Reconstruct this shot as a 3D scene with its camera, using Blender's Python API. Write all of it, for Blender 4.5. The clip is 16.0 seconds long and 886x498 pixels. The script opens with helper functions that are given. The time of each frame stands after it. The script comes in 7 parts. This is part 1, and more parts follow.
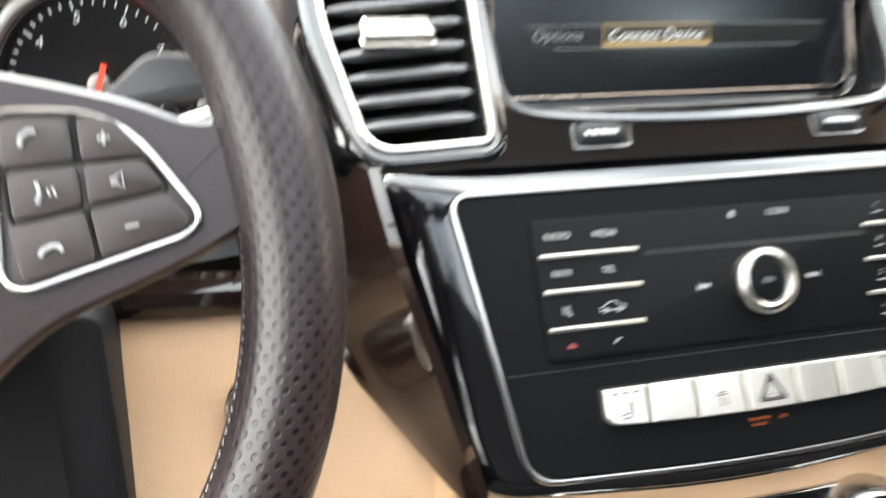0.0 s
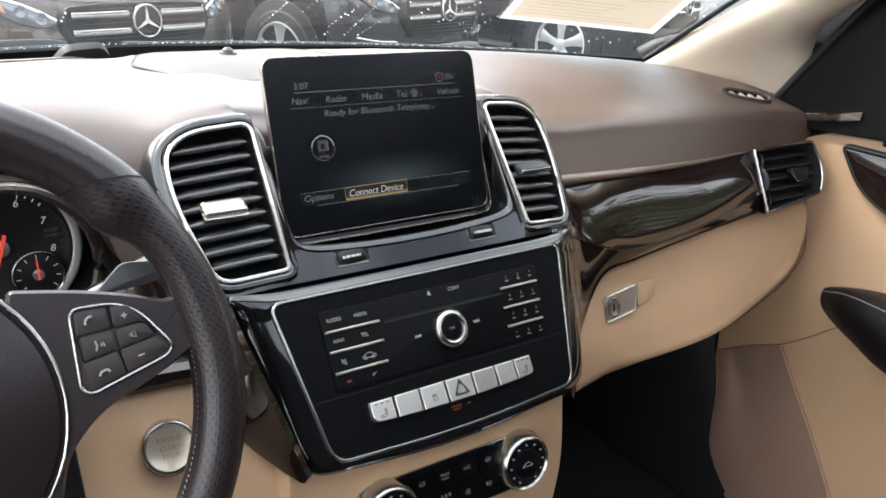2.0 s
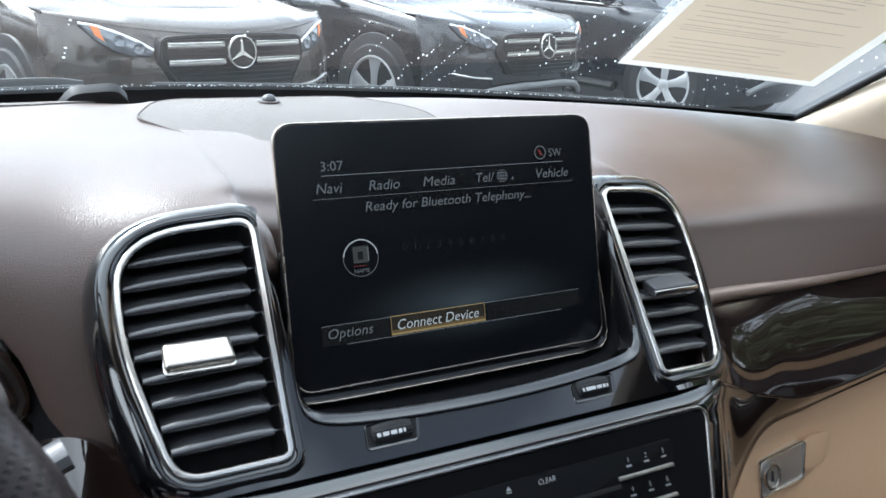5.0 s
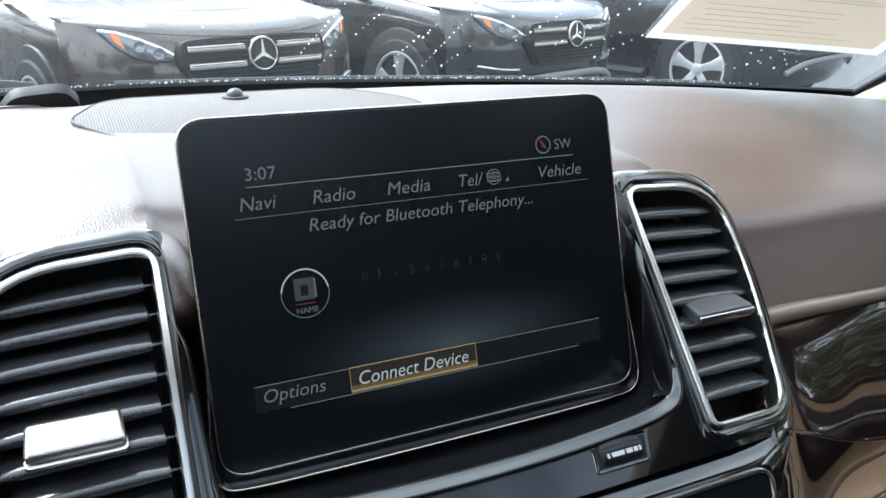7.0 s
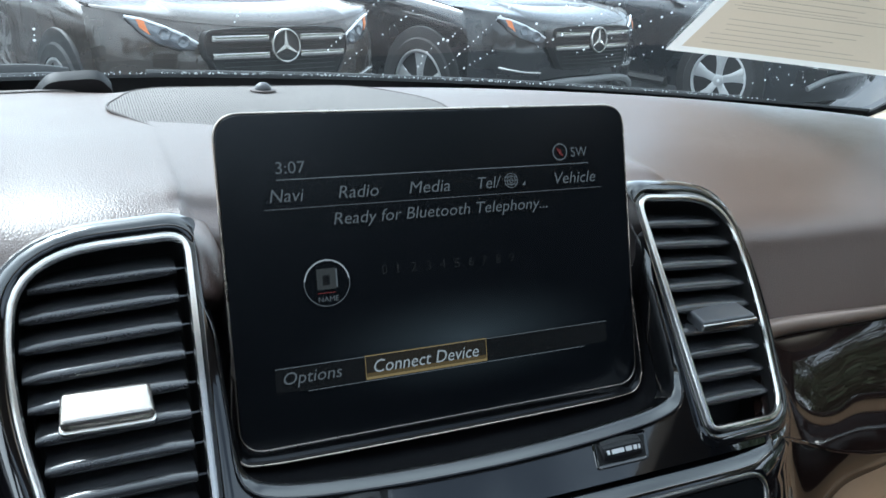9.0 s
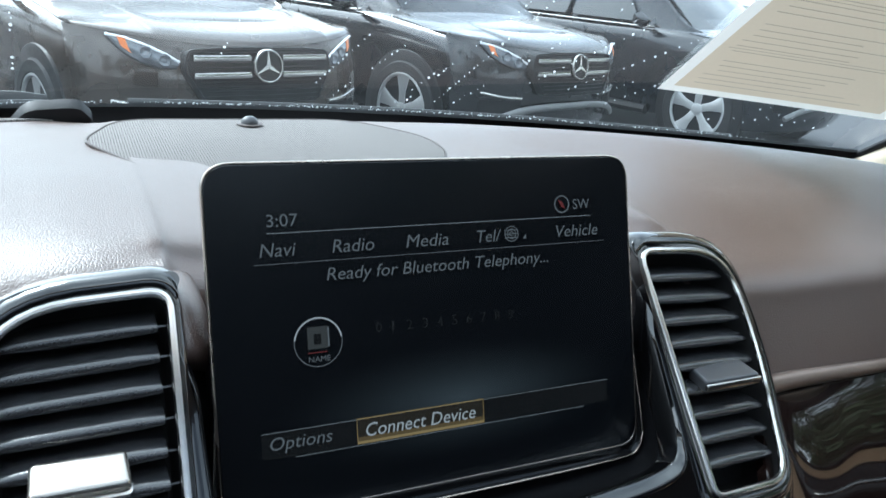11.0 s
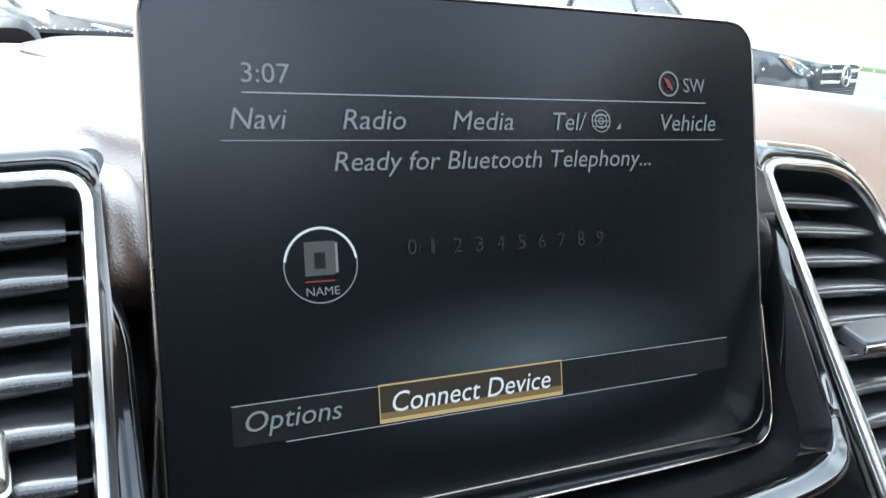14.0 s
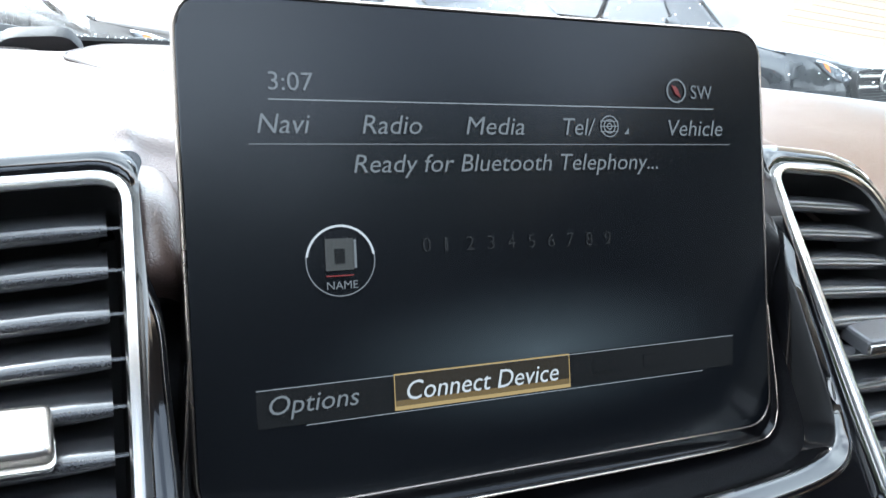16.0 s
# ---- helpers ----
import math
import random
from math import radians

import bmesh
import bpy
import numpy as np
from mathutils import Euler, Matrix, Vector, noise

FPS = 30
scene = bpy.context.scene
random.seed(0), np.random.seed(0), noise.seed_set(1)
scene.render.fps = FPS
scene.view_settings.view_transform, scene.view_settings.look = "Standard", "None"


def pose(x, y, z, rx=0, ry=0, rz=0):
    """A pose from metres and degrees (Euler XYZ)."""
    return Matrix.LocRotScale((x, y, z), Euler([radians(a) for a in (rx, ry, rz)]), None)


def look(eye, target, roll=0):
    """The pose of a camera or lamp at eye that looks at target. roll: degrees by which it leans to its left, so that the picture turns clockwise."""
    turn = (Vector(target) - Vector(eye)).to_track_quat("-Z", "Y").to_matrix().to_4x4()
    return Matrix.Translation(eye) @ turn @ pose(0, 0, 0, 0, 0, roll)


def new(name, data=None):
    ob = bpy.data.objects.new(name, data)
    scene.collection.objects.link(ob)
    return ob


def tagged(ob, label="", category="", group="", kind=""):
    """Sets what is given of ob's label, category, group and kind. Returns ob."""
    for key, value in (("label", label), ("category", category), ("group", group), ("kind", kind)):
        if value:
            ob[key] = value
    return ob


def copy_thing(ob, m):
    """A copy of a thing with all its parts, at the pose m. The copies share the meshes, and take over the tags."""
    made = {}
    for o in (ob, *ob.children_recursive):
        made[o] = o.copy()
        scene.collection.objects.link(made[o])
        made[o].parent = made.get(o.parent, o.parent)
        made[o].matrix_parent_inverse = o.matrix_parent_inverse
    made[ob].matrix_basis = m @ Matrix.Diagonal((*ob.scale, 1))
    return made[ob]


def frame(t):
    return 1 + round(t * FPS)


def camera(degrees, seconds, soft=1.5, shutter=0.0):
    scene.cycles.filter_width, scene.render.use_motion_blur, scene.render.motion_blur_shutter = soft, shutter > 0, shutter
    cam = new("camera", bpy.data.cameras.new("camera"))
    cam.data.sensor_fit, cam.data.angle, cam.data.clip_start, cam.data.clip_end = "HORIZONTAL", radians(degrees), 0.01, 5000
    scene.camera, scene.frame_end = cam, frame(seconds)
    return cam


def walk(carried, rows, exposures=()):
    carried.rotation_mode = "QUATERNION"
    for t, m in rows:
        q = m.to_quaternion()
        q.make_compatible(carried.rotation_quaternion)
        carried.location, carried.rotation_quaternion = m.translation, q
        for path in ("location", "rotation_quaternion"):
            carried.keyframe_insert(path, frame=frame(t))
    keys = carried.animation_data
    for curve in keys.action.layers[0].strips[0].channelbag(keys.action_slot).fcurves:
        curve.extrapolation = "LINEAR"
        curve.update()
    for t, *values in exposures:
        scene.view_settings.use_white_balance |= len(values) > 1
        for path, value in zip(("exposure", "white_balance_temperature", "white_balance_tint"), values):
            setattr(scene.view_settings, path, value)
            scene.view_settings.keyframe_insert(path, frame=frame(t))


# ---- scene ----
from mathutils import geometry

cam = camera(58.2, 16.0, shutter=0.5)
PATH = [
    (0, (-0.237, -0.376, 1.107), (0.252, 1.357, 0.236), 2.0),
    (0.5, (-0.263, -0.467, 1.177), (0.484, 1.238, 0.445), 3.4),
    (1, (-0.307, -0.518, 1.212), (0.639, 1.109, 0.533), 5.0),
    (1.5, (-0.34, -0.545, 1.23), (0.688, 1.02, 0.528), 4.4),
    (2, (-0.354, -0.581, 1.251), (0.713, 0.934, 0.499), 3.6),
    (2.5, (-0.349, -0.586, 1.251), (0.731, 0.912, 0.483), 3.2),
    (3, (-0.348, -0.583, 1.25), (0.73, 0.913, 0.476), 3.7),
    (3.5, (-0.334, -0.566, 1.247), (0.745, 0.942, 0.499), 4.1),
    (4, (-0.294, -0.5, 1.244), (0.753, 1.052, 0.541), 4.8),
    (4.5, (-0.254, -0.422, 1.241), (0.697, 1.2, 0.56), 4.9),
    (4.7, (-0.241, -0.401, 1.238), (0.678, 1.241, 0.559), 4.7),
    (6.8, (-0.143, -0.287, 1.211), (0.649, 1.4, 0.485), 1.4),
    (7, (-0.144, -0.288, 1.209), (0.664, 1.401, 0.505), 1.2),
    (7.5, (-0.135, -0.284, 1.204), (0.658, 1.411, 0.497), 0.8),
    (8, (-0.14, -0.28, 1.199), (0.639, 1.414, 0.477), 2.2),
    (8.5, (-0.155, -0.286, 1.204), (0.616, 1.407, 0.471), 3.7),
    (8.7, (-0.153, -0.302, 1.21), (0.623, 1.394, 0.486), 3.6),
    (11, (-0.153, -0.278, 1.223), (0.681, 1.419, 0.569), 5.0),
    (11.5, (-0.129, -0.219, 1.198), (0.713, 1.483, 0.568), 5.0),
    (12, (-0.122, -0.187, 1.165), (0.718, 1.504, 0.507), 5.1),
    (12.5, (-0.121, -0.179, 1.153), (0.705, 1.513, 0.48), 5.1),
    (13, (-0.125, -0.179, 1.147), (0.717, 1.515, 0.498), 5.1),
    (13.5, (-0.125, -0.18, 1.145), (0.717, 1.52, 0.51), 5.0),
    (14, (-0.125, -0.18, 1.147), (0.725, 1.515, 0.51), 5.3),
    (14.5, (-0.125, -0.179, 1.152), (0.722, 1.515, 0.511), 5.4),
    (15, (-0.125, -0.191, 1.148), (0.695, 1.523, 0.522), 4.7),
    (15.5, (-0.125, -0.191, 1.152), (0.663, 1.535, 0.519), 4.6),
    (16, (-0.126, -0.195, 1.15), (0.654, 1.535, 0.517), 5.0),
]
walk(cam, [(t, look(eye, target, roll)) for t, eye, target, roll in PATH],
     [(0, 3.90, 6750, 8), (0.5, 3.10, 6350, 9), (1.0, 2.20, 6350, 9), (1.5, 2.25, 6350, 9), (2.5, 2.75, 6350, 10), (3.5, 2.90, 6350, 10), (4.5, 2.10, 5850, 7), (7, 2.20, 5750, 5), (8.4, 2.20, 5750, 4), (8.8, 1.75, 5500, 1), (11.7, 1.75, 5500, 1), (12.0, 2.45, 5550, 3), (12.5, 3.15, 5750, 5), (14.6, 3.15, 5750, 5), (16, 3.02, 5750, 5)])

# ---- world, sun and large lights ----
SUN_EL, SUN_AZ = 46.0, -32.0         # elevation; azimuth to the right of straight ahead
world = bpy.data.worlds.new("sky")
world.use_nodes = True
scene.world = world
wn = world.node_tree
sky = wn.nodes.new("ShaderNodeTexSky")
sky.sky_type, sky.sun_disc = "NISHITA", False
sky.sun_elevation, sky.sun_rotation = radians(SUN_EL), radians(SUN_AZ)
sky.dust_density, sky.air_density = 4.0, 1.0
haze = wn.nodes.new("ShaderNodeHueSaturation")      # thin cloud whitens the blue
haze.inputs["Saturation"].default_value = 0.35
wn.links.new(sky.outputs[0], haze.inputs["Color"])
cloud, cover, deck = (wn.nodes.new(k) for k in ("ShaderNodeTexNoise", "ShaderNodeMapRange", "ShaderNodeMixRGB"))
cloud.inputs["Scale"].default_value, cloud.inputs["Detail"].default_value = 2.6, 7
cover.inputs[1].default_value, cover.inputs[2].default_value = 0.40, 0.60
cover.inputs[3].default_value, cover.inputs[4].default_value = 0.10, 0.85
wn.links.new(cloud.outputs["Fac"], cover.inputs[0])
wn.links.new(cover.outputs[0], deck.inputs[0])
wn.links.new(haze.outputs[0], deck.inputs[1])
deck.inputs[2].default_value = (7.6, 7.7, 7.8, 1)      # sunlit cloud
wn.links.new(deck.outputs[0], wn.nodes["Background"].inputs[0])
wn.nodes["Background"].inputs[1].default_value = 0.15
sun = new("sun", bpy.data.lights.new("sun", "SUN"))
sun.data.energy, sun.data.angle, sun.data.color = 1.1, radians(18), (1.0, 0.97, 0.93)
to_sun = Vector((math.sin(radians(SUN_AZ)) * math.cos(radians(SUN_EL)), math.cos(radians(SUN_AZ)) * math.cos(radians(SUN_EL)), math.sin(radians(SUN_EL))))
sun.matrix_world = look(to_sun * 50, (0, 0, 0))


# ---- materials ----
def ramp(nt, fac, stops):
    r = nt.nodes.new("ShaderNodeValToRGB")
    while len(r.color_ramp.elements) < len(stops):
        r.color_ramp.elements.new(0.5)
    for e, (p, c) in zip(r.color_ramp.elements, stops):
        e.position, e.color = p, (*c, 1) if len(c) == 3 else c
    nt.links.new(fac, r.inputs[0])
    return r.outputs[0]


def noise_tex(nt, scale, detail=4, coord=None, stretch=None):
    n = nt.nodes.new("ShaderNodeTexNoise")
    n.inputs["Scale"].default_value, n.inputs["Detail"].default_value = scale, detail
    if coord is None:
        coord = nt.nodes.new("ShaderNodeTexCoord").outputs["Object"]
    if stretch:
        mp = nt.nodes.new("ShaderNodeMapping")
        mp.inputs["Scale"].default_value = stretch
        nt.links.new(coord, mp.inputs[0])
        coord = mp.outputs[0]
    nt.links.new(coord, n.inputs["Vector"])
    return n.outputs["Fac"]


def mat(name, col, rough=0.5, metal=0.0, var=0.12, big=6.0, fine=300.0, bump=0.0, coat=0.0, spec=0.5, rvar=0.08, leather=0.0):
    """A surface with stains at a large scale, grain at a fine one, and relief."""
    m = bpy.data.materials.new(name)
    m.use_nodes = True
    nt = m.node_tree
    b = nt.nodes["Principled BSDF"]
    b.inputs["Metallic"].default_value = metal
    b.inputs["Coat Weight"].default_value = coat
    b.inputs["Coat Roughness"].default_value = 0.03
    b.inputs["Specular IOR Level"].default_value = spec
    coord = nt.nodes.new("ShaderNodeTexCoord").outputs["Object"]
    n1, n2 = noise_tex(nt, big, 5, coord), noise_tex(nt, fine, 3, coord)
    mx = nt.nodes.new("ShaderNodeMath")
    mx.operation = "MULTIPLY_ADD"
    nt.links.new(n2, mx.inputs[0])
    mx.inputs[1].default_value = 0.5
    nt.links.new(n1, mx.inputs[2])
    lo, hi = [c * (1 - var) for c in col], [min(1, c * (1 + var)) for c in col]
    nt.links.new(ramp(nt, mx.outputs[0], [(0.45, lo), (1.05, hi)]), b.inputs["Base Color"])
    rr = nt.nodes.new("ShaderNodeMapRange")
    nt.links.new(n1, rr.inputs[0])
    rr.inputs[1].default_value, rr.inputs[2].default_value = 0.3, 0.7
    rr.inputs[3].default_value, rr.inputs[4].default_value = max(0.02, rough - rvar), min(1, rough + rvar)
    nt.links.new(rr.outputs[0], b.inputs["Roughness"])
    if bump or leather:
        bp = nt.nodes.new("ShaderNodeBump")
        bp.inputs["Strength"].default_value = bump or leather
        bp.inputs["Distance"].default_value = 0.0006 if leather else 0.001
        if leather:
            v = nt.nodes.new("ShaderNodeTexVoronoi")
            v.feature = "DISTANCE_TO_EDGE"
            v.inputs["Scale"].default_value = 620
            nt.links.new(coord, v.inputs["Vector"])
            nt.links.new(ramp(nt, v.outputs["Distance"], [(0.0, (0, 0, 0)), (0.25, (1, 1, 1))]), bp.inputs["Height"])
        else:
            nt.links.new(n2, bp.inputs["Height"])
        nt.links.new(bp.outputs[0], b.inputs["Normal"])
    return m


def glow(name, col, strength):
    m = bpy.data.materials.new(name)
    m.use_nodes = True
    b = m.node_tree.nodes["Principled BSDF"]
    b.inputs["Base Color"].default_value = (0.01, 0.01, 0.01, 1)
    b.inputs["Roughness"].default_value = 0.2
    b.inputs["Emission Color"].default_value = (*col, 1)
    b.inputs["Emission Strength"].default_value = strength
    return m


M = {}
M["dash"] = mat("brown_dash_leather", (0.088, 0.058, 0.047), 0.36, spec=0.8, leather=0.22, var=0.06)
M["dash_low"] = mat("brown_soft_plastic", (0.06, 0.045, 0.04), 0.5, bump=0.15, var=0.08)
M["tan"] = mat("tan_leather", (0.525, 0.338, 0.198), 0.5, leather=0.2, var=0.05)
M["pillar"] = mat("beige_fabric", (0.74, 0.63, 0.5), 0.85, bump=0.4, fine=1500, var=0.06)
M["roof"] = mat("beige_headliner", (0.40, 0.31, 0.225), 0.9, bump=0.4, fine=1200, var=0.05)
M["piano"] = mat("piano_black_lacquer", (0.003, 0.003, 0.0035), 0.06, coat=1.0, spec=0.5, rvar=0.02)
M["gloss"] = mat("black_gloss_plastic", (0.004, 0.004, 0.0045), 0.14, spec=0.5, rvar=0.04)
M["matte"] = mat("matte_black_panel", (0.004, 0.0042, 0.0046), 0.38, spec=0.08, bump=0.1, fine=900)
M["black"] = mat("black_plastic", (0.008, 0.008, 0.009), 0.5, spec=0.35, bump=0.25, fine=700)
M["slat"] = mat("dark_grey_slat_plastic", (0.028, 0.028, 0.030), 0.2, spec=1.0, bump=0.03, fine=1400, rvar=0.04)
# near black for ducts, joints and slots; stands in for the shade inside
M["void"] = mat("gap_and_shade_black", (0.004, 0.004, 0.004), 0.8)
M["carpet"] = mat("black_carpet", (0.008, 0.008, 0.009), 0.95, bump=0.8, fine=900, var=0.4)
M["chrome"] = mat("satin_chrome", (0.56, 0.54, 0.51), 0.2, 1.0, var=0.04, rvar=0.05)
M["silver"] = mat("brushed_silver", (0.63, 0.595, 0.535), 0.3, 0.85, var=0.1, fine=900, rvar=0.05)
M["tab"] = mat("grey_plastic_and_dim_tab", (0.06, 0.06, 0.064), 0.35, bump=0.1, fine=900)
M["steel"] = mat("sky_bright_tab_metal", (0.66, 0.61, 0.55), 0.27, 0.95, var=0.05, rvar=0.06)
M["bronze"] = mat("bronze_trim", (0.27, 0.21, 0.18), 0.32, 0.7, var=0.06)
M["wheel"] = mat("dark_brown_wheel_leather", (0.023, 0.0155, 0.0160), 0.24, spec=0.6, leather=0.10, var=0.1)
M["spoke"] = mat("brown_grey_spoke_plastic", (0.026, 0.018, 0.0185), 0.30, spec=0.5, bump=0.12, fine=800)
M["key"] = mat("brown_key_plastic", (0.040, 0.031, 0.029), 0.45, bump=0.1, fine=800)
M["pocket"] = mat("mid_brown_door_plastic", (0.29, 0.180, 0.128), 0.55, bump=0.2, fine=600)
M["stitch_brown"] = mat("brown_seam_thread", (0.2, 0.12, 0.075), 0.7)
M["white"] = mat("white_print", (0.36, 0.36, 0.35), 0.5)
M["grey"] = mat("grey_print", (0.24, 0.24, 0.24), 0.5)
M["ring"] = mat("brushed_dial_ring", (0.72, 0.70, 0.67), 0.42, 0.6, var=0.06)
M["mark"] = mat("white_switch_mark", (0.5, 0.5, 0.5), 0.4)
M["grey_dim"] = mat("dim_grey_print", (0.16, 0.16, 0.16), 0.5)
M["ink"] = mat("dark_print", (0.03, 0.028, 0.026), 0.5)
M["red_dim"] = mat("dull_red_print", (0.16, 0.025, 0.02), 0.5)
M["arm"] = mat("black_armrest_leather", (0.009, 0.0075, 0.0075), 0.42, spec=0.22, leather=0.3, var=0.1)
M["latch"] = mat("brushed_latch_metal", (0.74, 0.71, 0.66), 0.30, 0.9, var=0.1, fine=900, rvar=0.06)
M["button"] = mat("bead_blasted_button_metal", (0.80, 0.68, 0.53), 0.26, 0.6, var=0.06, rvar=0.08)
M["amber"] = glow("amber_lamp_lettering", (0.8, 0.2, 0.06), 0.05)
M["paper"] = mat("printed_paper", (0.62, 0.53, 0.41), 0.8, var=0.04)
M["paper_edge"] = mat("white_paper_margin", (0.85, 0.84, 0.8), 0.8, var=0.03)
M["text_grey"] = mat("faded_paper_print", (0.22, 0.19, 0.16), 0.8)
M["rubber"] = mat("wiper_rubber", (0.012, 0.012, 0.013), 0.6, bump=0.2)
M["wiper"] = mat("wiper_plastic", (0.016, 0.017, 0.019), 0.35, bump=0.2)
M["recess"] = mat("grained_black_recess_plastic", (0.006, 0.006, 0.007), 0.46, spec=0.16, bump=0.3, fine=1500)
M["gauge"] = mat("gauge_face", (0.006, 0.006, 0.008), 0.5)
M["grille_cloth"] = mat("speaker_mesh", (0.22, 0.205, 0.195), 0.9, spec=0.2, bump=0.8, fine=1600, var=0.15)
M["asphalt"] = mat("asphalt", (0.075, 0.075, 0.08), 0.85, bump=0.6, fine=90, big=0.6, var=0.25)
M["grass"] = mat("mown_grass", (0.11, 0.14, 0.06), 0.9, bump=0.8, fine=60, big=0.8, var=0.35)
M["concrete"] = mat("pale_concrete", (0.42, 0.4, 0.37), 0.9, bump=0.4, fine=60, big=1.0, var=0.15)
M["tyre"] = mat("tyre_rubber", (0.014, 0.014, 0.015), 0.75, bump=0.3)
M["alloy"] = mat("alloy_wheel", (0.58, 0.58, 0.58), 0.42, 0.55, var=0.06)
M["guard"] = mat("dull_silver_guard", (0.24, 0.24, 0.24), 0.5, 0.3, var=0.1)
M["lamp_glass"] = mat("headlamp_glass", (0.10, 0.11, 0.125), 0.08, 0.2, coat=1.0, var=0.5, big=18)
M["orange"] = mat("orange_reflector", (0.75, 0.2, 0.04), 0.3)
M["leaf"] = mat("spring_leaves", (0.042, 0.058, 0.022), 0.7, var=0.4, big=0.6, fine=8)
M["bark"] = mat("bark", (0.12, 0.09, 0.07), 0.9, var=0.3, bump=0.5, fine=40)


def paint(name, col):
    return mat(name, col, 0.25, 0.35, var=0.05, fine=900, coat=1.0, rvar=0.05)


M["car_brown"] = paint("dark_brown_car_paint", (0.048, 0.035, 0.026))
M["car_black"] = paint("black_car_paint", (0.008, 0.009, 0.011))
M["car_blue"] = paint("blue_black_car_paint", (0.008, 0.011, 0.015))


def wood_material():
    m = mat("dark_lacquered_wood", (0.012, 0.007, 0.005), 0.1, coat=1.0, spec=0.1, rvar=0.02)
    nt = m.node_tree
    b = nt.nodes["Principled BSDF"]
    g = noise_tex(nt, 28, 6, None, (0.6, 5, 5))
    nt.links.new(ramp(nt, g, [(0.3, (0.006, 0.0036, 0.0030)), (0.5, (0.012, 0.0068, 0.0056)), (0.7, (0.008, 0.0046, 0.0038))]), b.inputs["Base Color"])
    return m


def glass_material(name, tint=(1, 1, 1), gloss=0.02, film=0.0):
    m = bpy.data.materials.new(name)
    m.use_nodes = True
    nt = m.node_tree
    nt.nodes.remove(nt.nodes["Principled BSDF"])
    tr, gl, mx, fr = (nt.nodes.new(k) for k in ("ShaderNodeBsdfTransparent", "ShaderNodeBsdfGlossy", "ShaderNodeMixShader", "ShaderNodeFresnel"))
    tr.inputs[0].default_value = (*tint, 1)
    gl.inputs["Roughness"].default_value = gloss
    fr.inputs[0].default_value = 1.33
    nt.links.new(fr.outputs[0], mx.inputs[0])
    nt.links.new(tr.outputs[0], mx.inputs[1])
    nt.links.new(gl.outputs[0], mx.inputs[2])
    out = mx.outputs[0]
    if film:                                   # thin uneven pale film, added to veil the view outside with haze
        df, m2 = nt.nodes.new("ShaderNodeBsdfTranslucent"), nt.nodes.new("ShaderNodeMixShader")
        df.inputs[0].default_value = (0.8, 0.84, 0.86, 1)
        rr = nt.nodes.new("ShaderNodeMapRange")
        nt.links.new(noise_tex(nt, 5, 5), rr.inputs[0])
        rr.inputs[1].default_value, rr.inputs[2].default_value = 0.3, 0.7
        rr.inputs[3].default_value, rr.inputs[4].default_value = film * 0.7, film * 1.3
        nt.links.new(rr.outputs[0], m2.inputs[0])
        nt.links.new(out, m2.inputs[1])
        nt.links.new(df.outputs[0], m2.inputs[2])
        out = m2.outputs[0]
    nt.links.new(out, nt.nodes["Material Output"].inputs[0])
    return m


def thin_paper(m):
    """Lets light through the sheet."""
    nt = m.node_tree
    b, o = nt.nodes["Principled BSDF"], nt.nodes["Material Output"]
    tl, mx = nt.nodes.new("ShaderNodeBsdfTranslucent"), nt.nodes.new("ShaderNodeMixShader")
    nt.links.new(b.inputs["Base Color"].links[0].from_socket, tl.inputs[0])
    mx.inputs[0].default_value = 0.2
    nt.links.new(b.outputs[0], mx.inputs[1])
    nt.links.new(tl.outputs[0], mx.inputs[2])
    nt.links.new(mx.outputs[0], o.inputs[0])


def perforated_material():
    """Leather with rows of small round holes, laid by the mesh's own UV in metres."""
    m = mat("perforated_wheel_leather", (0.023, 0.0155, 0.0160), 0.32, spec=0.5, leather=0.2, var=0.1)
    nt = m.node_tree
    b = nt.nodes["Principled BSDF"]
    uv = nt.nodes.new("ShaderNodeUVMap")
    mp = nt.nodes.new("ShaderNodeMapping")
    mp.inputs["Rotation"].default_value = (0, 0, radians(45))
    nt.links.new(uv.outputs[0], mp.inputs[0])
    v = nt.nodes.new("ShaderNodeTexVoronoi")
    v.voronoi_dimensions = "2D"
    v.inputs["Scale"].default_value = 265
    v.inputs["Randomness"].default_value = 0.0
    nt.links.new(mp.outputs[0], v.inputs["Vector"])
    hole = ramp(nt, v.outputs["Distance"], [(0.18, (0, 0, 0)), (0.30, (1, 1, 1))])
    old = b.inputs["Base Color"].links[0].from_socket
    mul = nt.nodes.new("ShaderNodeMixRGB")
    mul.blend_type, mul.inputs[0].default_value = "MULTIPLY", 0.85
    nt.links.new(old, mul.inputs[1])
    nt.links.new(hole, mul.inputs[2])
    nt.links.new(mul.outputs[0], b.inputs["Base Color"])
    bp = nt.nodes.new("ShaderNodeBump")
    bp.inputs["Strength"].default_value, bp.inputs["Distance"].default_value = 0.25, 0.0006
    nt.links.new(hole, bp.inputs["Height"])
    nt.links.new(bp.outputs[0], b.inputs["Normal"])
    return m


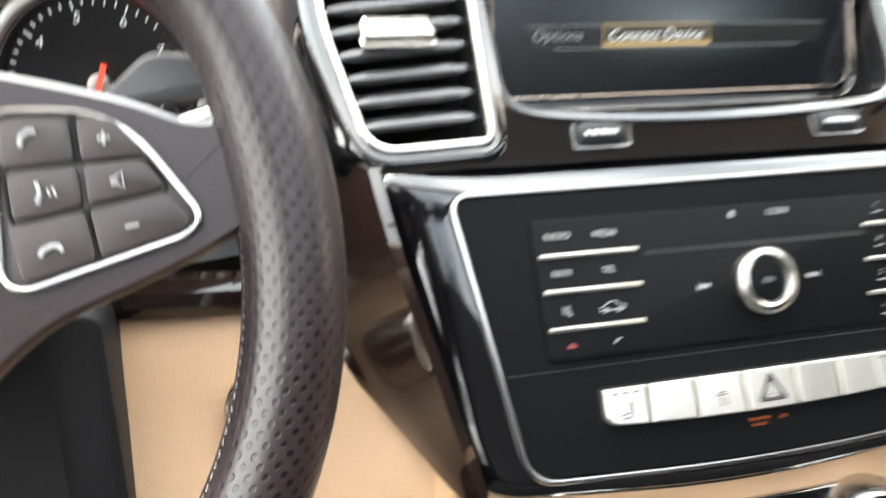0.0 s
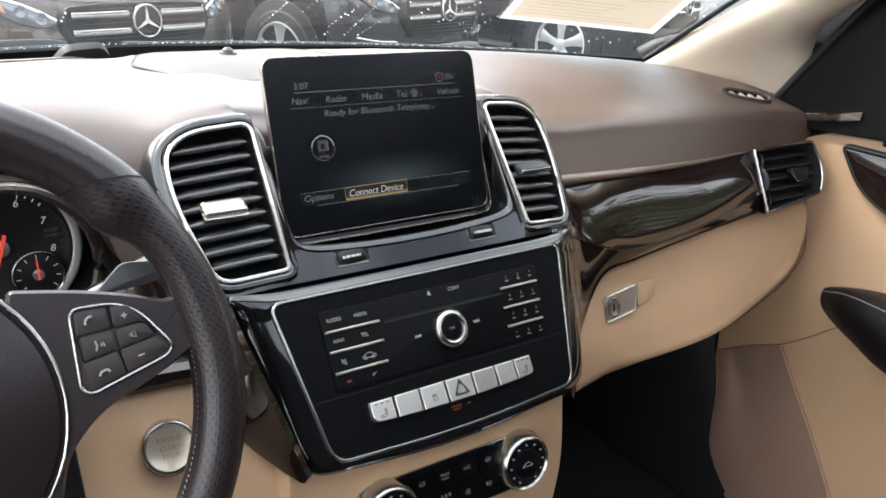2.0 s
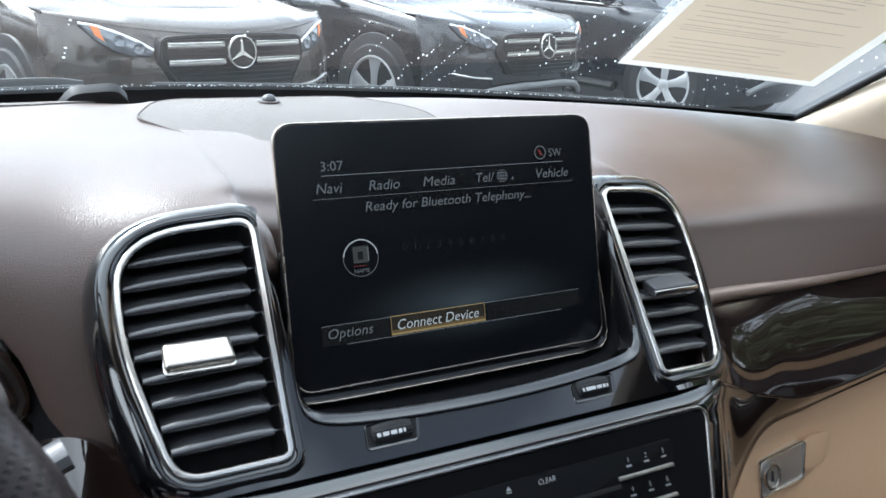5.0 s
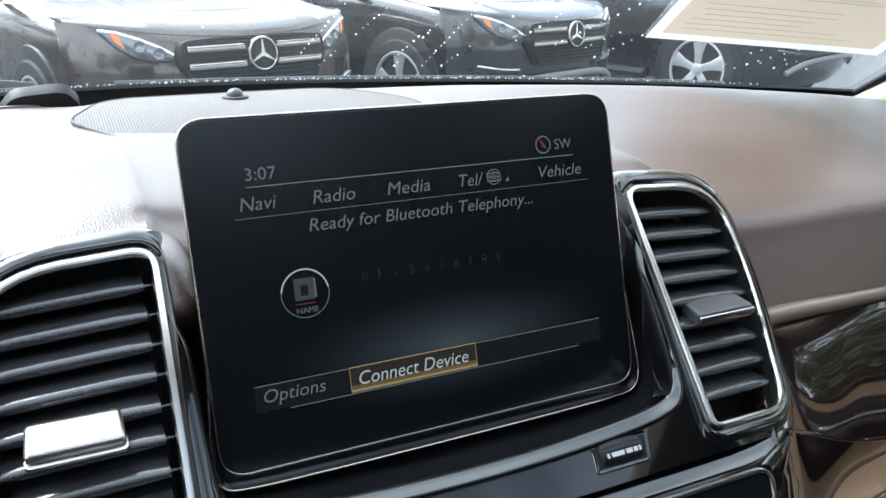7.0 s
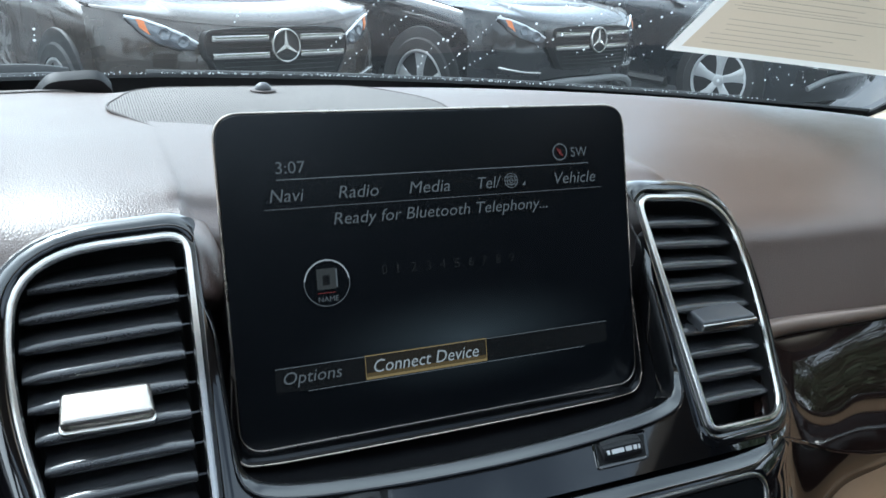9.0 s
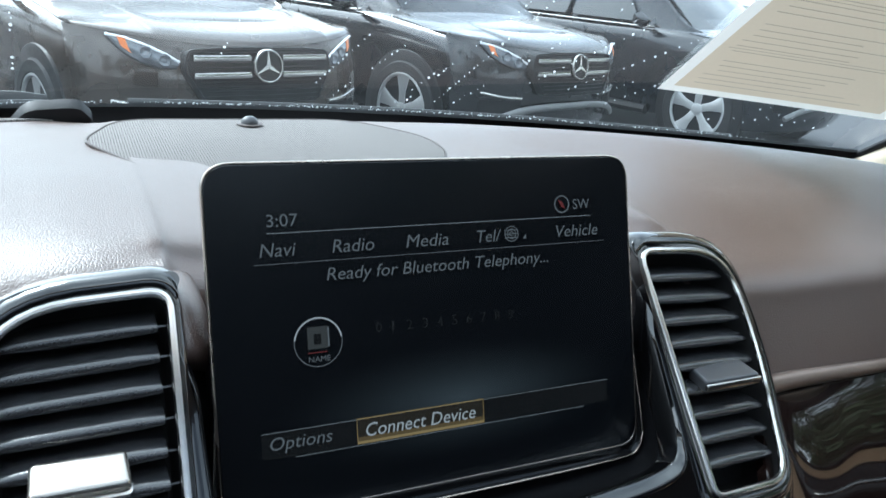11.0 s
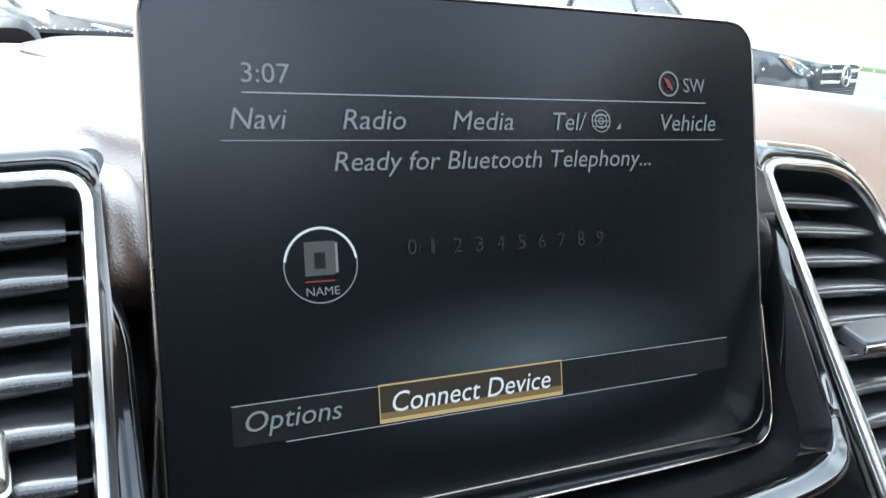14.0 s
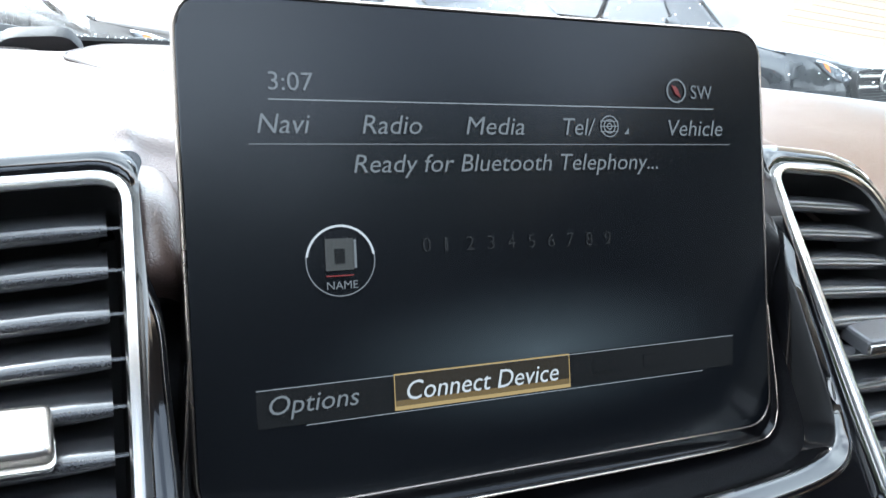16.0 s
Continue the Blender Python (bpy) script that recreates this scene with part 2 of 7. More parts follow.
def display_material():
    """A lit liquid-crystal display behind gloss glass: near black, with its own soft glow low in the middle."""
    m = bpy.data.materials.new("lit_display_glass")
    m.use_nodes = True
    nt = m.node_tree
    b = nt.nodes["Principled BSDF"]
    b.inputs["Base Color"].default_value = (0.0028, 0.0035, 0.0047, 1)
    b.inputs["Roughness"].default_value = 0.21
    b.inputs["Specular IOR Level"].default_value = 0.6
    uv = nt.nodes.new("ShaderNodeUVMap")
    mp = nt.nodes.new("ShaderNodeMapping")
    mp.inputs["Location"].default_value = (-0.07, -1.30, 0)
    mp.inputs["Scale"].default_value = (10.5, 34.0, 1)
    nt.links.new(uv.outputs[0], mp.inputs[0])
    g = nt.nodes.new("ShaderNodeTexGradient")
    g.gradient_type = "QUADRATIC_SPHERE"
    nt.links.new(mp.outputs[0], g.inputs[0])
    nt.links.new(ramp(nt, g.outputs["Fac"], [(0.0, (0, 0, 0)), (1.0, (0.62, 0.78, 0.86))]), b.inputs["Emission Color"])
    b.inputs["Emission Strength"].default_value = 0.0145
    return m


def thin_ink(m):
    """A print so thin that most of the sheet shows through it."""
    nt = m.node_tree
    tr, mx = nt.nodes.new("ShaderNodeBsdfTransparent"), nt.nodes.new("ShaderNodeMixShader")
    mx.inputs[0].default_value = 0.28
    nt.links.new(tr.outputs[0], mx.inputs[1])
    nt.links.new(nt.nodes["Principled BSDF"].outputs[0], mx.inputs[2])
    nt.links.new(mx.outputs[0], nt.nodes["Material Output"].inputs[0])


for k in ("paper", "paper_edge"):
    thin_paper(M[k])
thin_ink(M["text_grey"])
def pierced(m, scale):
    """Fine rows of round holes over a flat grille."""
    nt = m.node_tree
    b = nt.nodes["Principled BSDF"]
    v = nt.nodes.new("ShaderNodeTexVoronoi")
    v.voronoi_dimensions = "2D"
    v.inputs["Scale"].default_value, v.inputs["Randomness"].default_value = scale, 0.0
    nt.links.new(nt.nodes.new("ShaderNodeTexCoord").outputs["Object"], v.inputs["Vector"])
    mul = nt.nodes.new("ShaderNodeMixRGB")
    mul.blend_type, mul.inputs[0].default_value = "MULTIPLY", 0.7
    nt.links.new(b.inputs["Base Color"].links[0].from_socket, mul.inputs[1])
    nt.links.new(ramp(nt, v.outputs["Distance"], [(0.22, (0.1, 0.1, 0.1)), (0.36, (1, 1, 1))]), mul.inputs[2])
    nt.links.new(mul.outputs[0], b.inputs["Base Color"])


pierced(M["grille_cloth"], 520)
M["wood"] = wood_material()
M["perf"] = perforated_material()
M["display"] = display_material()
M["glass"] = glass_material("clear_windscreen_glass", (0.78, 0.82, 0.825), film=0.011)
M["roof_glass"] = glass_material("tinted_roof_glass", (0.36, 0.385, 0.42))
M["car_glass"] = mat("dark_car_glass", (0.01, 0.013, 0.014), 0.04, coat=1.0)
M["drop"] = mat("water_drop", (0.9, 0.93, 0.95), 0.05, 0.0, coat=1.0)
# plain walls out of view, coloured near black to keep reflections dark
M["cabin_dark"] = mat("shaded_cabin_trim", (0.016, 0.016, 0.018), 0.8, spec=0.2, var=0.1)
M["sail"] = mat("satin_black_mirror_corner", (0.004, 0.004, 0.0045), 0.55, spec=0.2)
M["edge_metal"] = mat("dark_bronze_edge", (0.42, 0.36, 0.31), 0.25, 1.0, var=0.05)
M["lit_text"] = glow("lit_display_lettering", (0.82, 0.86, 0.88), 0.1)
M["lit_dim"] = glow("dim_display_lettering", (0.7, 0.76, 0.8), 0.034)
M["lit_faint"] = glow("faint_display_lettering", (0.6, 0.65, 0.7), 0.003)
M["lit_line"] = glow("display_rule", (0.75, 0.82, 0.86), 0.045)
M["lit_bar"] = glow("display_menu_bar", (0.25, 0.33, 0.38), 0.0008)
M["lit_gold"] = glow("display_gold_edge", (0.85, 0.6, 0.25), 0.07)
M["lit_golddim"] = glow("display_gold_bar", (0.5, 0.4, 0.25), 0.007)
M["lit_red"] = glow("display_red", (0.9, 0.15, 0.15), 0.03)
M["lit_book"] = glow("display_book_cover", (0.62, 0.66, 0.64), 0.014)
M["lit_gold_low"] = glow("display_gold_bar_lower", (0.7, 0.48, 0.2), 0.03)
M["defrost_slat"] = mat("pale_brown_slat_plastic", (0.42, 0.34, 0.30), 0.5)
M["needle"] = glow("red_needle", (1.0, 0.1, 0.06), 0.12)
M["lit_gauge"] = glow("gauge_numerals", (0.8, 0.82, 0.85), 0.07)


# ---- shapes ----
def basis(origin, ux, uy):
    ux, uy = Vector(ux).normalized(), Vector(uy)
    un = ux.cross(uy).normalized()
    uy = un.cross(ux)
    return Matrix(((ux.x, uy.x, un.x, origin[0]), (ux.y, uy.y, un.y, origin[1]), (ux.z, uy.z, un.z, origin[2]), (0, 0, 0, 1)))


FLAT = Matrix.Identity(4)


def empty_thing(name, at, label="", category="", group="", kind=""):
    ob = new(name)
    ob.matrix_basis = pose(*at)
    ob.empty_display_size = 0.02
    return tagged(ob, label, category, group, kind)


def finish(bm, name, material, sharp=35):
    bmesh.ops.remove_doubles(bm, verts=bm.verts, dist=1e-6)
    bmesh.ops.recalc_face_normals(bm, faces=bm.faces)
    for f in bm.faces:
        f.smooth = True
    lim = radians(sharp)
    for e in bm.edges:
        if len(e.link_faces) == 2 and e.calc_face_angle(0) > lim:
            e.smooth = False
    me = bpy.data.meshes.new(name)
    bm.to_mesh(me)
    bm.free()
    me.materials.append(material)
    return me


def part(name, bm, material, parent=None, label="", sharp=35):
    ob = new(name, finish(bm, name, material, sharp))
    if parent:
        top = parent
        while top.parent:
            top = top.parent
        ob.parent = parent
        inv = top.matrix_basis.inverted()
        ob.matrix_parent_inverse = inv if parent == top else Matrix.Identity(4)
    if label:
        ob["label"] = label
    return ob


def thing(name, bm, material, label="", category="", group="", kind="", sharp=35):
    return tagged(part(name, bm, material, None, "", sharp), label, category, group, kind)


def rpoly(verts, cuts, seg=6):
    """A closed outline with its corners rounded: cuts are the lengths taken off each corner."""
    if not isinstance(cuts, (list, tuple)):
        cuts = [cuts] * len(verts)
    out, n = [], len(verts)
    for i in range(n):
        p, a, b = (Vector(verts[j % n]) for j in (i, i - 1, i + 1))
        c = cuts[i]
        s, e = p + (a - p).normalized() * min(c, (a - p).length * 0.49), p + (b - p).normalized() * min(c, (b - p).length * 0.49)
        for k in range(seg + 1):
            t = k / seg
            out.append(tuple(s * (1 - t) ** 2 + p * 2 * t * (1 - t) + e * t * t))
    return out


def circle(r, n=32, cx=0.0, cy=0.0, ry=None):
    return [(cx + r * math.cos(2 * math.pi * i / n), cy + (ry or r) * math.sin(2 * math.pi * i / n)) for i in range(n)]


def rect(x0, y0, x1, y1, c=0.001, seg=3):
    return rpoly([(x0, y0), (x1, y0), (x1, y1), (x0, y1)], c, seg)


def area2(loop):
    return sum(a[0] * b[1] - b[0] * a[1] for a, b in zip(loop, loop[1:] + loop[:1]))


def grow(loop, d):
    """The outline moved outwards by d."""
    n, sgn, out = len(loop), 1 if area2(loop) > 0 else -1, []
    for i in range(n):
        a, p, b = Vector(loop[i - 1]), Vector(loop[i]), Vector(loop[(i + 1) % n])
        t1, t2 = (p - a), (b - p)
        t1 = t1.normalized() if t1.length > 1e-9 else t2.normalized()
        t2 = t2.normalized() if t2.length > 1e-9 else t1
        nrm = Vector((t1.y + t2.y, -t1.x - t2.x)) * sgn
        nrm = nrm.normalized() / max(0.5, math.sqrt(max(0.05, (1 + t1.dot(t2)) / 2))) if nrm.length > 1e-9 else Vector((0, 0))
        out.append(tuple(p + nrm * d))
    return out


def sweep(loop, prof, fr=FLAT, ring=False, cap=True, bm=None, bend=None):
    """Carries the profile (outward offset, height) round the outline. ring: the profile is closed; else its last loop is capped."""
    bm = bm or bmesh.new()
    rows = []
    for d, h in prof:
        row = []
        for x, y in grow(loop, d) if d else loop:
            v = Vector((x, y, h - (bend(x, y) if bend else 0)))
            row.append(bm.verts.new(fr @ v))
        rows.append(row)
    n = len(loop)
    pairs = list(zip(rows, rows[1:])) + ([(rows[-1], rows[0])] if ring else [])
    for a, b in pairs:
        for i in range(n):
            bm.faces.new((a[i], a[(i + 1) % n], b[(i + 1) % n], b[i]))
    if not ring and cap:
        bm.faces.new(rows[-1])
        if cap != "end":
            bm.faces.new(rows[0][::-1])
    return bm


def slab(loop, h0, h1, fr=FLAT, bev=0.0, bm=None, bend=None):
    b = min(bev, (h1 - h0) * 0.95)
    if b <= 0:
        return sweep(loop, [(0, h0), (0, h1)], fr, bm=bm, bend=bend)
    return sweep(loop, [(0, h0), (0, h1 - b), (-0.3 * b, h1 - 0.3 * b), (-b, h1)], fr, bm=bm, bend=bend)


def bead(loop, w, h, fr=FLAT, base=0.0, bm=None, bend=None):
    """A rounded moulding that runs round an outline."""
    return sweep(loop, [(-w / 2, base), (w / 2, base), (w / 2, base + 0.5 * h), (w * 0.3, base + 0.9 * h), (0, base + h), (-w * 0.3, base + 0.9 * h), (-w / 2, base + 0.5 * h)], fr, ring=True, bm=bm, bend=bend)


def box(x0, y0, z0, x1, y1, z1, bev=0.0, bm=None, fr=FLAT):
    return slab(rect(x0, y0, x1, y1, max(bev, 1e-5), 2), z0, z1, fr, bev, bm)


def tube(pts, r, closed=False, n=10, bm=None, squash=1.0, up=(0, 0, 1)):
    bm = bm or bmesh.new()
    pts = [Vector(p) for p in pts]
    rows, m = [], len(pts)
    for i, p in enumerate(pts):
        a, b = pts[i - 1] if closed or i else p, pts[(i + 1) % m] if closed or i < m - 1 else p
        t = (b - a).normalized()
        s = t.cross(Vector(up))
        s = s.normalized() if s.length > 1e-6 else t.orthogonal().normalized()
        u = s.cross(t)
        rr = r[i] if isinstance(r, (list, tuple)) else r
        rows.append([bm.verts.new(p + s * rr * math.cos(2 * math.pi * k / n) + u * rr * squash * math.sin(2 * math.pi * k / n)) for k in range(n)])
    for a, b in list(zip(rows, rows[1:])) + ([(rows[-1], rows[0])] if closed else []):
        for k in range(n):
            bm.faces.new((a[k], a[(k + 1) % n], b[(k + 1) % n], b[k]))
    if not closed:
        bm.faces.new(rows[0][::-1])
        bm.faces.new(rows[-1])
    return bm


def spline(pts, n):
    """A smooth curve of n points through pts (Catmull-Rom)."""
    pts = [Vector(p) for p in pts]
    out, m = [], len(pts)
    for k in range(n):
        t = k / (n - 1) * (m - 1)
        i = min(int(t), m - 2)
        f = t - i
        p1, p2 = pts[i], pts[i + 1]
        p0 = pts[i - 1] if i else p1 * 2 - p2
        p3 = pts[i + 2] if i + 2 < m else p2 * 2 - p1
        out.append(0.5 * (p1 * 2 + (p2 - p0) * f + (p0 * 2 - p1 * 5 + p2 * 4 - p3) * f * f + (p1 * 3 - p0 - p2 * 3 + p3) * f ** 3))
    return out


def skin(rows, nu=24, nv=24, thick=0.0, to=(-0.2, -0.6, 1.3)):
    """A smooth sheet over a coarse net of control rows. thick: it is given a back, away from the point to."""
    cols = [spline(r, nv) for r in rows]
    grid = list(zip(*[spline([c[j] for c in cols], nu) for j in range(nv)]))
    bm = bmesh.new()
    m, n = len(grid), len(grid[0])

    def layer(g):
        return [[bm.verts.new(p) for p in row] for row in g]

    def faces(vs, rev):
        for a, b_ in zip(vs, vs[1:]):
            for k in range(n - 1):
                q = (a[k], a[k + 1], b_[k + 1], b_[k])
                bm.faces.new(q[::-1] if rev else q)

    if not thick:
        faces(layer(grid), False)
        return bm
    nrm, vote = [], 0.0
    for r in range(m):
        nrm.append([])
        for k in range(n):
            du = grid[r][min(k + 1, n - 1)] - grid[r][max(k - 1, 0)]
            dv = grid[min(r + 1, m - 1)][k] - grid[max(r - 1, 0)][k]
            w = du.cross(dv).normalized()
            nrm[-1].append(w)
            vote += w.dot((Vector(to) - grid[r][k]).normalized())
    s = 1 if vote > 0 else -1
    top = layer(grid)
    low_ = layer([[grid[r][k] - nrm[r][k] * thick * s for k in range(n)] for r in range(m)])
    faces(top, s < 0)
    faces(low_, s > 0)
    rim = [(0, k) for k in range(n)] + [(r, n - 1) for r in range(1, m)] + [(m - 1, k) for k in range(n - 2, -1, -1)] + [(r, 0) for r in range(m - 2, 0, -1)]
    for (r, k), (r2, k2) in zip(rim, rim[1:] + rim[:1]):
        bm.faces.new((top[r][k], top[r2][k2], low_[r2][k2], low_[r][k]))
    return bm


def relax(bm, m, n, rounds, first=1, last=None):
    """Evens out the front of a sheet made by skin, its edges kept."""
    bm.verts.ensure_lookup_table()
    for _ in range(rounds):
        pos = [v.co.copy() for v in bm.verts]
        for r in range(first, last or m - 1):
            for k in range(1, n - 1):
                i = r * n + k
                bm.verts[i].co = pos[i] * 0.4 + (pos[i - 1] + pos[i + 1] + pos[i - n] + pos[i + n]) * 0.15
    return bm


def text_bm(s, size, fr, x=0.0, y=0.0, align="LEFT", shear=0.0, wide=1.0, deep=0.0):
    cu = bpy.data.curves.new("lettering", "FONT")
    cu.body, cu.size, cu.align_x, cu.align_y, cu.shear = s, size, align, "BOTTOM_BASELINE", shear
    cu.resolution_u = 3
    ob = new("lettering", cu)
    me = bpy.data.meshes.new_from_object(ob.evaluated_get(bpy.context.evaluated_depsgraph_get()))
    bpy.data.objects.remove(ob)
    bpy.data.curves.remove(cu)
    bm = bmesh.new()
    bm.from_mesh(me)
    bpy.data.meshes.remove(me)
    for v in bm.verts:
        v.co = fr @ Vector((x + v.co.x * wide, y + v.co.y, v.co.z + deep))
    return bm


def offset(path, d, side=1.0):
    """An open path moved to its right by d; where it climbs, by the share side of d alone."""
    pts, out = [Vector((p[0], p[1])) for p in path], []
    for i, p in enumerate(pts):
        t = (pts[min(i + 1, len(pts) - 1)] - pts[max(i - 1, 0)]).normalized()
        out.append(tuple(p + Vector((t.y, -t.x)) * d * (side + (1 - side) * abs(t.x))))
    return out


def run(path, prof, fr=FLAT, bend=None, side=1.0, sink=0.0):
    """A moulding along an open path: each row of the profile is (offset to the path's right, height). sink: how far its ends dip."""
    bm, m = bmesh.new(), len(path) - 1
    rows = [[bm.verts.new(fr @ Vector((x, y, h - sink * max(0.0, 1 - min(i, m - i) / 7) ** 2 - (bend(x, y) if bend else 0)))) for i, (x, y) in enumerate(offset(path, d, side))] for d, h in prof]
    for a, b in zip(rows, rows[1:]):
        for i in range(len(a) - 1):
            bm.faces.new((a[i], a[i + 1], b[i + 1], b[i]))
    return bm


def mirror(loop):
    return [(-x, y) for x, y in loop][::-1]


# ---- the cabin: setting ----
def curve_plate(loops, h0, h1, bev, fr=FLAT, bend=None):
    """A plate with holes: the first outline is its edge, the others are openings."""
    cu = bpy.data.curves.new("plate", "CURVE")
    cu.dimensions, cu.fill_mode = "2D", "BOTH"
    cu.extrude, cu.bevel_depth, cu.bevel_resolution, cu.offset = (h1 - h0) / 2 - bev, bev, 3, -bev
    for lp in loops:
        s = cu.splines.new("POLY")
        s.points.add(len(lp) - 1)
        s.use_cyclic_u = True
        for p, (x, y) in zip(s.points, lp):
            p.co = (x, y, 0, 1)
    ob = new("plate", cu)
    me = bpy.data.meshes.new_from_object(ob.evaluated_get(bpy.context.evaluated_depsgraph_get()))
    bpy.data.objects.remove(ob)
    bpy.data.curves.remove(cu)
    bm = bmesh.new()
    bm.from_mesh(me)
    bpy.data.meshes.remove(me)
    for v in bm.verts:
        x, y, h = v.co
        v.co = fr @ Vector((x, y, h + (h0 + h1) / 2 - (bend(x, y) if bend else 0)))
    return bm


X_AXIS = (1, 0, 0)
FS = basis((0, 0, 1.0), X_AXIS, (0, 0.331, 1))          # face of the display
FV = basis((0, -0.043, 0.993), X_AXIS, (0, 0.856, 1))   # face of the vents and their bezel
FP = basis((0, -0.06, 0.972), X_AXIS, (0, 0.61, 1))     # face of the audio panel
FC = basis((0, -0.113, 0.85), X_AXIS, (0, 0.2, 1))      # face of the climate panel
FW = basis((-0.38, -0.163, 1.003), X_AXIS, (0, 0.47, 1))  # steering wheel


def glass_y(x, z):
    return 0.55 - 0.38 * x * x - (z - 1.06) / 0.56


def glass_row(z, half, n=9, out=0.0):
    return [(half * k, glass_y(half * k, z) + out, z) for k in [i / (n - 1) * 2 - 1 for i in range(n)]]


thing("floor", box(-0.78, -1.25, 0.28, 0.78, 0.75, 0.32), M["carpet"], "black carpeted cabin floor", "floor", kind="structure")
FR = basis((0, -0.24, 1.445), X_AXIS, (0, -1, 0.06))
ROOF_HOLE = rpoly([(-0.62, 0.09), (0.62, 0.09), (0.62, 0.985), (-0.62, 0.985)], 0.05)
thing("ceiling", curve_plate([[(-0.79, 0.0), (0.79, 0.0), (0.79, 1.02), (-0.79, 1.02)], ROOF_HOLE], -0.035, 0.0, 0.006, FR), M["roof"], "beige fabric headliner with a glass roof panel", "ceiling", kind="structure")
pane = thing("window_1", sweep(ROOF_HOLE, [(0.01, -0.03)], FR, cap="end"), M["roof_glass"], "tinted glass roof panel", "window", kind="structure")
if pane.data.polygons[0].normal.z > 0:
    pane.data.flip_normals()


def side_wall(name, s):
    """A cabin side with its window opening, pillars between door and roof."""
    fr = basis((0.755 * s, 0, 0), (0, -1, 0), (0, 0, 1))
    outline = [(-0.72, 0.3), (1.25, 0.3), (1.25, 1.53), (0.35, 1.52), (-0.36, 1.03), (-0.72, 0.98)]
    # the east opening is cut short to keep the display's reflections dark
    end, foot = (1.1, 0.99) if s < 0 else (0.52, 1.035)
    hole = rpoly([(-0.10, foot), (end, foot), (end - 0.03, 1.455), (0.31, 1.455)], 0.03)
    if s < 0:                                      # a larger opening out of view, added to let in side light
        hole = rpoly([(-0.12, 0.72), (end, 0.72), (end - 0.03, 1.455), (0.31, 1.455), (-0.12, 1.02)], 0.03)
    return thing(name, curve_plate([outline, hole], 0.0 if s < 0 else -0.04, 0.04 if s < 0 else 0.0, 0.004, fr), M["cabin_dark"],
                 "dark inner side of the car with a window opening", "wall", kind="structure")


side_wall("wall_west", -1)
side_wall("wall_east", 1)
thing("wall_south", box(-0.76, -1.25, 0.3, 0.76, -1.2, 1.53), M["cabin_dark"], "plain dark rear end of the cabin", "wall", kind="structure")
thing("wall_north", box(-0.78, 0.48, 0.3, 0.78, 0.56, 1.03), M["carpet"], "black carpeted bulkhead under the dashboard", "wall", kind="structure")

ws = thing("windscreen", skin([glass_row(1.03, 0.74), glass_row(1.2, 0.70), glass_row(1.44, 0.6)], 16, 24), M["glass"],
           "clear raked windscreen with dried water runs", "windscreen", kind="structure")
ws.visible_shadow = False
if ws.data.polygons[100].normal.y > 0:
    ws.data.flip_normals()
def frit_top(x):
    return 1.0850 - 0.028 * max(0.0, x + 0.1)


def frit_row(k):
    """One line of the dark band; its upper edge falls towards the sides."""
    out = []
    for i in range(17):
        x = 0.735 * (i / 8 - 1)
        z = 1.015 + (frit_top(x) - 1.015) * k
        out.append((x, glass_y(x, z) - 0.006, z))
    return out


thing("trim_frit", skin([frit_row(k) for k in (0.0, 0.5, 1.0)], 6, 40, 0.003), M["black"],
      "black ceramic band along the foot of the windscreen", "trim", kind="structure")


def pillar(s):
    rows = []
    for y, z, w, x in ((0.42, 1.02, 0.40, 0.735), (0.30, 1.085, 0.235, 0.715), (0.16, 1.16, 0.035, 0.69), (0.0, 1.25, -0.03, 0.665), (-0.18, 1.35, -0.02, 0.635), (-0.34, 1.45, 0.05, 0.60)):
        rows.append([(s * (x - 0.024), y + 0.012, z + 0.006), (s * (x - 0.034), y - 0.015, z + 0.002), (s * (x - 0.030), y - 0.05, z - 0.006), (s * (x - 0.008), y - 0.07 - w * 0.2, z - 0.014), (s * (x + 0.03), y - 0.065 - w * 0.55, z - 0.018), (s * (x + 0.055), y - 0.06 - w * 0.6, z - 0.005)])
    return skin(rows, 24, 16, 0.012)


for s, n in ((1, "trim_pillar_east"), (-1, "trim_pillar_west")):
    thing(n, pillar(s), M["pillar"], "beige fabric windscreen pillar trim", "trim", kind="structure")
    thing(n.replace("pillar", "glass_edge"), tube([(s * (0.70 - 0.14 * k), glass_y(0.70 - 0.14 * k, 1.05 + 0.4 * k) - 0.008, 1.05 + 0.4 * k) for k in [i / 8 for i in range(9)]], 0.0045), M["black"],
          "black rubber edge between glass and pillar", "trim", kind="structure")

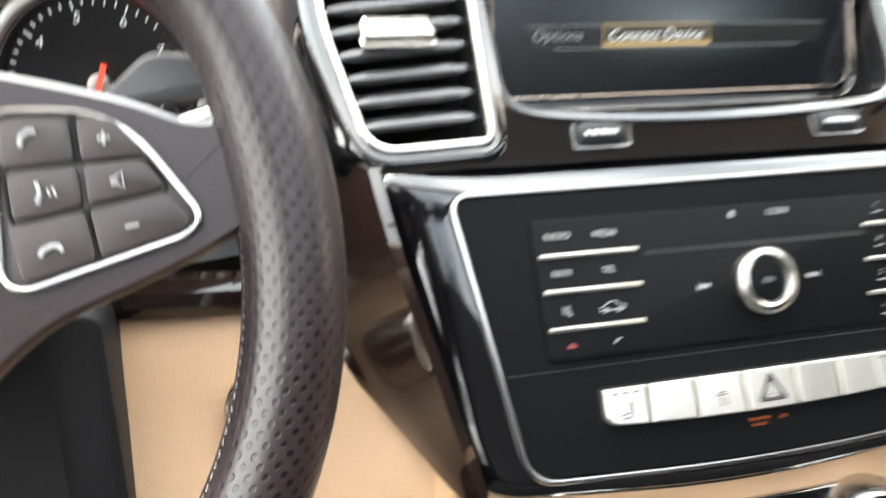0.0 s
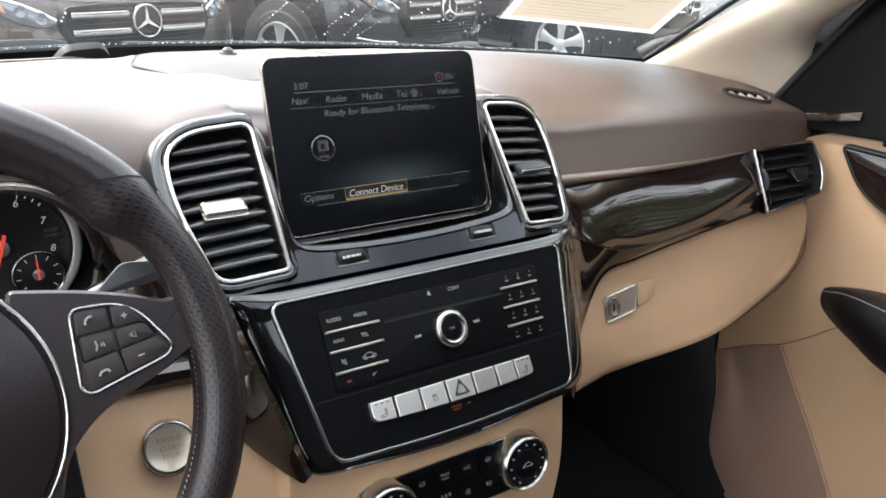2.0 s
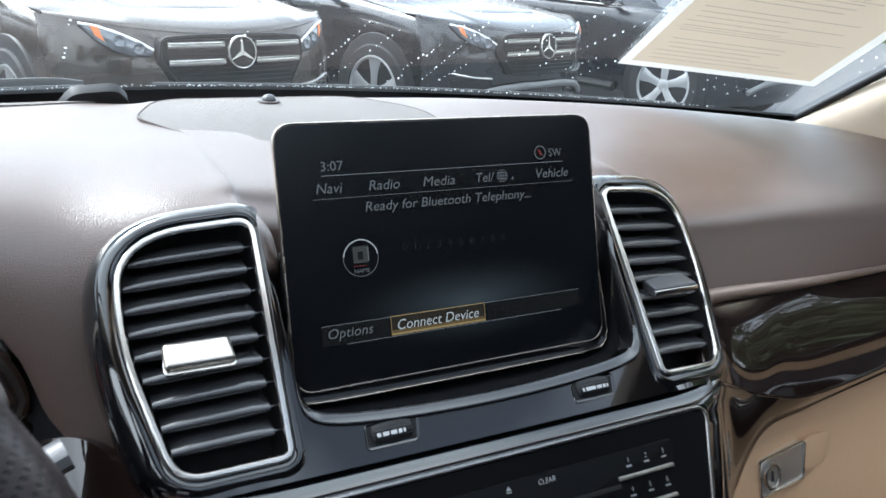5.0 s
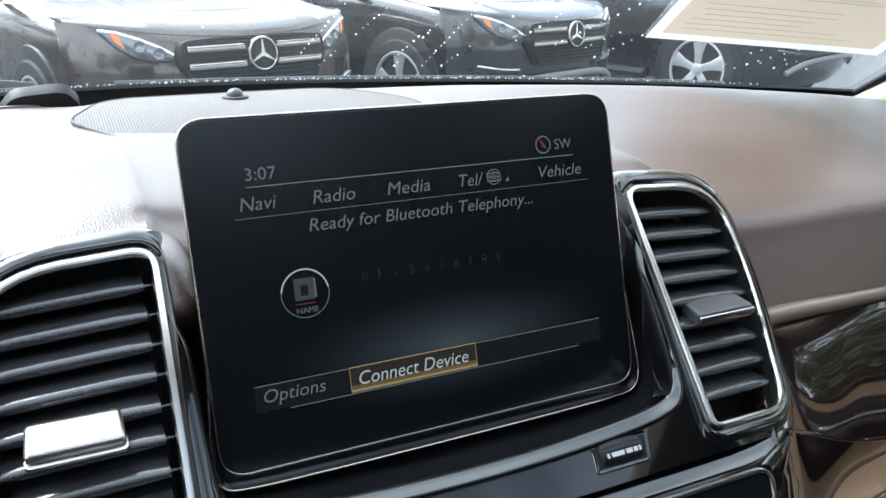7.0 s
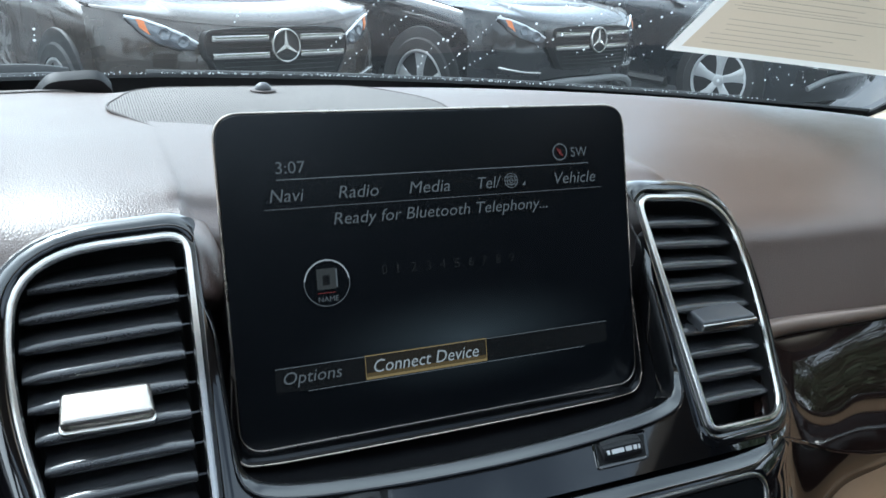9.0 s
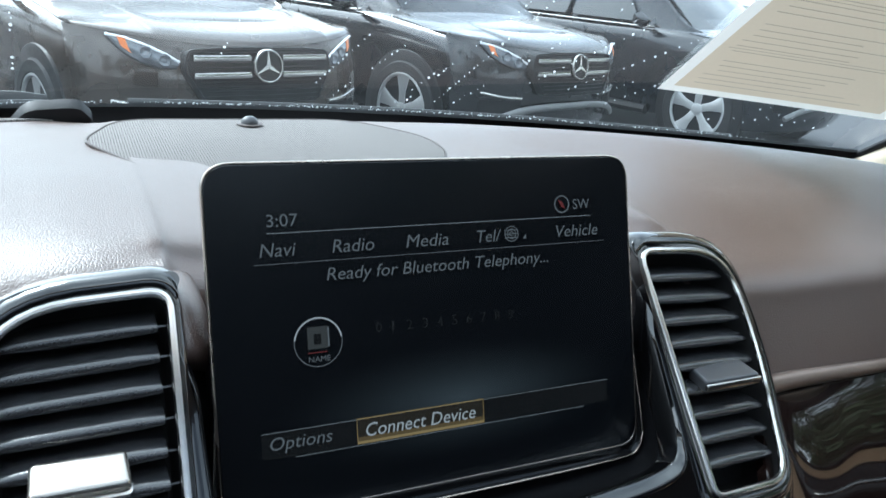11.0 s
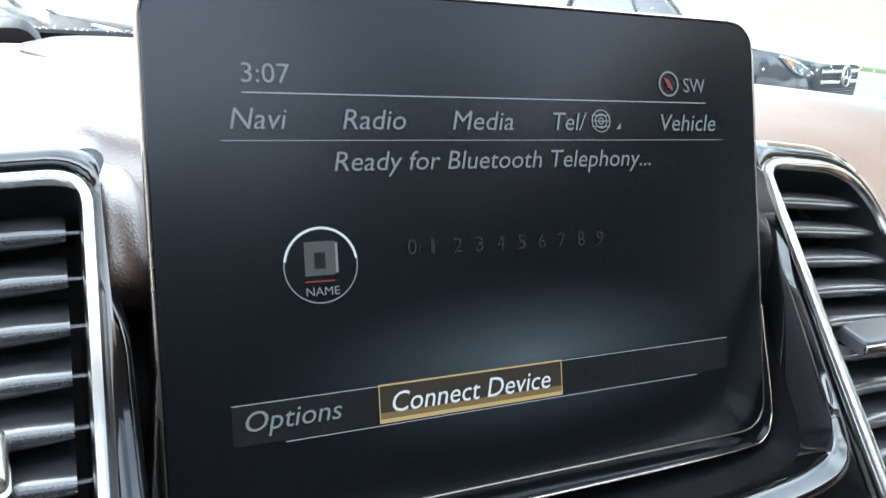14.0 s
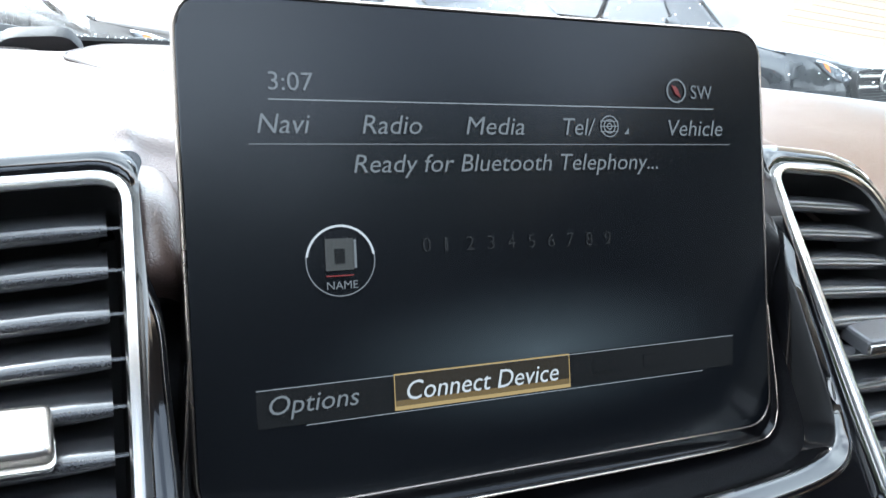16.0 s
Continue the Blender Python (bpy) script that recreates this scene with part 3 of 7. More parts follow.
# ---- dashboard ----
dash = empty_thing("dashboard", (0, 0.2, 1.0), "dark brown leather dashboard top with sunlit grain", "dashboard")
STATIONS = [
    (-0.77, [(0.20, 1.01), (0.18, 1.035), (0.16, 1.04), (0.13, 1.04), (0.10, 1.03), (0.07, 1.01), (0.05, 0.97)]),
    (-0.58, [(0.36, 1.05), (0.25, 1.08), (0.2, 1.09), (0.14, 1.1), (0.09, 1.1), (0.048, 1.088), (0.05, 1.05)]),
    (-0.38, [(0.44, 1.077), (0.35, 1.088), (0.26, 1.098), (0.17, 1.114), (0.10, 1.120), (0.048, 1.110), (0.05, 1.094)]),
    (-0.26, [(0.472, 1.077), (0.39, 1.087), (0.29, 1.094), (0.18, 1.104), (0.105, 1.107), (0.066, 1.090), (0.060, 1.06)]),
    (-0.228, [(0.478, 1.077), (0.395, 1.087), (0.295, 1.093), (0.18, 1.098), (0.105, 1.095), (0.066, 1.060), (0.045, 0.985)]),
    (-0.20, [(0.483, 1.077), (0.40, 1.087), (0.295, 1.093), (0.18, 1.095), (0.10, 1.088), (0.06, 1.050), (0.03, 0.965)]),
    (-0.165, [(0.487, 1.075), (0.405, 1.088), (0.30, 1.092), (0.18, 1.095), (0.10, 1.098), (0.07, 1.09), (0.06, 1.04)]),
    (-0.122, [(0.495, 1.068), (0.41, 1.088), (0.30, 1.092), (0.18, 1.094), (0.105, 1.096), (0.070, 1.088), (0.058, 1.045)]),
    (-0.100, [(0.497, 1.066), (0.41, 1.088), (0.30, 1.092), (0.18, 1.092), (0.110, 1.090), (0.076, 1.075), (0.066, 1.040)]),
    (0.0, [(0.505, 1.06), (0.42, 1.088), (0.32, 1.092), (0.20, 1.088), (0.125, 1.078), (0.085, 1.05), (0.075, 1.0)]),
    (0.12, [(0.495, 1.06), (0.41, 1.088), (0.30, 1.092), (0.19, 1.090), (0.11, 1.088), (0.066, 1.075), (0.046, 1.045)]),
    (0.165, [(0.485, 1.06), (0.405, 1.088), (0.30, 1.092), (0.18, 1.092), (0.10, 1.093), (0.078, 1.088), (0.066, 1.078), (0.062, 1.06), (0.06, 1.03)]),
    (0.215, [(0.475, 1.06), (0.395, 1.088), (0.29, 1.090), (0.18, 1.083), (0.10, 1.068), (0.073, 1.060), (0.060, 1.052), (0.053, 1.038), (0.034, 1.004)]),
    (0.34, [(0.44, 1.055), (0.36, 1.087), (0.27, 1.088), (0.17, 1.078), (0.10, 1.062), (0.074, 1.055), (0.061, 1.047), (0.054, 1.033), (0.036, 0.998)]),
    (0.46, [(0.395, 1.05), (0.32, 1.083), (0.245, 1.084), (0.16, 1.073), (0.10, 1.057), (0.076, 1.050), (0.063, 1.042), (0.056, 1.028), (0.042, 0.993)]),
    (0.58, [(0.33, 1.048), (0.265, 1.077), (0.215, 1.075), (0.16, 1.066), (0.10, 1.051), (0.079, 1.045), (0.066, 1.037), (0.060, 1.024), (0.050, 0.988)]),
    (0.68, [(0.26, 1.045), (0.225, 1.063), (0.19, 1.061), (0.15, 1.051), (0.11, 1.043), (0.080, 1.038), (0.070, 1.030), (0.064, 1.018), (0.060, 0.985)]),
    (0.765, [(0.19, 1.02), (0.175, 1.042), (0.16, 1.047), (0.14, 1.045), (0.105, 1.037), (0.074, 1.028), (0.062, 1.020), (0.060, 1.004), (0.07, 0.98)]),
]


def nine(p):
    """Two more control points in the short profiles."""
    if len(p) == 9:
        return p
    mid = [((a[0] + b[0]) / 2, (a[1] + b[1]) / 2) for a, b in zip(p, p[1:])]
    return p[:5] + [mid[4], p[5], mid[5], p[6]]


def dash_shell(lo, hi):
    """The part of the padded shell between two lines that run along the dashboard."""
    bm = relax(skin([[(x, y, z) for y, z in nine(p)] for x, p in STATIONS], 120, 64, 0.02), 120, 64, 90, 6, 50)
    bm.verts.index_update()
    gone = [f for f in bm.faces if not lo <= min(v.index % 64 for v in f.verts) < hi]
    bmesh.ops.delete(bm, geom=gone, context="FACES")
    return bm


part("dash_top", dash_shell(0, 45), M["dash"], dash)
part("dash_front", dash_shell(45, 64), M["dash"], dash, "rounded brown leather front edge")

# speaker grille in the dash top, with the sun sensor's dome
grille = empty_thing("dash_speaker", (0, 0.31, 1.09), "flat oval speaker grille of grey-brown mesh set in the dash top", "speaker")
gl_loop = rpoly([(-0.118, 0.391), (-0.145, 0.314), (-0.100, 0.220), (0.070, 0.213), (0.110, 0.262), (0.116, 0.322), (0.070, 0.392)], [0.03, 0.02, 0.03, 0.03, 0.02, 0.03, 0.03], 8)
part("mesh", slab(gl_loop, 1.078, 1.0938, FLAT, 0.001, bend=lambda x, y: 0.40 * max(0.0, 0.305 - y) ** 2), M["grille_cloth"], grille)
part("rim", bead(grow(gl_loop, 0.001), 0.0018, 0.0016, FLAT, 1.0925, bend=lambda x, y: 0.40 * max(0.0, 0.305 - y) ** 2), M["dash_low"], grille)
sensor = empty_thing("sun_sensor", (-0.020, 0.366, 1.0945), "small dark domed sun sensor on a thin base", "sensor")
fsn = Matrix.Translation((-0.020, 0.366, 1.0945))
part("base", slab(circle(0.0105, 24), 0, 0.0012, fsn, 0.001), M["dash_low"], sensor)
part("dome", sweep(circle(0.0068, 24), [(0, 0.001), (0, 0.0024), (-0.0010, 0.0046), (-0.0034, 0.0064), (-0.0060, 0.0070)], fsn), M["tab"], sensor, "glossy dark dome")

# ---- the display ----
display = empty_thing("infotainment_display", (0, 0.0, 1.0), "free-standing black tablet display showing a telephone menu", "display")
SL = rpoly([(-0.106, 0), (0.106, 0), (0.106, 0.1496), (-0.106, 0.1496)], 0.0125, 8)
part("housing", sweep(SL, [(-0.012, -0.016), (-0.002, -0.012), (0.0, -0.004), (0.0, -0.0005), (-0.001, 0.0)], FS), M["piano"], display)
part("chrome_edge", bead(SL, 0.0014, 0.0016, FS, -0.0012), M["edge_metal"], display, "thin chrome edge")
bm = slab(grow(SL, -0.0009), -0.001, 0.0004, FS)
uvl = bm.loops.layers.uv.new("UVMap")
for f in bm.faces:
    for lp in f.loops:
        c = FS.inverted() @ lp.vert.co
        lp[uvl].uv = (c.x, c.y)
face = part("glass", bm, M["display"], display, "glossy dark glass with a soft grey glow")
CAR = [(0.1062, 0.046), (0.1076, 0.030), (0.1092, 0.015), (0.1094, 0.004), (0.1058, -0.0035), (0.096, -0.0062), (0.06, -0.0070), (0, -0.0072)]
CAR = [tuple(p)[:2] for p in spline([(x, y, 0) for x, y in CAR + [(-x, y) for x, y in CAR[-2::-1]]], 90)]
part("carrier", run(CAR, [(0.0095, -0.0012), (0.0060, -0.0013), (0.0040, -0.0012), (0.0022, -0.0008), (0.0010, -0.0003), (0.0003, 0.0003), (-0.0005, 0.0004), (-0.0011, -0.0004), (-0.0011, -0.010), (0.0, -0.03)], FS), M["gloss"], display, "curved gloss carrier under the glass")
# a metal thread draws the highlight along the gloss carrier's edge
part("carrier_highlight", tube([FS @ Vector((x, y, 0.0005)) for x, y in CAR], 0.00042, n=8), M["edge_metal"], display, "thin metal line in place of the carrier edge's highlight")
part("mount", sweep(rpoly([(-0.1065, -0.004), (0.1065, -0.004), (0.1055, 0.08), (-0.1055, 0.08)], 0.010, 6), [(-0.006, -0.032), (0, -0.024), (0.0, -0.010), (-0.003, -0.008)], FS), M["black"], display)


def lit(s, x, y, h, w, material=None, shear=0.2, name="lettering"):
    """A line of lettering on the display: its baseline's left end, capital height and width."""
    b = text_bm(s, h / 0.70, FLAT, shear=shear)
    x0, x1 = min(v.co.x for v in b.verts), max(v.co.x for v in b.verts)
    for v in b.verts:
        v.co = FS @ Vector((x + (v.co.x - x0) * w / (x1 - x0), y + v.co.y, 0.0009))
    return part(name, b, material or M["lit_text"], face)


def lit_rect(x0, y0, x1, y1, material, h=0.0007, name="rule"):
    b = bmesh.new()
    b.faces.new([b.verts.new(FS @ Vector(p)) for p in ((x0, y0, h), (x1, y0, h), (x1, y1, h), (x0, y1, h))])
    return part(name, b, material, face)


def lit_ring(cx, cy, r, w, material, a0=0, a1=360, name="ring"):
    b = bmesh.new()
    n = 40
    pr = []
    for i in range(n + 1):
        a = radians(a0 + (a1 - a0) * i / n)
        pr.append([b.verts.new(FS @ Vector((cx + q * math.cos(a), cy + q * math.sin(a), 0.0009))) for q in (r - w, r)])
    for p, q in zip(pr, pr[1:]):
        b.faces.new((p[0], p[1], q[1], q[0]))
    return part(name, b, material, face)


lit("3:07", -0.0806, 0.1226, 0.0054, 0.0133, M["lit_dim"], 0)
lit("SW", 0.0722, 0.1235, 0.0050, 0.0098, M["lit_dim"], 0)
lit_ring(0.0657, 0.1262, 0.0044, 0.0007, M["lit_dim"])
b = bmesh.new()
b.faces.new([b.verts.new(FS @ Vector((0.0657 + x, 0.1262 + y, 0.0009))) for x, y in ((-0.0022, 0.0022), (0.0004, 0.0012), (0.0020, -0.0024), (-0.0004, -0.0012))])
part("compass_needle", b, M["lit_red"], face, "red compass needle")
lit_rect(-0.0807, 0.1197, 0.0825, 0.1201, M["lit_line"])
lit_rect(-0.087, 0.1068, 0.0898, 0.1071, M["lit_dim"])
for s, x, w in (("Navi", -0.0843, 0.0156), ("Radio", -0.0528, 0.0194), ("Media", -0.0182, 0.0212), ("Tel/", 0.0179, 0.0130), ("Vehicle", 0.0617, 0.0246)):
    lit(s, x, 0.1101, 0.0058, w, M["lit_dim"])
for k in (0.0, 0.0013, 0.0026):
    lit_ring(0.0365, 0.1132, 0.0038 - k * 1.0, 0.00045, M["lit_dim"])
for k in (-0.0018, 0, 0.0018):
    lit_rect(0.0328, 0.1130 + k, 0.0402, 0.1134 + k, M["lit_dim"])
b = bmesh.new()
b.faces.new([b.verts.new(FS @ Vector(p)) for p in ((0.0425, 0.1105, 0.0009), (0.0445, 0.1105, 0.0009), (0.0445, 0.1128, 0.0009))])
part("signal_mark", b, M["lit_dim"], face)
lit("Ready for Bluetooth Telephony...", -0.056, 0.0983, 0.0056, 0.1125, M["lit_dim"])
lit_ring(-0.0613, 0.0721, 0.0108, 0.0007, M["lit_text"], 8, 172)
lit_ring(-0.0613, 0.0721, 0.0108, 0.0004, M["lit_dim"], 172, 368)
lit_rect(-0.0660, 0.0692, -0.0572, 0.0788, M["lit_book"], name="book_cover")
lit_rect(-0.0571, 0.0697, -0.0563, 0.0783, M["lit_dim"], name="book_pages")
lit_rect(-0.0633, 0.0712, -0.0601, 0.0757, M["lit_bar"], 0.0011, "book_plate")
lit_rect(-0.0660, 0.0674, -0.0575, 0.0678, M["lit_red"], name="underline")
lit("NAME", -0.0659, 0.0636, 0.0024, 0.0096, M["lit_dim"], 0)
for i, s in enumerate("0123456789"):
    lit(s, -0.0348 + 0.0075 * i, 0.0733 - 0.0001 * i, 0.0046, 0.0028 if s != "1" else 0.0012, M["lit_faint"], 0)
lit_rect(-0.0882, 0.0246, -0.0465, 0.0357, M["lit_bar"], 0.0006, "menu_bar")
lit_rect(0.0170, 0.0248, 0.0882, 0.0362, M["lit_bar"], 0.0006, "menu_bar")
lit_rect(-0.0882, 0.0356, 0.0882, 0.0359, M["lit_line"], 0.0008)
lit_rect(-0.0740, 0.0240, 0.0735, 0.0243, M["lit_line"], 0.0008)
lit_rect(-0.0463, 0.0248, 0.0168, 0.0362, M["lit_golddim"], 0.00075, "chosen_bar")
lit_rect(-0.0463, 0.0248, 0.0168, 0.0278, M["lit_gold_low"], 0.00082, "chosen_bar")
for q in ((-0.0463, 0.0248, 0.0168, 0.0260), (-0.0463, 0.0357, 0.0168, 0.0362), (-0.0463, 0.0248, -0.0460, 0.0362), (0.0165, 0.0248, 0.0168, 0.0362)):
    lit_rect(*q, M["lit_gold"], 0.0010, "gold_edge")
lit("Options", -0.0847, 0.0283, 0.0056, 0.0272, M["lit_dim"])
lit("Connect Device", -0.0421, 0.0277, 0.0060, 0.0545, M["lit_text"])
lit_rect(0.0263, 0.0286, 0.0355, 0.0330, M["lit_bar"], 0.0009, "letter_mark")
lit_rect(0.0475, 0.0285, 0.0600, 0.0325, M["lit_bar"], 0.0009, "faint_bar")


# leather cheeks that rise between the display and the vents
def cheek_pad(s):
    rows = []
    for v, lift in ((0.0985, -0.020), (0.0998, -0.010), (0.1025, -0.0060), (0.107, -0.0048), (0.114, -0.0052), (0.122, -0.0066), (0.129, -0.0110), (0.137, -0.0190), (0.148, -0.032)):
        rows.append([FV @ Vector((s * x, v, lift + h)) for x, h in ((0.1186, -0.007), (0.1172, -0.0012), (0.1145, 0.0010), (0.1095, -0.001), (0.1050, -0.008), (0.1010, -0.024))])
    return skin(rows, 30, 16, 0.002)


for s in (-1,):
    part("cheek_pad", cheek_pad(s), M["dash"], dash, "padded leather cheek beside the display")

# ---- bezel, centre vents, recess ----
def bend_v(x, y):
    return 2.4 * max(0.0, abs(x) - 0.12) ** 2


VENT = rpoly([(0.1212, -0.0012), (0.1775, -0.0012), (0.1942, 0.076), (0.1890, 0.1278), (0.1192, 0.1292)], [0.006, 0.015, 0.03, 0.042, 0.010], 8)
VENT_L = mirror(VENT)
# inner edge of the bezel, under and beside the display
PATH_U = [(0.1125, 0.088), (0.112, 0.070), (0.1113, 0.048), (0.1103, 0.031), (0.1060, 0.0215), (0.095, 0.0172), (0.075, 0.0146), (0.04, 0.0124), (0, 0.0116)]
PATH_U = [(-x, y) for x, y in PATH_U] + PATH_U[-2::-1]
EDGE_U = [tuple(p)[:2] for p in spline([(x, y, 0) for x, y in [(-0.1165, 0.124), (-0.1160, 0.104)] + PATH_U + [(0.1160, 0.104), (0.1165, 0.124)]], 100)]
SIDE_R = rpoly([(0, -0.0125), (0.177, -0.0125), (0.2005, 0.05), (0.2025, 0.137), (0.1152, 0.137), (0.1152, 0.02)], [0.0, 0.012, 0.04, 0.05, 0.004, 0.0], 10)[11:55]
BEZ = [(0.0145 * i, -0.0125 - 0.0006 * (1 - (i / 11) ** 2)) for i in range(-11, 12)] + SIDE_R + offset(EDGE_U, 0.0060, 0.25)[::-1] + mirror(SIDE_R)
def inside(loop, x, y):
    odd = False
    for (x0, y0), (x1, y1) in zip(loop, loop[1:] + loop[:1]):
        if (y0 > y) != (y1 > y) and x < x0 + (x1 - x0) * (y - y0) / (y1 - y0):
            odd = not odd
    return odd


def bent_plate(loops, h0, h1, fr, bend):
    """A thick plate with openings, bent as a whole: the first outline is its edge."""
    flat, edges = [], []
    for lp in loops:
        n = len(flat)
        flat += [Vector(p) for p in lp]
        edges += [(n + i, n + (i + 1) % len(lp)) for i in range(len(lp))]
    vs, es, fs = geometry.delaunay_2d_cdt(flat, edges, [], 0, 1e-6)[:3]
    bm = bmesh.new()
    top, low = [[bm.verts.new(fr @ Vector((v.x, v.y, h - bend(v.x, v.y)))) for v in vs] for h in (h1, h0)]
    for f in fs:
        c = sum((vs[i] for i in f), Vector((0, 0))) / 3
        if inside(loops[0], *c) and not any(inside(lp, *c) for lp in loops[1:]):
            bm.faces.new([top[i] for i in f])
            bm.faces.new([low[i] for i in reversed(f)])
    for e in [e for e in bm.edges if len(e.link_faces) == 1 and e.verts[0] in set(top)]:
        a, b = top.index(e.verts[0]), top.index(e.verts[1])
        bm.faces.new((top[a], low[a], low[b], top[b]))
    bmesh.ops.recalc_face_normals(bm, faces=bm.faces)
    bmesh.ops.delete(bm, geom=[v for v in bm.verts if not v.link_faces], context="VERTS")
    return bm


bezel = empty_thing("centre_bezel", (0, -0.05, 0.98), "piano-black lacquered bezel round display and centre vents", "dash trim")
part("plate", bent_plate([BEZ, VENT, VENT_L], -0.030, 0.0, FV, bend_v), M["piano"], bezel)
for lp in (VENT, VENT_L):
    bm = sweep(lp, [(0.0010, 0.0002), (0.0024, 0.0012), (0.0044, 0.0018), (0.0068, 0.0015), (0.0095, -0.0004), (0.0120, -0.0036), (0.0142, -0.0080), (0.0156, -0.0130), (0.0160, -0.030)], FLAT, cap=False, bend=bend_v)
    for q in bm.verts:
        q.co.y = max(q.co.y, -0.0128)                 # its foot ends where the audio panel begins
        q.co.x = math.copysign(max(abs(q.co.x), 0.1142 + 0.0024 * min(1.0, max(0.0, (q.co.y - 0.090) / 0.012))), q.co.x)
        q.co = FV @ q.co
    part("rolled_rim", bm, M["piano"], bezel, "rolled gloss rim round the vent", sharp=60)
part("rolled_lip", run(EDGE_U, [(0.0085, -0.0008), (0.0076, 0.0007), (0.0067, 0.0013), (0.0058, 0.0013), (0.0049, 0.0009), (0.0037, 0.0003), (0.0022, -0.0005), (0.0009, -0.0013), (0.0002, -0.0022), (-0.0003, -0.0044), (-0.0006, -0.009), (-0.0008, -0.016)], FV, bend_v, 0.25, 0.008), M["piano"], bezel, "rounded gloss lip round the display recess", sharp=60)
lip = [FV @ Vector((x * 1.01, y, -0.004)) for x, y in PATH_U]
deep = [Vector((p.x * 1.0, p.y + 0.014, p.z - 0.013)) for p in lip]
back = [Vector((p.x * 0.985, max(p.y + 0.035, 0.331 * (p.z - 1) + 0.02), max(p.z - 0.012, 0.985))) for p in lip]
back2 = [Vector((p.x * 0.93, 0.331 * (p.z - 1) + 0.03, p.z + 0.004)) for p in back]
part("display_recess", skin([lip, deep, back, back2], 12, 60, 0.004), M["recess"], bezel, "dark curved recess under the display")


def span(loop, v):
    xs = []
    for a, b in zip(loop, loop[1:] + loop[:1]):
        if (a[1] - v) * (b[1] - v) < 0:
            xs.append(a[0] + (b[0] - a[0]) * (v - a[1]) / (b[1] - a[1]))
    return min(xs), max(xs)


def slat_bm(x0, x1, v, fr, bend, deep=0.020, thick=0.0046, lean=(0.65, -0.76), h=-0.0035):
    """A louvre blade: rounded front edge, thinner at the back, with short pivots at its ends."""
    prof = []
    for k, t in ((0, 0.1), (0.02, 0.5), (0.06, 0.78), (0.12, 0.95), (0.20, 1.0), (0.55, 0.8), (1.0, 0.35)):
        prof.append((k, t))
    sec = [(k * deep, t * thick / 2) for k, t in prof] + [(k * deep, -t * thick / 2) for k, t in prof[::-1]]
    bm = bmesh.new()
    rows = []
    nn = 7
    up = (-lean[1], lean[0])
    for i in range(nn):
        x = x0 + 0.001 + (x1 - x0 - 0.002) * i / (nn - 1)
        f = 1.0 if 0 < i < nn - 1 else 0.7
        rows.append([bm.verts.new(fr @ Vector((x, v + a * lean[0] + b * f * up[0], h + a * lean[1] + b * f * up[1] - (bend(x, v) if bend else 0)))) for a, b in sec])
    m = len(sec)
    for a, b in zip(rows, rows[1:]):
        for k in range(m):
            bm.faces.new((a[k], a[(k + 1) % m], b[(k + 1) % m], b[k]))
    bm.faces.new(rows[0])
    bm.faces.new(rows[-1][::-1])
    return bm


def centre_vent(loop, label):
    s = 1 if loop[0][0] > 0 else -1
    v = empty_thing("air_vent", tuple(FV @ Vector((0.155 * s, -0.005, 0))), label, "air vent", "centre air vents")
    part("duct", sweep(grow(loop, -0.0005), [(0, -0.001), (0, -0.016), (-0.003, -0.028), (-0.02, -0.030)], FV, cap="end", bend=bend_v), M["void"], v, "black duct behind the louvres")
    part("chrome_frame", bead(grow(loop, -0.0006), 0.0040, 0.0032, FV, -0.0006, bend=bend_v), M["chrome"], v, "satin chrome frame")
    inner = grow(loop, -0.0028)
    for i in range(9):
        y = 0.0125 + 0.0126 * i
        a, b_ = span(inner, y)
        a, b_ = (a + 0.0022, b_) if s > 0 else (a, b_ - 0.0022)
        e = a if s > 0 else b_                       # a short pivot at the display's end
        h0, h1 = bend_v(a, y), bend_v(b_, y)
        bm = slat_bm(a, b_, y, FV, lambda x, _: h0 + (h1 - h0) * (x - a) / (b_ - a), thick=0.0058)
        tube([FV @ Vector((e + q * s, y + 0.002, -0.0058 - bend_v(e, y))) for q in (0.002, -0.0036)], 0.0007, n=6, bm=bm)
        part("slat", bm, M["slat"], v)
    xc = 0.1575 if s < 0 else 0.1548
    xc *= s
    at = FV @ Vector((xc, 0.0605, -0.004 - bend_v(xc, 0)))
    # one tab finish in two colours: bright for reflected sky, dark grey without it
    if s < 0:
        ft = basis(at + Vector((0, 0, 0.0035)), (-1, 0, 0), (0, -1, -0.38))
        t = part("tab", slab(rpoly([(-0.0170, -0.005), (0.0170, -0.005), (0.0176, 0.0110), (-0.0176, 0.0110)], 0.0028), -0.0035, 0.0022, ft, 0.0022), M["steel"], v, "silver slider tab, coloured bright for the sky it reflects", sharp=50)
        part("tab_lip", slab(rpoly([(-0.0174, 0.001), (0.0174, 0.001), (0.0181, 0.0124), (-0.0181, 0.0124)], 0.003), -0.0042, -0.0028, ft, 0.0005), M["chrome"], t)
    else:
        ft = basis(at, (-1, 0, 0), (0, -1, -0.10))
        t = part("tab", slab(rpoly([(-0.0172, -0.004), (0.0172, -0.004), (0.0185, 0.0115), (-0.0185, 0.0115)], 0.0025), -0.0035, 0.0025, ft, 0.0015), M["tab"], v, "slider tab, coloured dark grey for its dim reflection", sharp=15)
        part("tab_lip", slab(rect(-0.0187, 0.0110, 0.0187, 0.0128, 0.0008), -0.0022, 0.0012, ft, 0.0006), M["chrome"], t)
    return v


centre_vent(VENT_L, "chrome-framed black air vent on the driver's side of the display")
centre_vent(VENT, "chrome-framed black air vent on the passenger's side of the display")


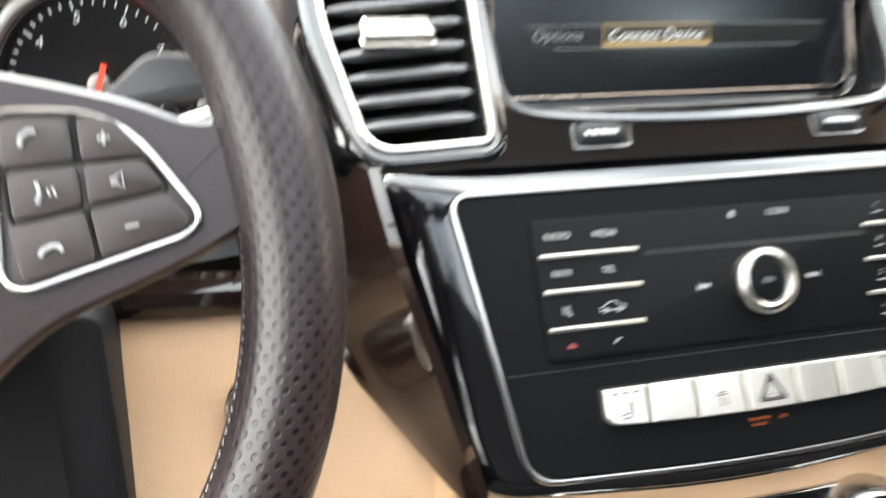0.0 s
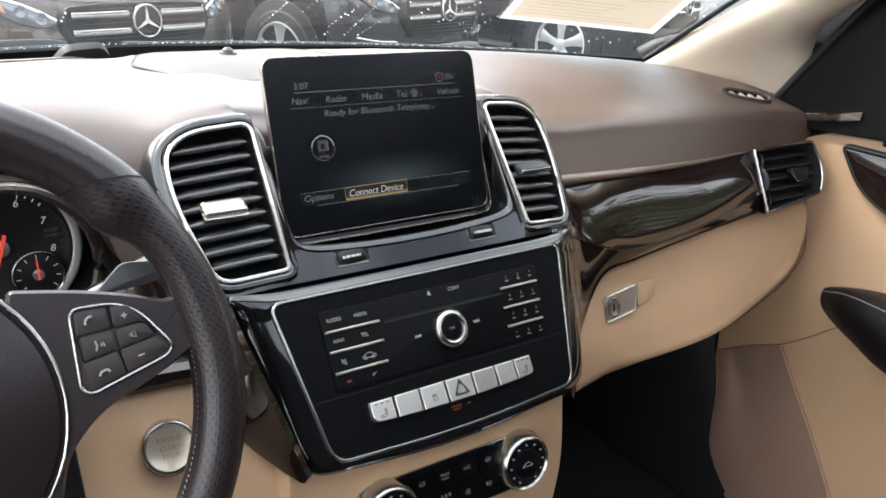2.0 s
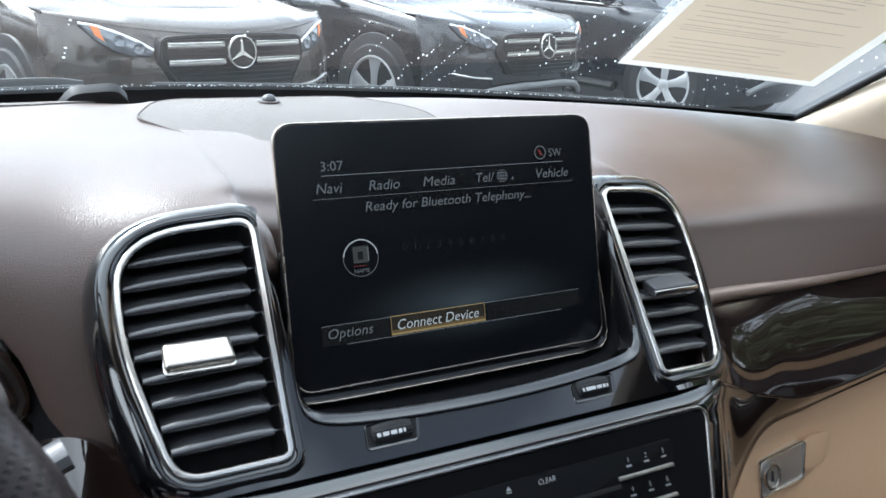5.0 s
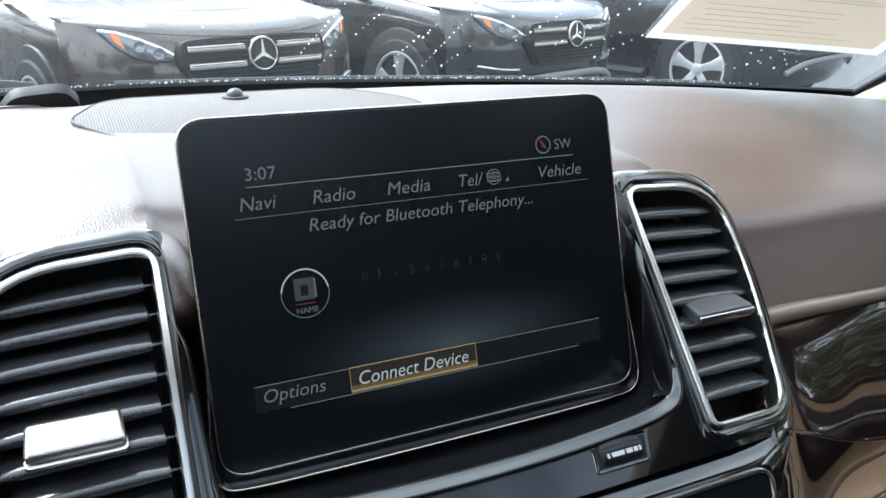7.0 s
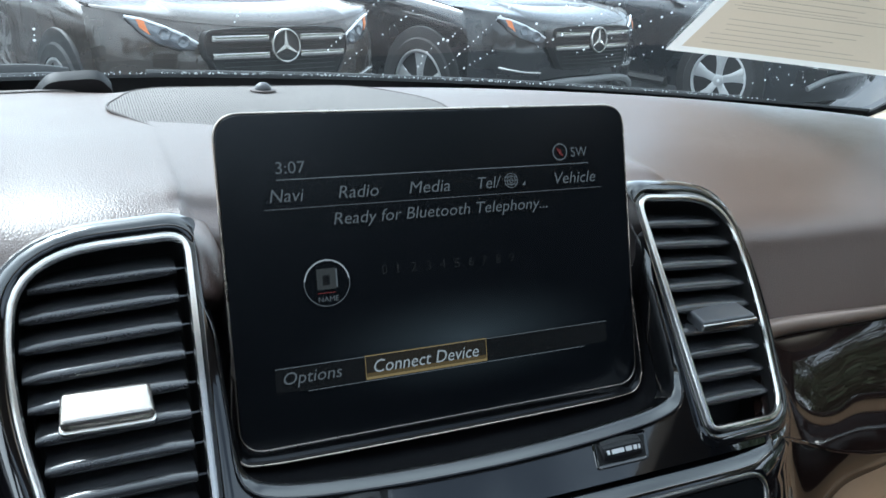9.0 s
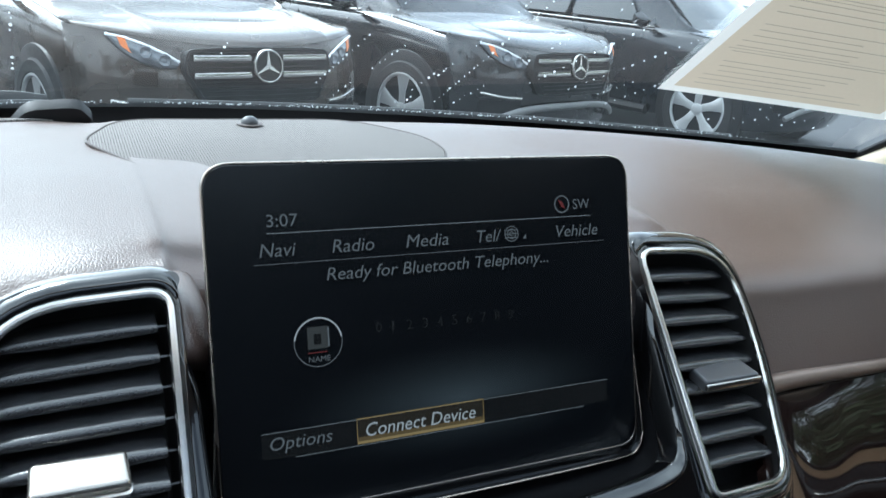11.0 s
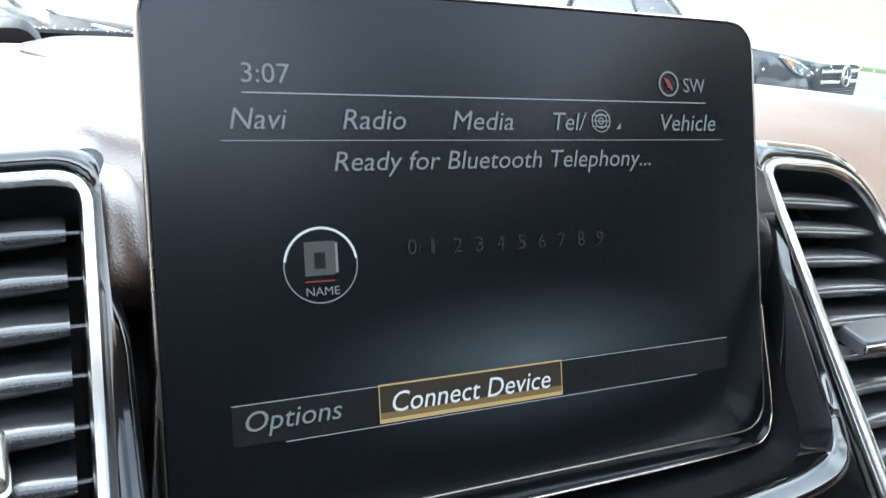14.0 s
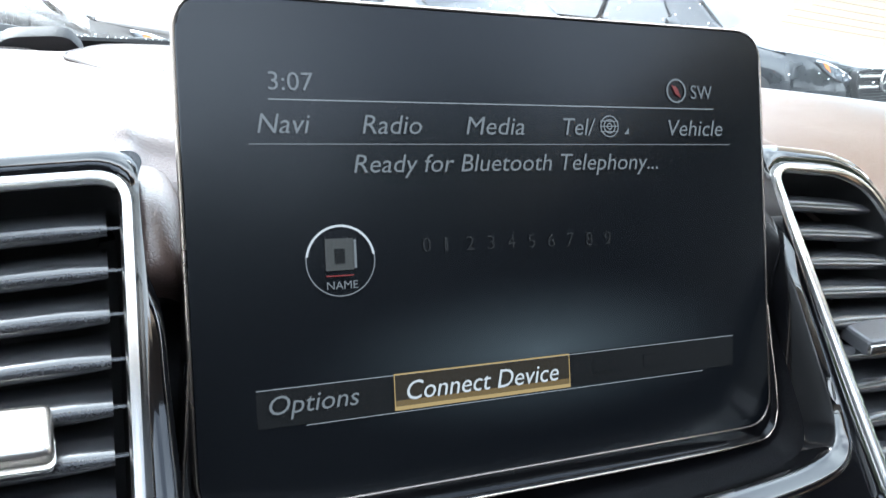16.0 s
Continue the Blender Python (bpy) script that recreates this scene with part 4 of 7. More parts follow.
def roller(xc, marks):
    r = empty_thing("roller_switch", tuple(FV @ Vector((xc, 0, 0))), "small ribbed black roller switch with pale marks in the bezel", "switch", "roller switches")
    hole = rpoly([(xc - 0.0150, -0.0062), (xc + 0.0140, -0.0062), (xc + 0.0165, 0.0066), (xc - 0.0140, 0.0066)], 0.002)
    part("pocket", sweep(hole, [(0.0008, 0.0002), (0.0004, 0.0006), (-0.0004, 0.0005), (-0.0014, -0.0002)], FV), M["piano"], r, "gloss edge of the pocket")
    # flat black plate, paints the shaded inside of the pocket
    part("well", slab(grow(hole, -0.0012), 0.0001, 0.0004, FV), M["void"], r)
    fr = FV @ Matrix.Translation((xc, 0.001, -0.0034)) @ Matrix.Diagonal((0.85, 1, 1, 1)) @ pose(0, 0, 0, 0, 90, 0)
    k = 40
    sec_ = [((0.0070 + (0.0003 if i % 2 else 0)) * math.cos(2 * math.pi * i / k), (0.0070 + (0.0003 if i % 2 else 0)) * math.sin(2 * math.pi * i / k)) for i in range(k)]
    part("barrel", sweep(sec_, [(-0.0022, -0.0140), (-0.0010, -0.0128), (-0.0003, -0.008), (0, 0.0), (-0.0003, 0.008), (-0.0010, 0.0128), (-0.0022, 0.0140)], fr), M["black"], r)
    x = xc - 0.0095
    for w in marks:
        part("mark", slab(rect(x, -0.0010, x + w, 0.0011, 0.0003), 0.0030, 0.0041 - 8.0 * (x + w / 2 - xc) ** 2, FV), M["mark"], r)
        x += w + 0.0010


roller(-0.0665, (0.0020, 0.0035, 0.0035, 0.0020, 0.0012))
roller(0.0665, (0.0013, 0.0068, 0.0035, 0.0021, 0.0012))

# ---- audio panel ----
stack = empty_thing("audio_panel", (0, -0.13, 0.85), "glossy black centre panel with chrome-framed matte controls", "control panel")
WING = rpoly([(-0.178, 0.0150), (-0.1745, 0.004), (-0.152, -0.118), (-0.137, -0.137), (0, -0.1485), (0.137, -0.137), (0.152, -0.118), (0.1745, 0.004), (0.178, 0.0150)], [0.002, 0.004, 0.02, 0.02, 0.1, 0.02, 0.02, 0.004, 0.002], 6)
PANEL = rpoly([(-0.1465, 0.0015), (-0.1225, -0.1285), (0, -0.1345), (0.1225, -0.1285), (0.1465, 0.0015)], [0.011, 0.013, 0.09, 0.013, 0.011], 8)


def polar(loop, cy, n=200):
    """The outline met by n rays from (0, cy)."""
    pts = []
    for q in range(n):
        c, s = math.cos(2 * math.pi * q / n), math.sin(2 * math.pi * q / n)
        best = 0.0
        for (x0, y0), (x1, y1) in zip(loop, loop[1:] + loop[:1]):
            dx, dy = x1 - x0, y1 - y0
            det = c * dy - s * dx
            if abs(det) < 1e-12:
                continue
            t_ = (x0 * dy - (y0 - cy) * dx) / det
            u_ = (x0 * s - (y0 - cy) * c) / det
            if -1e-6 <= u_ <= 1 + 1e-6:
                best = max(best, t_)
        pts.append((c * best, cy + s * best))
    return pts


def rolled(inner, outer, drops, fr):
    """A surface that rolls off from the inner outline to the outer one."""
    bm = bmesh.new()
    rows = []
    for s, h, top in drops:
        row = []
        for a, b in zip(inner, outer):
            w = min(1.0, max(0.0, (b[1] - 0.004) / 0.010))     # the upper side is a sloping ledge
            row.append(bm.verts.new(fr @ Vector((a[0] + (b[0] - a[0]) * s, a[1] + (b[1] - a[1]) * s, h + (top - h) * w))))
        rows.append(row)
    for a, b in zip(rows, rows[1:]):
        for q in range(len(a)):
            bm.faces.new((a[q], a[(q + 1) % len(a)], b[(q + 1) % len(a)], b[q]))
    return bm


WP = [tuple(p) for p in WING]
PP = [tuple(p) for p in PANEL]
part("surround", rolled(polar(PP, -0.066), polar(WP, -0.066), [(-0.04, -0.003, -0.003), (0.0, 0.0, 0.0006), (0.08, -0.0002, 0.0014), (0.15, -0.0004, 0.0012), (0.32, -0.0013, 0.0002), (0.5, -0.0028, -0.0012), (0.66, -0.0047, -0.0028), (0.80, -0.0070, -0.0044), (0.90, -0.0092, -0.0058), (0.96, -0.0112, -0.0068), (0.99, -0.0130, -0.008), (1.0, -0.016, -0.012), (1.0, -0.05, -0.05)], FP), M["piano"], stack, "piano-black surround with rolled edges", sharp=50)
part("chrome_frame", bead(PANEL, 0.0034, 0.0030, FP, -0.0005), M["chrome"], stack, "satin chrome frame")
fascia = part("fascia", slab(grow(PANEL, -0.002), -0.004, 0.0014, FP), M["matte"], stack, "matte black control face")
UNIT = rpoly([(-0.1105, -0.0125), (-0.1085, -0.0775), (0.104, -0.0775), (0.113, -0.0125)], 0.004)
part("radio_unit", slab(UNIT, 0.001, 0.0026, FP, 0.0008), M["matte"], fascia)
part("seam", slab(rect(-0.1335, -0.0812, 0.1335, -0.0805, 0.0002), 0.0012, 0.0018, FP), M["void"], fascia)
part("disc_slot", slab(rect(-0.055, -0.0330, 0.068, -0.0305, 0.0005), 0.0022, 0.0030, FP), M["void"], fascia, "black disc slot")
for x0, x1, y in ((-0.1078, -0.0590, -0.0295), (-0.1073, -0.0590, -0.0457), (-0.1069, -0.0596, -0.0627), (0.067, 0.109, -0.0277), (0.066, 0.1075, -0.0452), (0.065, 0.1055, -0.0622)):
    part("key_bar", slab(rect(x0, y - 0.0011, x1, y + 0.0011, 0.0003), 0.0022, 0.0044, FP, 0.0005), M["silver"], fascia, "thin silver bar")


def printed(s, x, y, h, fr, material, parent, deep, align="CENTER", shear=0.0, name="lettering"):
    return part(name, text_bm(s, h / 0.70, fr, x, y, align, shear, 0.95, deep), material, parent)


for s, x, y in (("RADIO", -0.098, -0.0218), ("MEDIA", -0.0744, -0.0222), ("NAVI", -0.0977, -0.0388), ("TEL", -0.0745, -0.0390), ("CLEAR", 0.0185, -0.0185)):
    printed(s, x, y, 0.0030, FP, M["white"], fascia, 0.0029)
for i, s in enumerate("123456789*0#"):
    printed(s, 0.0765 + 0.0135 * (i % 3) - 0.001 * (i // 3), -0.0195 - 0.0171 * (i // 3), 0.0030, FP, M["grey"], fascia, 0.0029)
    part("key_caption", slab(rect(0.0745 + 0.0135 * (i % 3) - 0.001 * (i // 3), -0.0222 - 0.0171 * (i // 3), 0.0785 + 0.0135 * (i % 3) - 0.001 * (i // 3), -0.0213 - 0.0171 * (i // 3), 0.0002), 0.0026, 0.00285, FP), M["grey"], fascia)


def polygon(pts, fr, h, material, parent, name="symbol"):
    b = bmesh.new()
    b.faces.new([b.verts.new(fr @ Vector((x, y, h))) for x, y in pts])
    return part(name, b, material, parent)


polygon([(-0.0088, -0.0172), (-0.0052, -0.0172), (-0.007, -0.0148)], FP, 0.0029, M["white"], fascia, "eject_symbol")
polygon([(-0.0088, -0.0184), (-0.0052, -0.0184), (-0.0052, -0.0178), (-0.0088, -0.0178)], FP, 0.0029, M["white"], fascia, "eject_symbol")
for xc, s in ((-0.0265, -1), (0.0335, 1)):
    for k in (-0.0016, 0.0012):
        polygon([(xc + k - 0.0013 * s, -0.0515), (xc + k - 0.0013 * s, -0.0485), (xc + k + 0.0013 * s, -0.05)], FP, 0.0029, M["white"], fascia, "skip_symbol")
    polygon([(xc + 0.0032 * s - 0.0003, -0.0515), (xc + 0.0032 * s + 0.0003, -0.0515), (xc + 0.0032 * s + 0.0003, -0.0485), (xc + 0.0032 * s - 0.0003, -0.0485)], FP, 0.0029, M["white"], fascia, "skip_symbol")
part("mute_symbol", tube([FP @ Vector((x, y, 0.0028)) for x, y in ((-0.0990, -0.0556), (-0.0978, -0.0556), (-0.0960, -0.0572), (-0.0960, -0.0522), (-0.0978, -0.0538), (-0.0990, -0.0538))], 0.00028, True, n=6), M["white"], fascia)
part("mute_symbol", tube([FP @ Vector((x, y, 0.0028)) for x, y in ((-0.0994, -0.0524), (-0.0950, -0.0570))], 0.00028, n=6), M["white"], fascia)
part("car_symbol", tube([FP @ Vector((x, y, 0.0028)) for x, y in ((-0.0808, -0.0562), (-0.0688, -0.0562), (-0.0684, -0.0546), (-0.0708, -0.0540), (-0.0734, -0.0524), (-0.0766, -0.0524), (-0.0786, -0.0542), (-0.0808, -0.0546))], 0.00028, True, n=6), M["white"], fascia)
for xw in (-0.0782, -0.0714):
    part("car_symbol", bead(circle(0.0010, 14, xw, -0.0562), 0.0005, 0.0004, FP, 0.0026), M["white"], fascia)
polygon([(-0.0990, -0.0715), (-0.0945, -0.0715), (-0.0950, -0.0698), (-0.0967, -0.0692), (-0.0985, -0.0698)], FP, 0.0029, M["red_dim"], fascia, "hang_up_symbol")
polygon([(-0.0765, -0.0715), (-0.0752, -0.0715), (-0.0735, -0.0698), (-0.0722, -0.0698), (-0.0722, -0.0690), (-0.0745, -0.0692)], FP, 0.0029, M["grey"], fascia, "call_symbol")

knob = part("volume_knob", sweep(circle(0.0158, 40, 0.0032, -0.0503), [(0, 0.002), (0, 0.0085), (-0.0006, 0.0104), (-0.0016, 0.0114), (-0.0034, 0.0118), (-0.0046, 0.0112), (-0.0054, 0.0095)], FP, cap=True), M["chrome"], stack, "knurled chrome volume knob")
part("cap", slab(circle(0.0106, 32, 0.0032, -0.0503), 0.008, 0.0098, FP, 0.001), M["matte"], knob, "black cap")
printed("ON", 0.0032, -0.0514, 0.0026, FP, M["grey"], knob, 0.0100)
for i in range(48):
    a = 2 * math.pi * i / 48
    fr = FP @ Matrix.Translation((0.0032, -0.0503, 0)) @ pose(0, 0, 0, 0, 0, math.degrees(a))
    part("knurl", box(0.0155, -0.0005, 0.003, 0.01605, 0.0005, 0.0105, 0.0002, fr=fr), M["chrome"], knob)

EDGES = [-0.0862, -0.0634, -0.0391, -0.0137, 0.0141, 0.0388, 0.0600, 0.0802]


def low(x):
    return -0.1076 - 0.0030 * (1 - (x / 0.0862) ** 2)


# black sheet under the keys, added to put shade into their gaps
part("key_tray", slab(rpoly([(-0.0868, low(-0.0868) - 0.0004), (-0.04, low(-0.04) - 0.0006), (0, low(0) - 0.0006), (0.04, low(0.04) - 0.0006), (0.0808, low(0.0808) - 0.0004), (0.0808, -0.0909), (-0.0868, -0.0909)], [0.006, 0.01, 0.01, 0.01, 0.006, 0.002, 0.002], 4), 0.0012, 0.0017, FP), M["void"], fascia, "black tray that paints the gaps between the keys dark")
for i, (a, c) in enumerate(zip(EDGES, EDGES[1:])):
    a, c = a + 0.0009, c - 0.0009
    cuts = [0.0008, 0.0008, 0.0008, 0.0008]
    FK = FP @ Matrix.Translation(((a + c) / 2, -0.1, 0.0056)) @ pose(0, 0, 0, (-5.4, -4.2, -5.8, -4.8, -4.0, -5.2, -6.2)[i], (0.8, -0.6, 0.3, 0.0, 0.9, -0.8, 0.5)[i], 0) @ Matrix.Translation((-(a + c) / 2, 0.1, -0.0056))    # each leans back a little
    if i == 0:
        cuts[0] = 0.006
    if i == 6:
        cuts[1] = 0.006
    key = part("switch_key", sweep(rpoly([(a, low(a)), (c, low(c)), (c, -0.0915), (a, -0.0915)], cuts, 4), [(0, 0.0008), (0, 0.0044), (-0.0003, 0.0052), (-0.0009, 0.0056)], FK), M["silver"], stack, "brushed silver switch key", sharp=12)
    m = (a + c) / 2
    if i in (0, 6):
        for k in (-0.0052, 0, 0.0052):
            polygon([(m + k - 0.0014, -0.0944), (m + k + 0.0014, -0.0944), (m + k + 0.0014, -0.0937), (m + k - 0.0014, -0.0937)], FK, 0.0058, M["ink"], key, "lamp_mark")
        part("seat_symbol", tube([FK @ Vector((m + x, y, 0.0057)) for x, y in ((0.0028, -0.0985), (0.0022, -0.1035), (0.0004, -0.1052), (-0.0030, -0.1052), (-0.0036, -0.1040), (-0.0018, -0.1034), (0.0006, -0.1030), (0.0014, -0.0985))], 0.0003, n=6), M["ink"], key)
    if i == 2:
        part("car_symbol", tube([FK @ Vector((m + x, y, 0.0057)) for x, y in ((-0.0026, -0.1010), (-0.0010, -0.0998), (0.0012, -0.0998), (0.0020, -0.1010), (-0.0026, -0.1012))], 0.0003, n=6), M["ink"], key)
        part("skid_symbol", tube([FK @ Vector((m + x, y, 0.0057)) for x, y in ((-0.0020, -0.1060), (-0.0008, -0.1048), (-0.0018, -0.1036), (-0.0008, -0.1022))], 0.0003, n=6), M["ink"], key)
        part("skid_symbol", tube([FK @ Vector((m + x + 0.003, y, 0.0057)) for x, y in ((-0.0020, -0.1060), (-0.0008, -0.1048), (-0.0018, -0.1036), (-0.0008, -0.1022))], 0.0003, n=6), M["ink"], key)
    if i == 3:
        tri_o = rpoly([(m - 0.0068, -0.1062), (m + 0.0068, -0.1062), (m, -0.0945)], 0.001, 3)
        part("hazard_triangle", bead(tri_o, 0.0018, 0.0005, FK, 0.0054), M["ink"], key, "dark warning triangle")
        part("hazard_triangle", bead(grow(tri_o, -0.0024), 0.0010, 0.0005, FK, 0.0054), M["ink"], key, "dark inner triangle")
printed("PASSENGER", -0.006, -0.1158, 0.0016, FP, M["amber"], fascia, 0.0017)
printed("AIR BAG", -0.006, -0.1184, 0.0016, FP, M["amber"], fascia, 0.0017)
printed("OFF", 0.007, -0.1165, 0.0018, FP, M["amber"], fascia, 0.0017)


# ---- instrument cluster ----
cluster = empty_thing("instrument_cluster", (-0.38, 0.1, 0.93), "black instrument cluster with two chrome-ringed dials under a hood", "gauge")
part("binnacle", skin([[(x, y, z) for x, y, z in ((-0.58, 0.03, 1.06), (-0.575, 0.13, 1.03), (-0.57, 0.135, 0.96), (-0.575, 0.04, 0.92))],
                       [(-0.38, 0.045, 1.10), (-0.38, 0.14, 1.06), (-0.38, 0.135, 0.96), (-0.38, 0.03, 0.90)],
                       [(-0.25, 0.075, 1.06), (-0.245, 0.13, 1.03), (-0.243, 0.12, 0.96), (-0.24, 0.03, 0.91)],
                       [(-0.222, 0.085, 1.03), (-0.22, 0.10, 1.01), (-0.22, 0.085, 0.96), (-0.22, 0.03, 0.91)]], 24, 20, 0.006), M["black"], cluster, "black binnacle lining")


def dial(xc, numerals, needle_deg, sub):
    fr = basis((xc, 0.108, 0.987), X_AXIS, (0, 0.2, 1))
    d = part("dial", sweep(circle(0.056, 48), [(0, -0.012), (0, 0.0), (-0.004, 0.001), (-0.006, -0.002), (-0.008, -0.003)], fr), M["gauge"], cluster, "black dial face")
    part("chrome_ring", bead(circle(0.0575, 48), 0.0075, 0.005, fr, -0.001), M["ring"], d, "chrome dial ring")
    for i, s in enumerate(numerals):
        a = radians(288 - 37 * i)
        part("numeral", text_bm(s, 0.0085, fr, 0.0385 * math.cos(a), 0.0385 * math.sin(a) - 0.003, "CENTER", 0.2, 1.0, -0.0020), M["lit_gauge"], d)
    for i in range(41):
        a = math.degrees(radians(288 - 7.4 * i))
        f2 = fr @ pose(0, 0, 0, 0, 0, a)
        L = 0.005 if i % 5 == 0 else 0.0028
        part("tick", box(0.0475 - L, -0.0004, -0.0028, 0.0475, 0.0004, -0.0022, fr=f2), M["red_dim"] if i > 33 and len(numerals) == 9 else M["lit_gauge"], d)
    f3 = fr @ pose(0, 0, 0, 0, 0, needle_deg)
    n = part("needle", slab([(-0.012, -0.0016), (0.036, -0.0005), (0.036, 0.0005), (-0.012, 0.0016)], 0.004, 0.0055, f3), M["needle"], d, "red pointer")
    part("hub", slab(circle(0.0066, 24), -0.002, 0.0038, fr, 0.0012), M["silver"], n)
    if len(numerals) == 9 and numerals[1] == "1":
        for q, w in enumerate(("x1000", "r/min")):
            part("caption", text_bm(w, 0.0042, fr, 0.0385, 0.0085 - 0.0042 * q, "CENTER", 0.2, 1.0, -0.0020), M["grey"], d)
    if sub:
        fs = fr @ Matrix.Translation((sub[0], sub[1], 0.001))
        e = part("small_dial", slab(circle(0.0195, 36), -0.003, 0.0, fs, 0.001), M["gauge"], d)
        part("chrome_ring", bead(circle(0.0197, 36), 0.0022, 0.003, fs, -0.0005), M["chrome"], e, "chrome dial ring")
        for i in range(9):
            part("tick", box(0.0135, -0.0003, 0.0001, 0.0170, 0.0003, 0.0005, fr=fs @ pose(0, 0, 0, 0, 0, -40 + 32.5 * i)), M["lit_gauge"], e)
        part("needle", slab([(-0.004, -0.001), (0.013, -0.0004), (0.013, 0.0004), (-0.004, 0.001)], 0.001, 0.002, fs @ pose(0, 0, 0, 0, 0, 90)), M["needle"], e, "red pointer")
        part("hub", slab(circle(0.0046, 20), 0, 0.0009, fs, 0.0004), M["silver"], e)
    return d


dial(-0.307, "012345678", 252, (0.024, -0.026))
dial(-0.455, ["0", "20", "40", "60", "80", "100", "120", "140", "160"], 270, (-0.024, -0.026))
part("cowl_ring", tube([(-0.307 + 0.0655 * math.cos(a), 0.060, 0.985 + 0.068 * math.sin(a)) for a in [math.pi * 2 * i / 48 for i in range(48)]], 0.0052, True), M["edge_metal"], cluster, "bronze ring round the dial's cowl")
part("display_lens", box(-0.39, 0.10, 0.94, -0.372, 0.106, 1.03, 0.003), M["gauge"], cluster)

# stalk between wheel and dash
stalk = empty_thing("column_stalk", (-0.245, -0.04, 1.0), "short dark stalk with a grey tip beside the column", "lever")
part("lever", tube(spline([(-0.30, -0.05, 0.99), (-0.265, -0.045, 1.004), (-0.235, -0.04, 1.012)], 8), [0.009] * 4 + [0.008] * 4, squash=0.6), M["piano"], stalk)
part("tip", tube([(-0.236, -0.04, 1.012), (-0.222, -0.037, 1.016)], 0.0095, squash=0.7), M["tab"], stalk, "grey tip")
paddle = thing("shift_paddle", slab(rpoly([(0.10, 0.048), (0.152, 0.052), (0.156, 0.062), (0.12, 0.066)], 0.005), -0.03, -0.026, FW, 0.0015), M["tab"], "slim dark shift paddle behind the wheel", "paddle")

# ---- steering wheel ----
wheel = empty_thing("steering_wheel", (-0.38, -0.163, 0.82), "dark brown leather steering wheel with perforated grips and button pads", "steering wheel")


def rim_shape(d):
    """How thick the rim is at d degrees, and how far it swells towards the hub: padded top, thumb rests, slim grips."""
    d = d if d <= 90 else 180 - d
    k = min(1.0, max(0.0, (d - 32) / 9))
    return 1.0 + 0.19 * k * k * (3 - 2 * k), (1.0 + 0.13 * math.exp(-((d - 38) / 6) ** 2) - 0.10 * math.exp(-((d - 24) / 8) ** 2)) ** 2


def rim_bm(a0, a1, n, fat=1.0, s0=0.0, s1=0.0):
    bm = bmesh.new()
    uvr = bm.loops.layers.uv.new("UVMap")
    k = 28
    rows, us = [], []
    for i in range(n + 1):
        us.append(radians(a0 + (a1 - a0) * i / n) * 0.16)
        rows.append([])
        for j in range(k):
            b = 2 * math.pi * j / k
            lean = (1 - math.cos(b)) / 2             # the seams run askew over the rim
            d = a0 + s0 * lean + (a1 + s1 * lean - a0 - s0 * lean) * i / n
            a = radians(d)
            thick, swell = rim_shape(d)
            cr, ch = 0.0152 * fat * thick * math.cos(b), 0.0180 * fat * thick * math.sin(b)
            if cr < 0:
                cr *= swell
            r = 0.1575 + cr
            rows[-1].append(bm.verts.new(FW @ Vector((r * math.cos(a), r * math.sin(a), ch))))
    for i in range(n):
        for j in range(k):
            f = bm.faces.new((rows[i][j], rows[i][(j + 1) % k], rows[i + 1][(j + 1) % k], rows[i + 1][j]))
            vals = ((us[i], j), (us[i], j + 1), (us[i + 1], j + 1), (us[i + 1], j))
            for lp, (u, w) in zip(f.loops, vals):
                lp[uvr].uv = (u, w / k * 0.11)
    bm.faces.new(rows[0])
    bm.faces.new(rows[-1][::-1])
    return bm


LEAN = {-42: -10, 39: 11, 141: -11, 222: 10, 318: -10}
for a0, a1, name, m_, lab in ((39, 141, "rim_top", "wheel", "smooth leather top of the rim"), (-42, 39, "grip", "perf", "perforated leather grip"),
                              (141, 222, "grip", "perf", "perforated leather grip"), (222, 318, "rim_foot", "wheel", "smooth leather foot of the rim")):
    part(name, rim_bm(a0, a1, 40, 1.0, LEAN[a0], LEAN[a1]), M[m_], wheel, lab)
for a in (39, 141, 222, 318):
    bm = rim_bm(a - 0.25, a + 0.25, 1, 1.012, LEAN[a], LEAN[a])
    part("seam", bm, M["void"], wheel, "stitched seam")
# stitching along the inner side
for i in range(60):
    a = radians(-40 + 78 * i / 59)
    thick, swell = rim_shape(-40 + 78 * i / 59)
    r = 0.1575 - 0.0143 * thick * swell
    p = FW @ Vector((r * math.cos(a), r * math.sin(a), 0.006))
    q = FW @ Vector((r * math.cos(a + 0.014), r * math.sin(a + 0.014), 0.004))
    part("stitch", tube([p, q], 0.0006, n=5), M["ink"], wheel)
hub_l = circle(0.0715, 48, 0, -0.002, 0.078)
part("airbag_cover", sweep(hub_l, [(0, -0.03), (0, 0.004), (-0.003, 0.010), (-0.02, 0.016), (-0.05, 0.019)], FW), M["wheel"], wheel, "domed airbag cover")
part("chrome_line", bead(grow(hub_l, 0.0015), 0.003, 0.003, FW, 0.0045), M["chrome"], wheel, "thin chrome line round the cover")
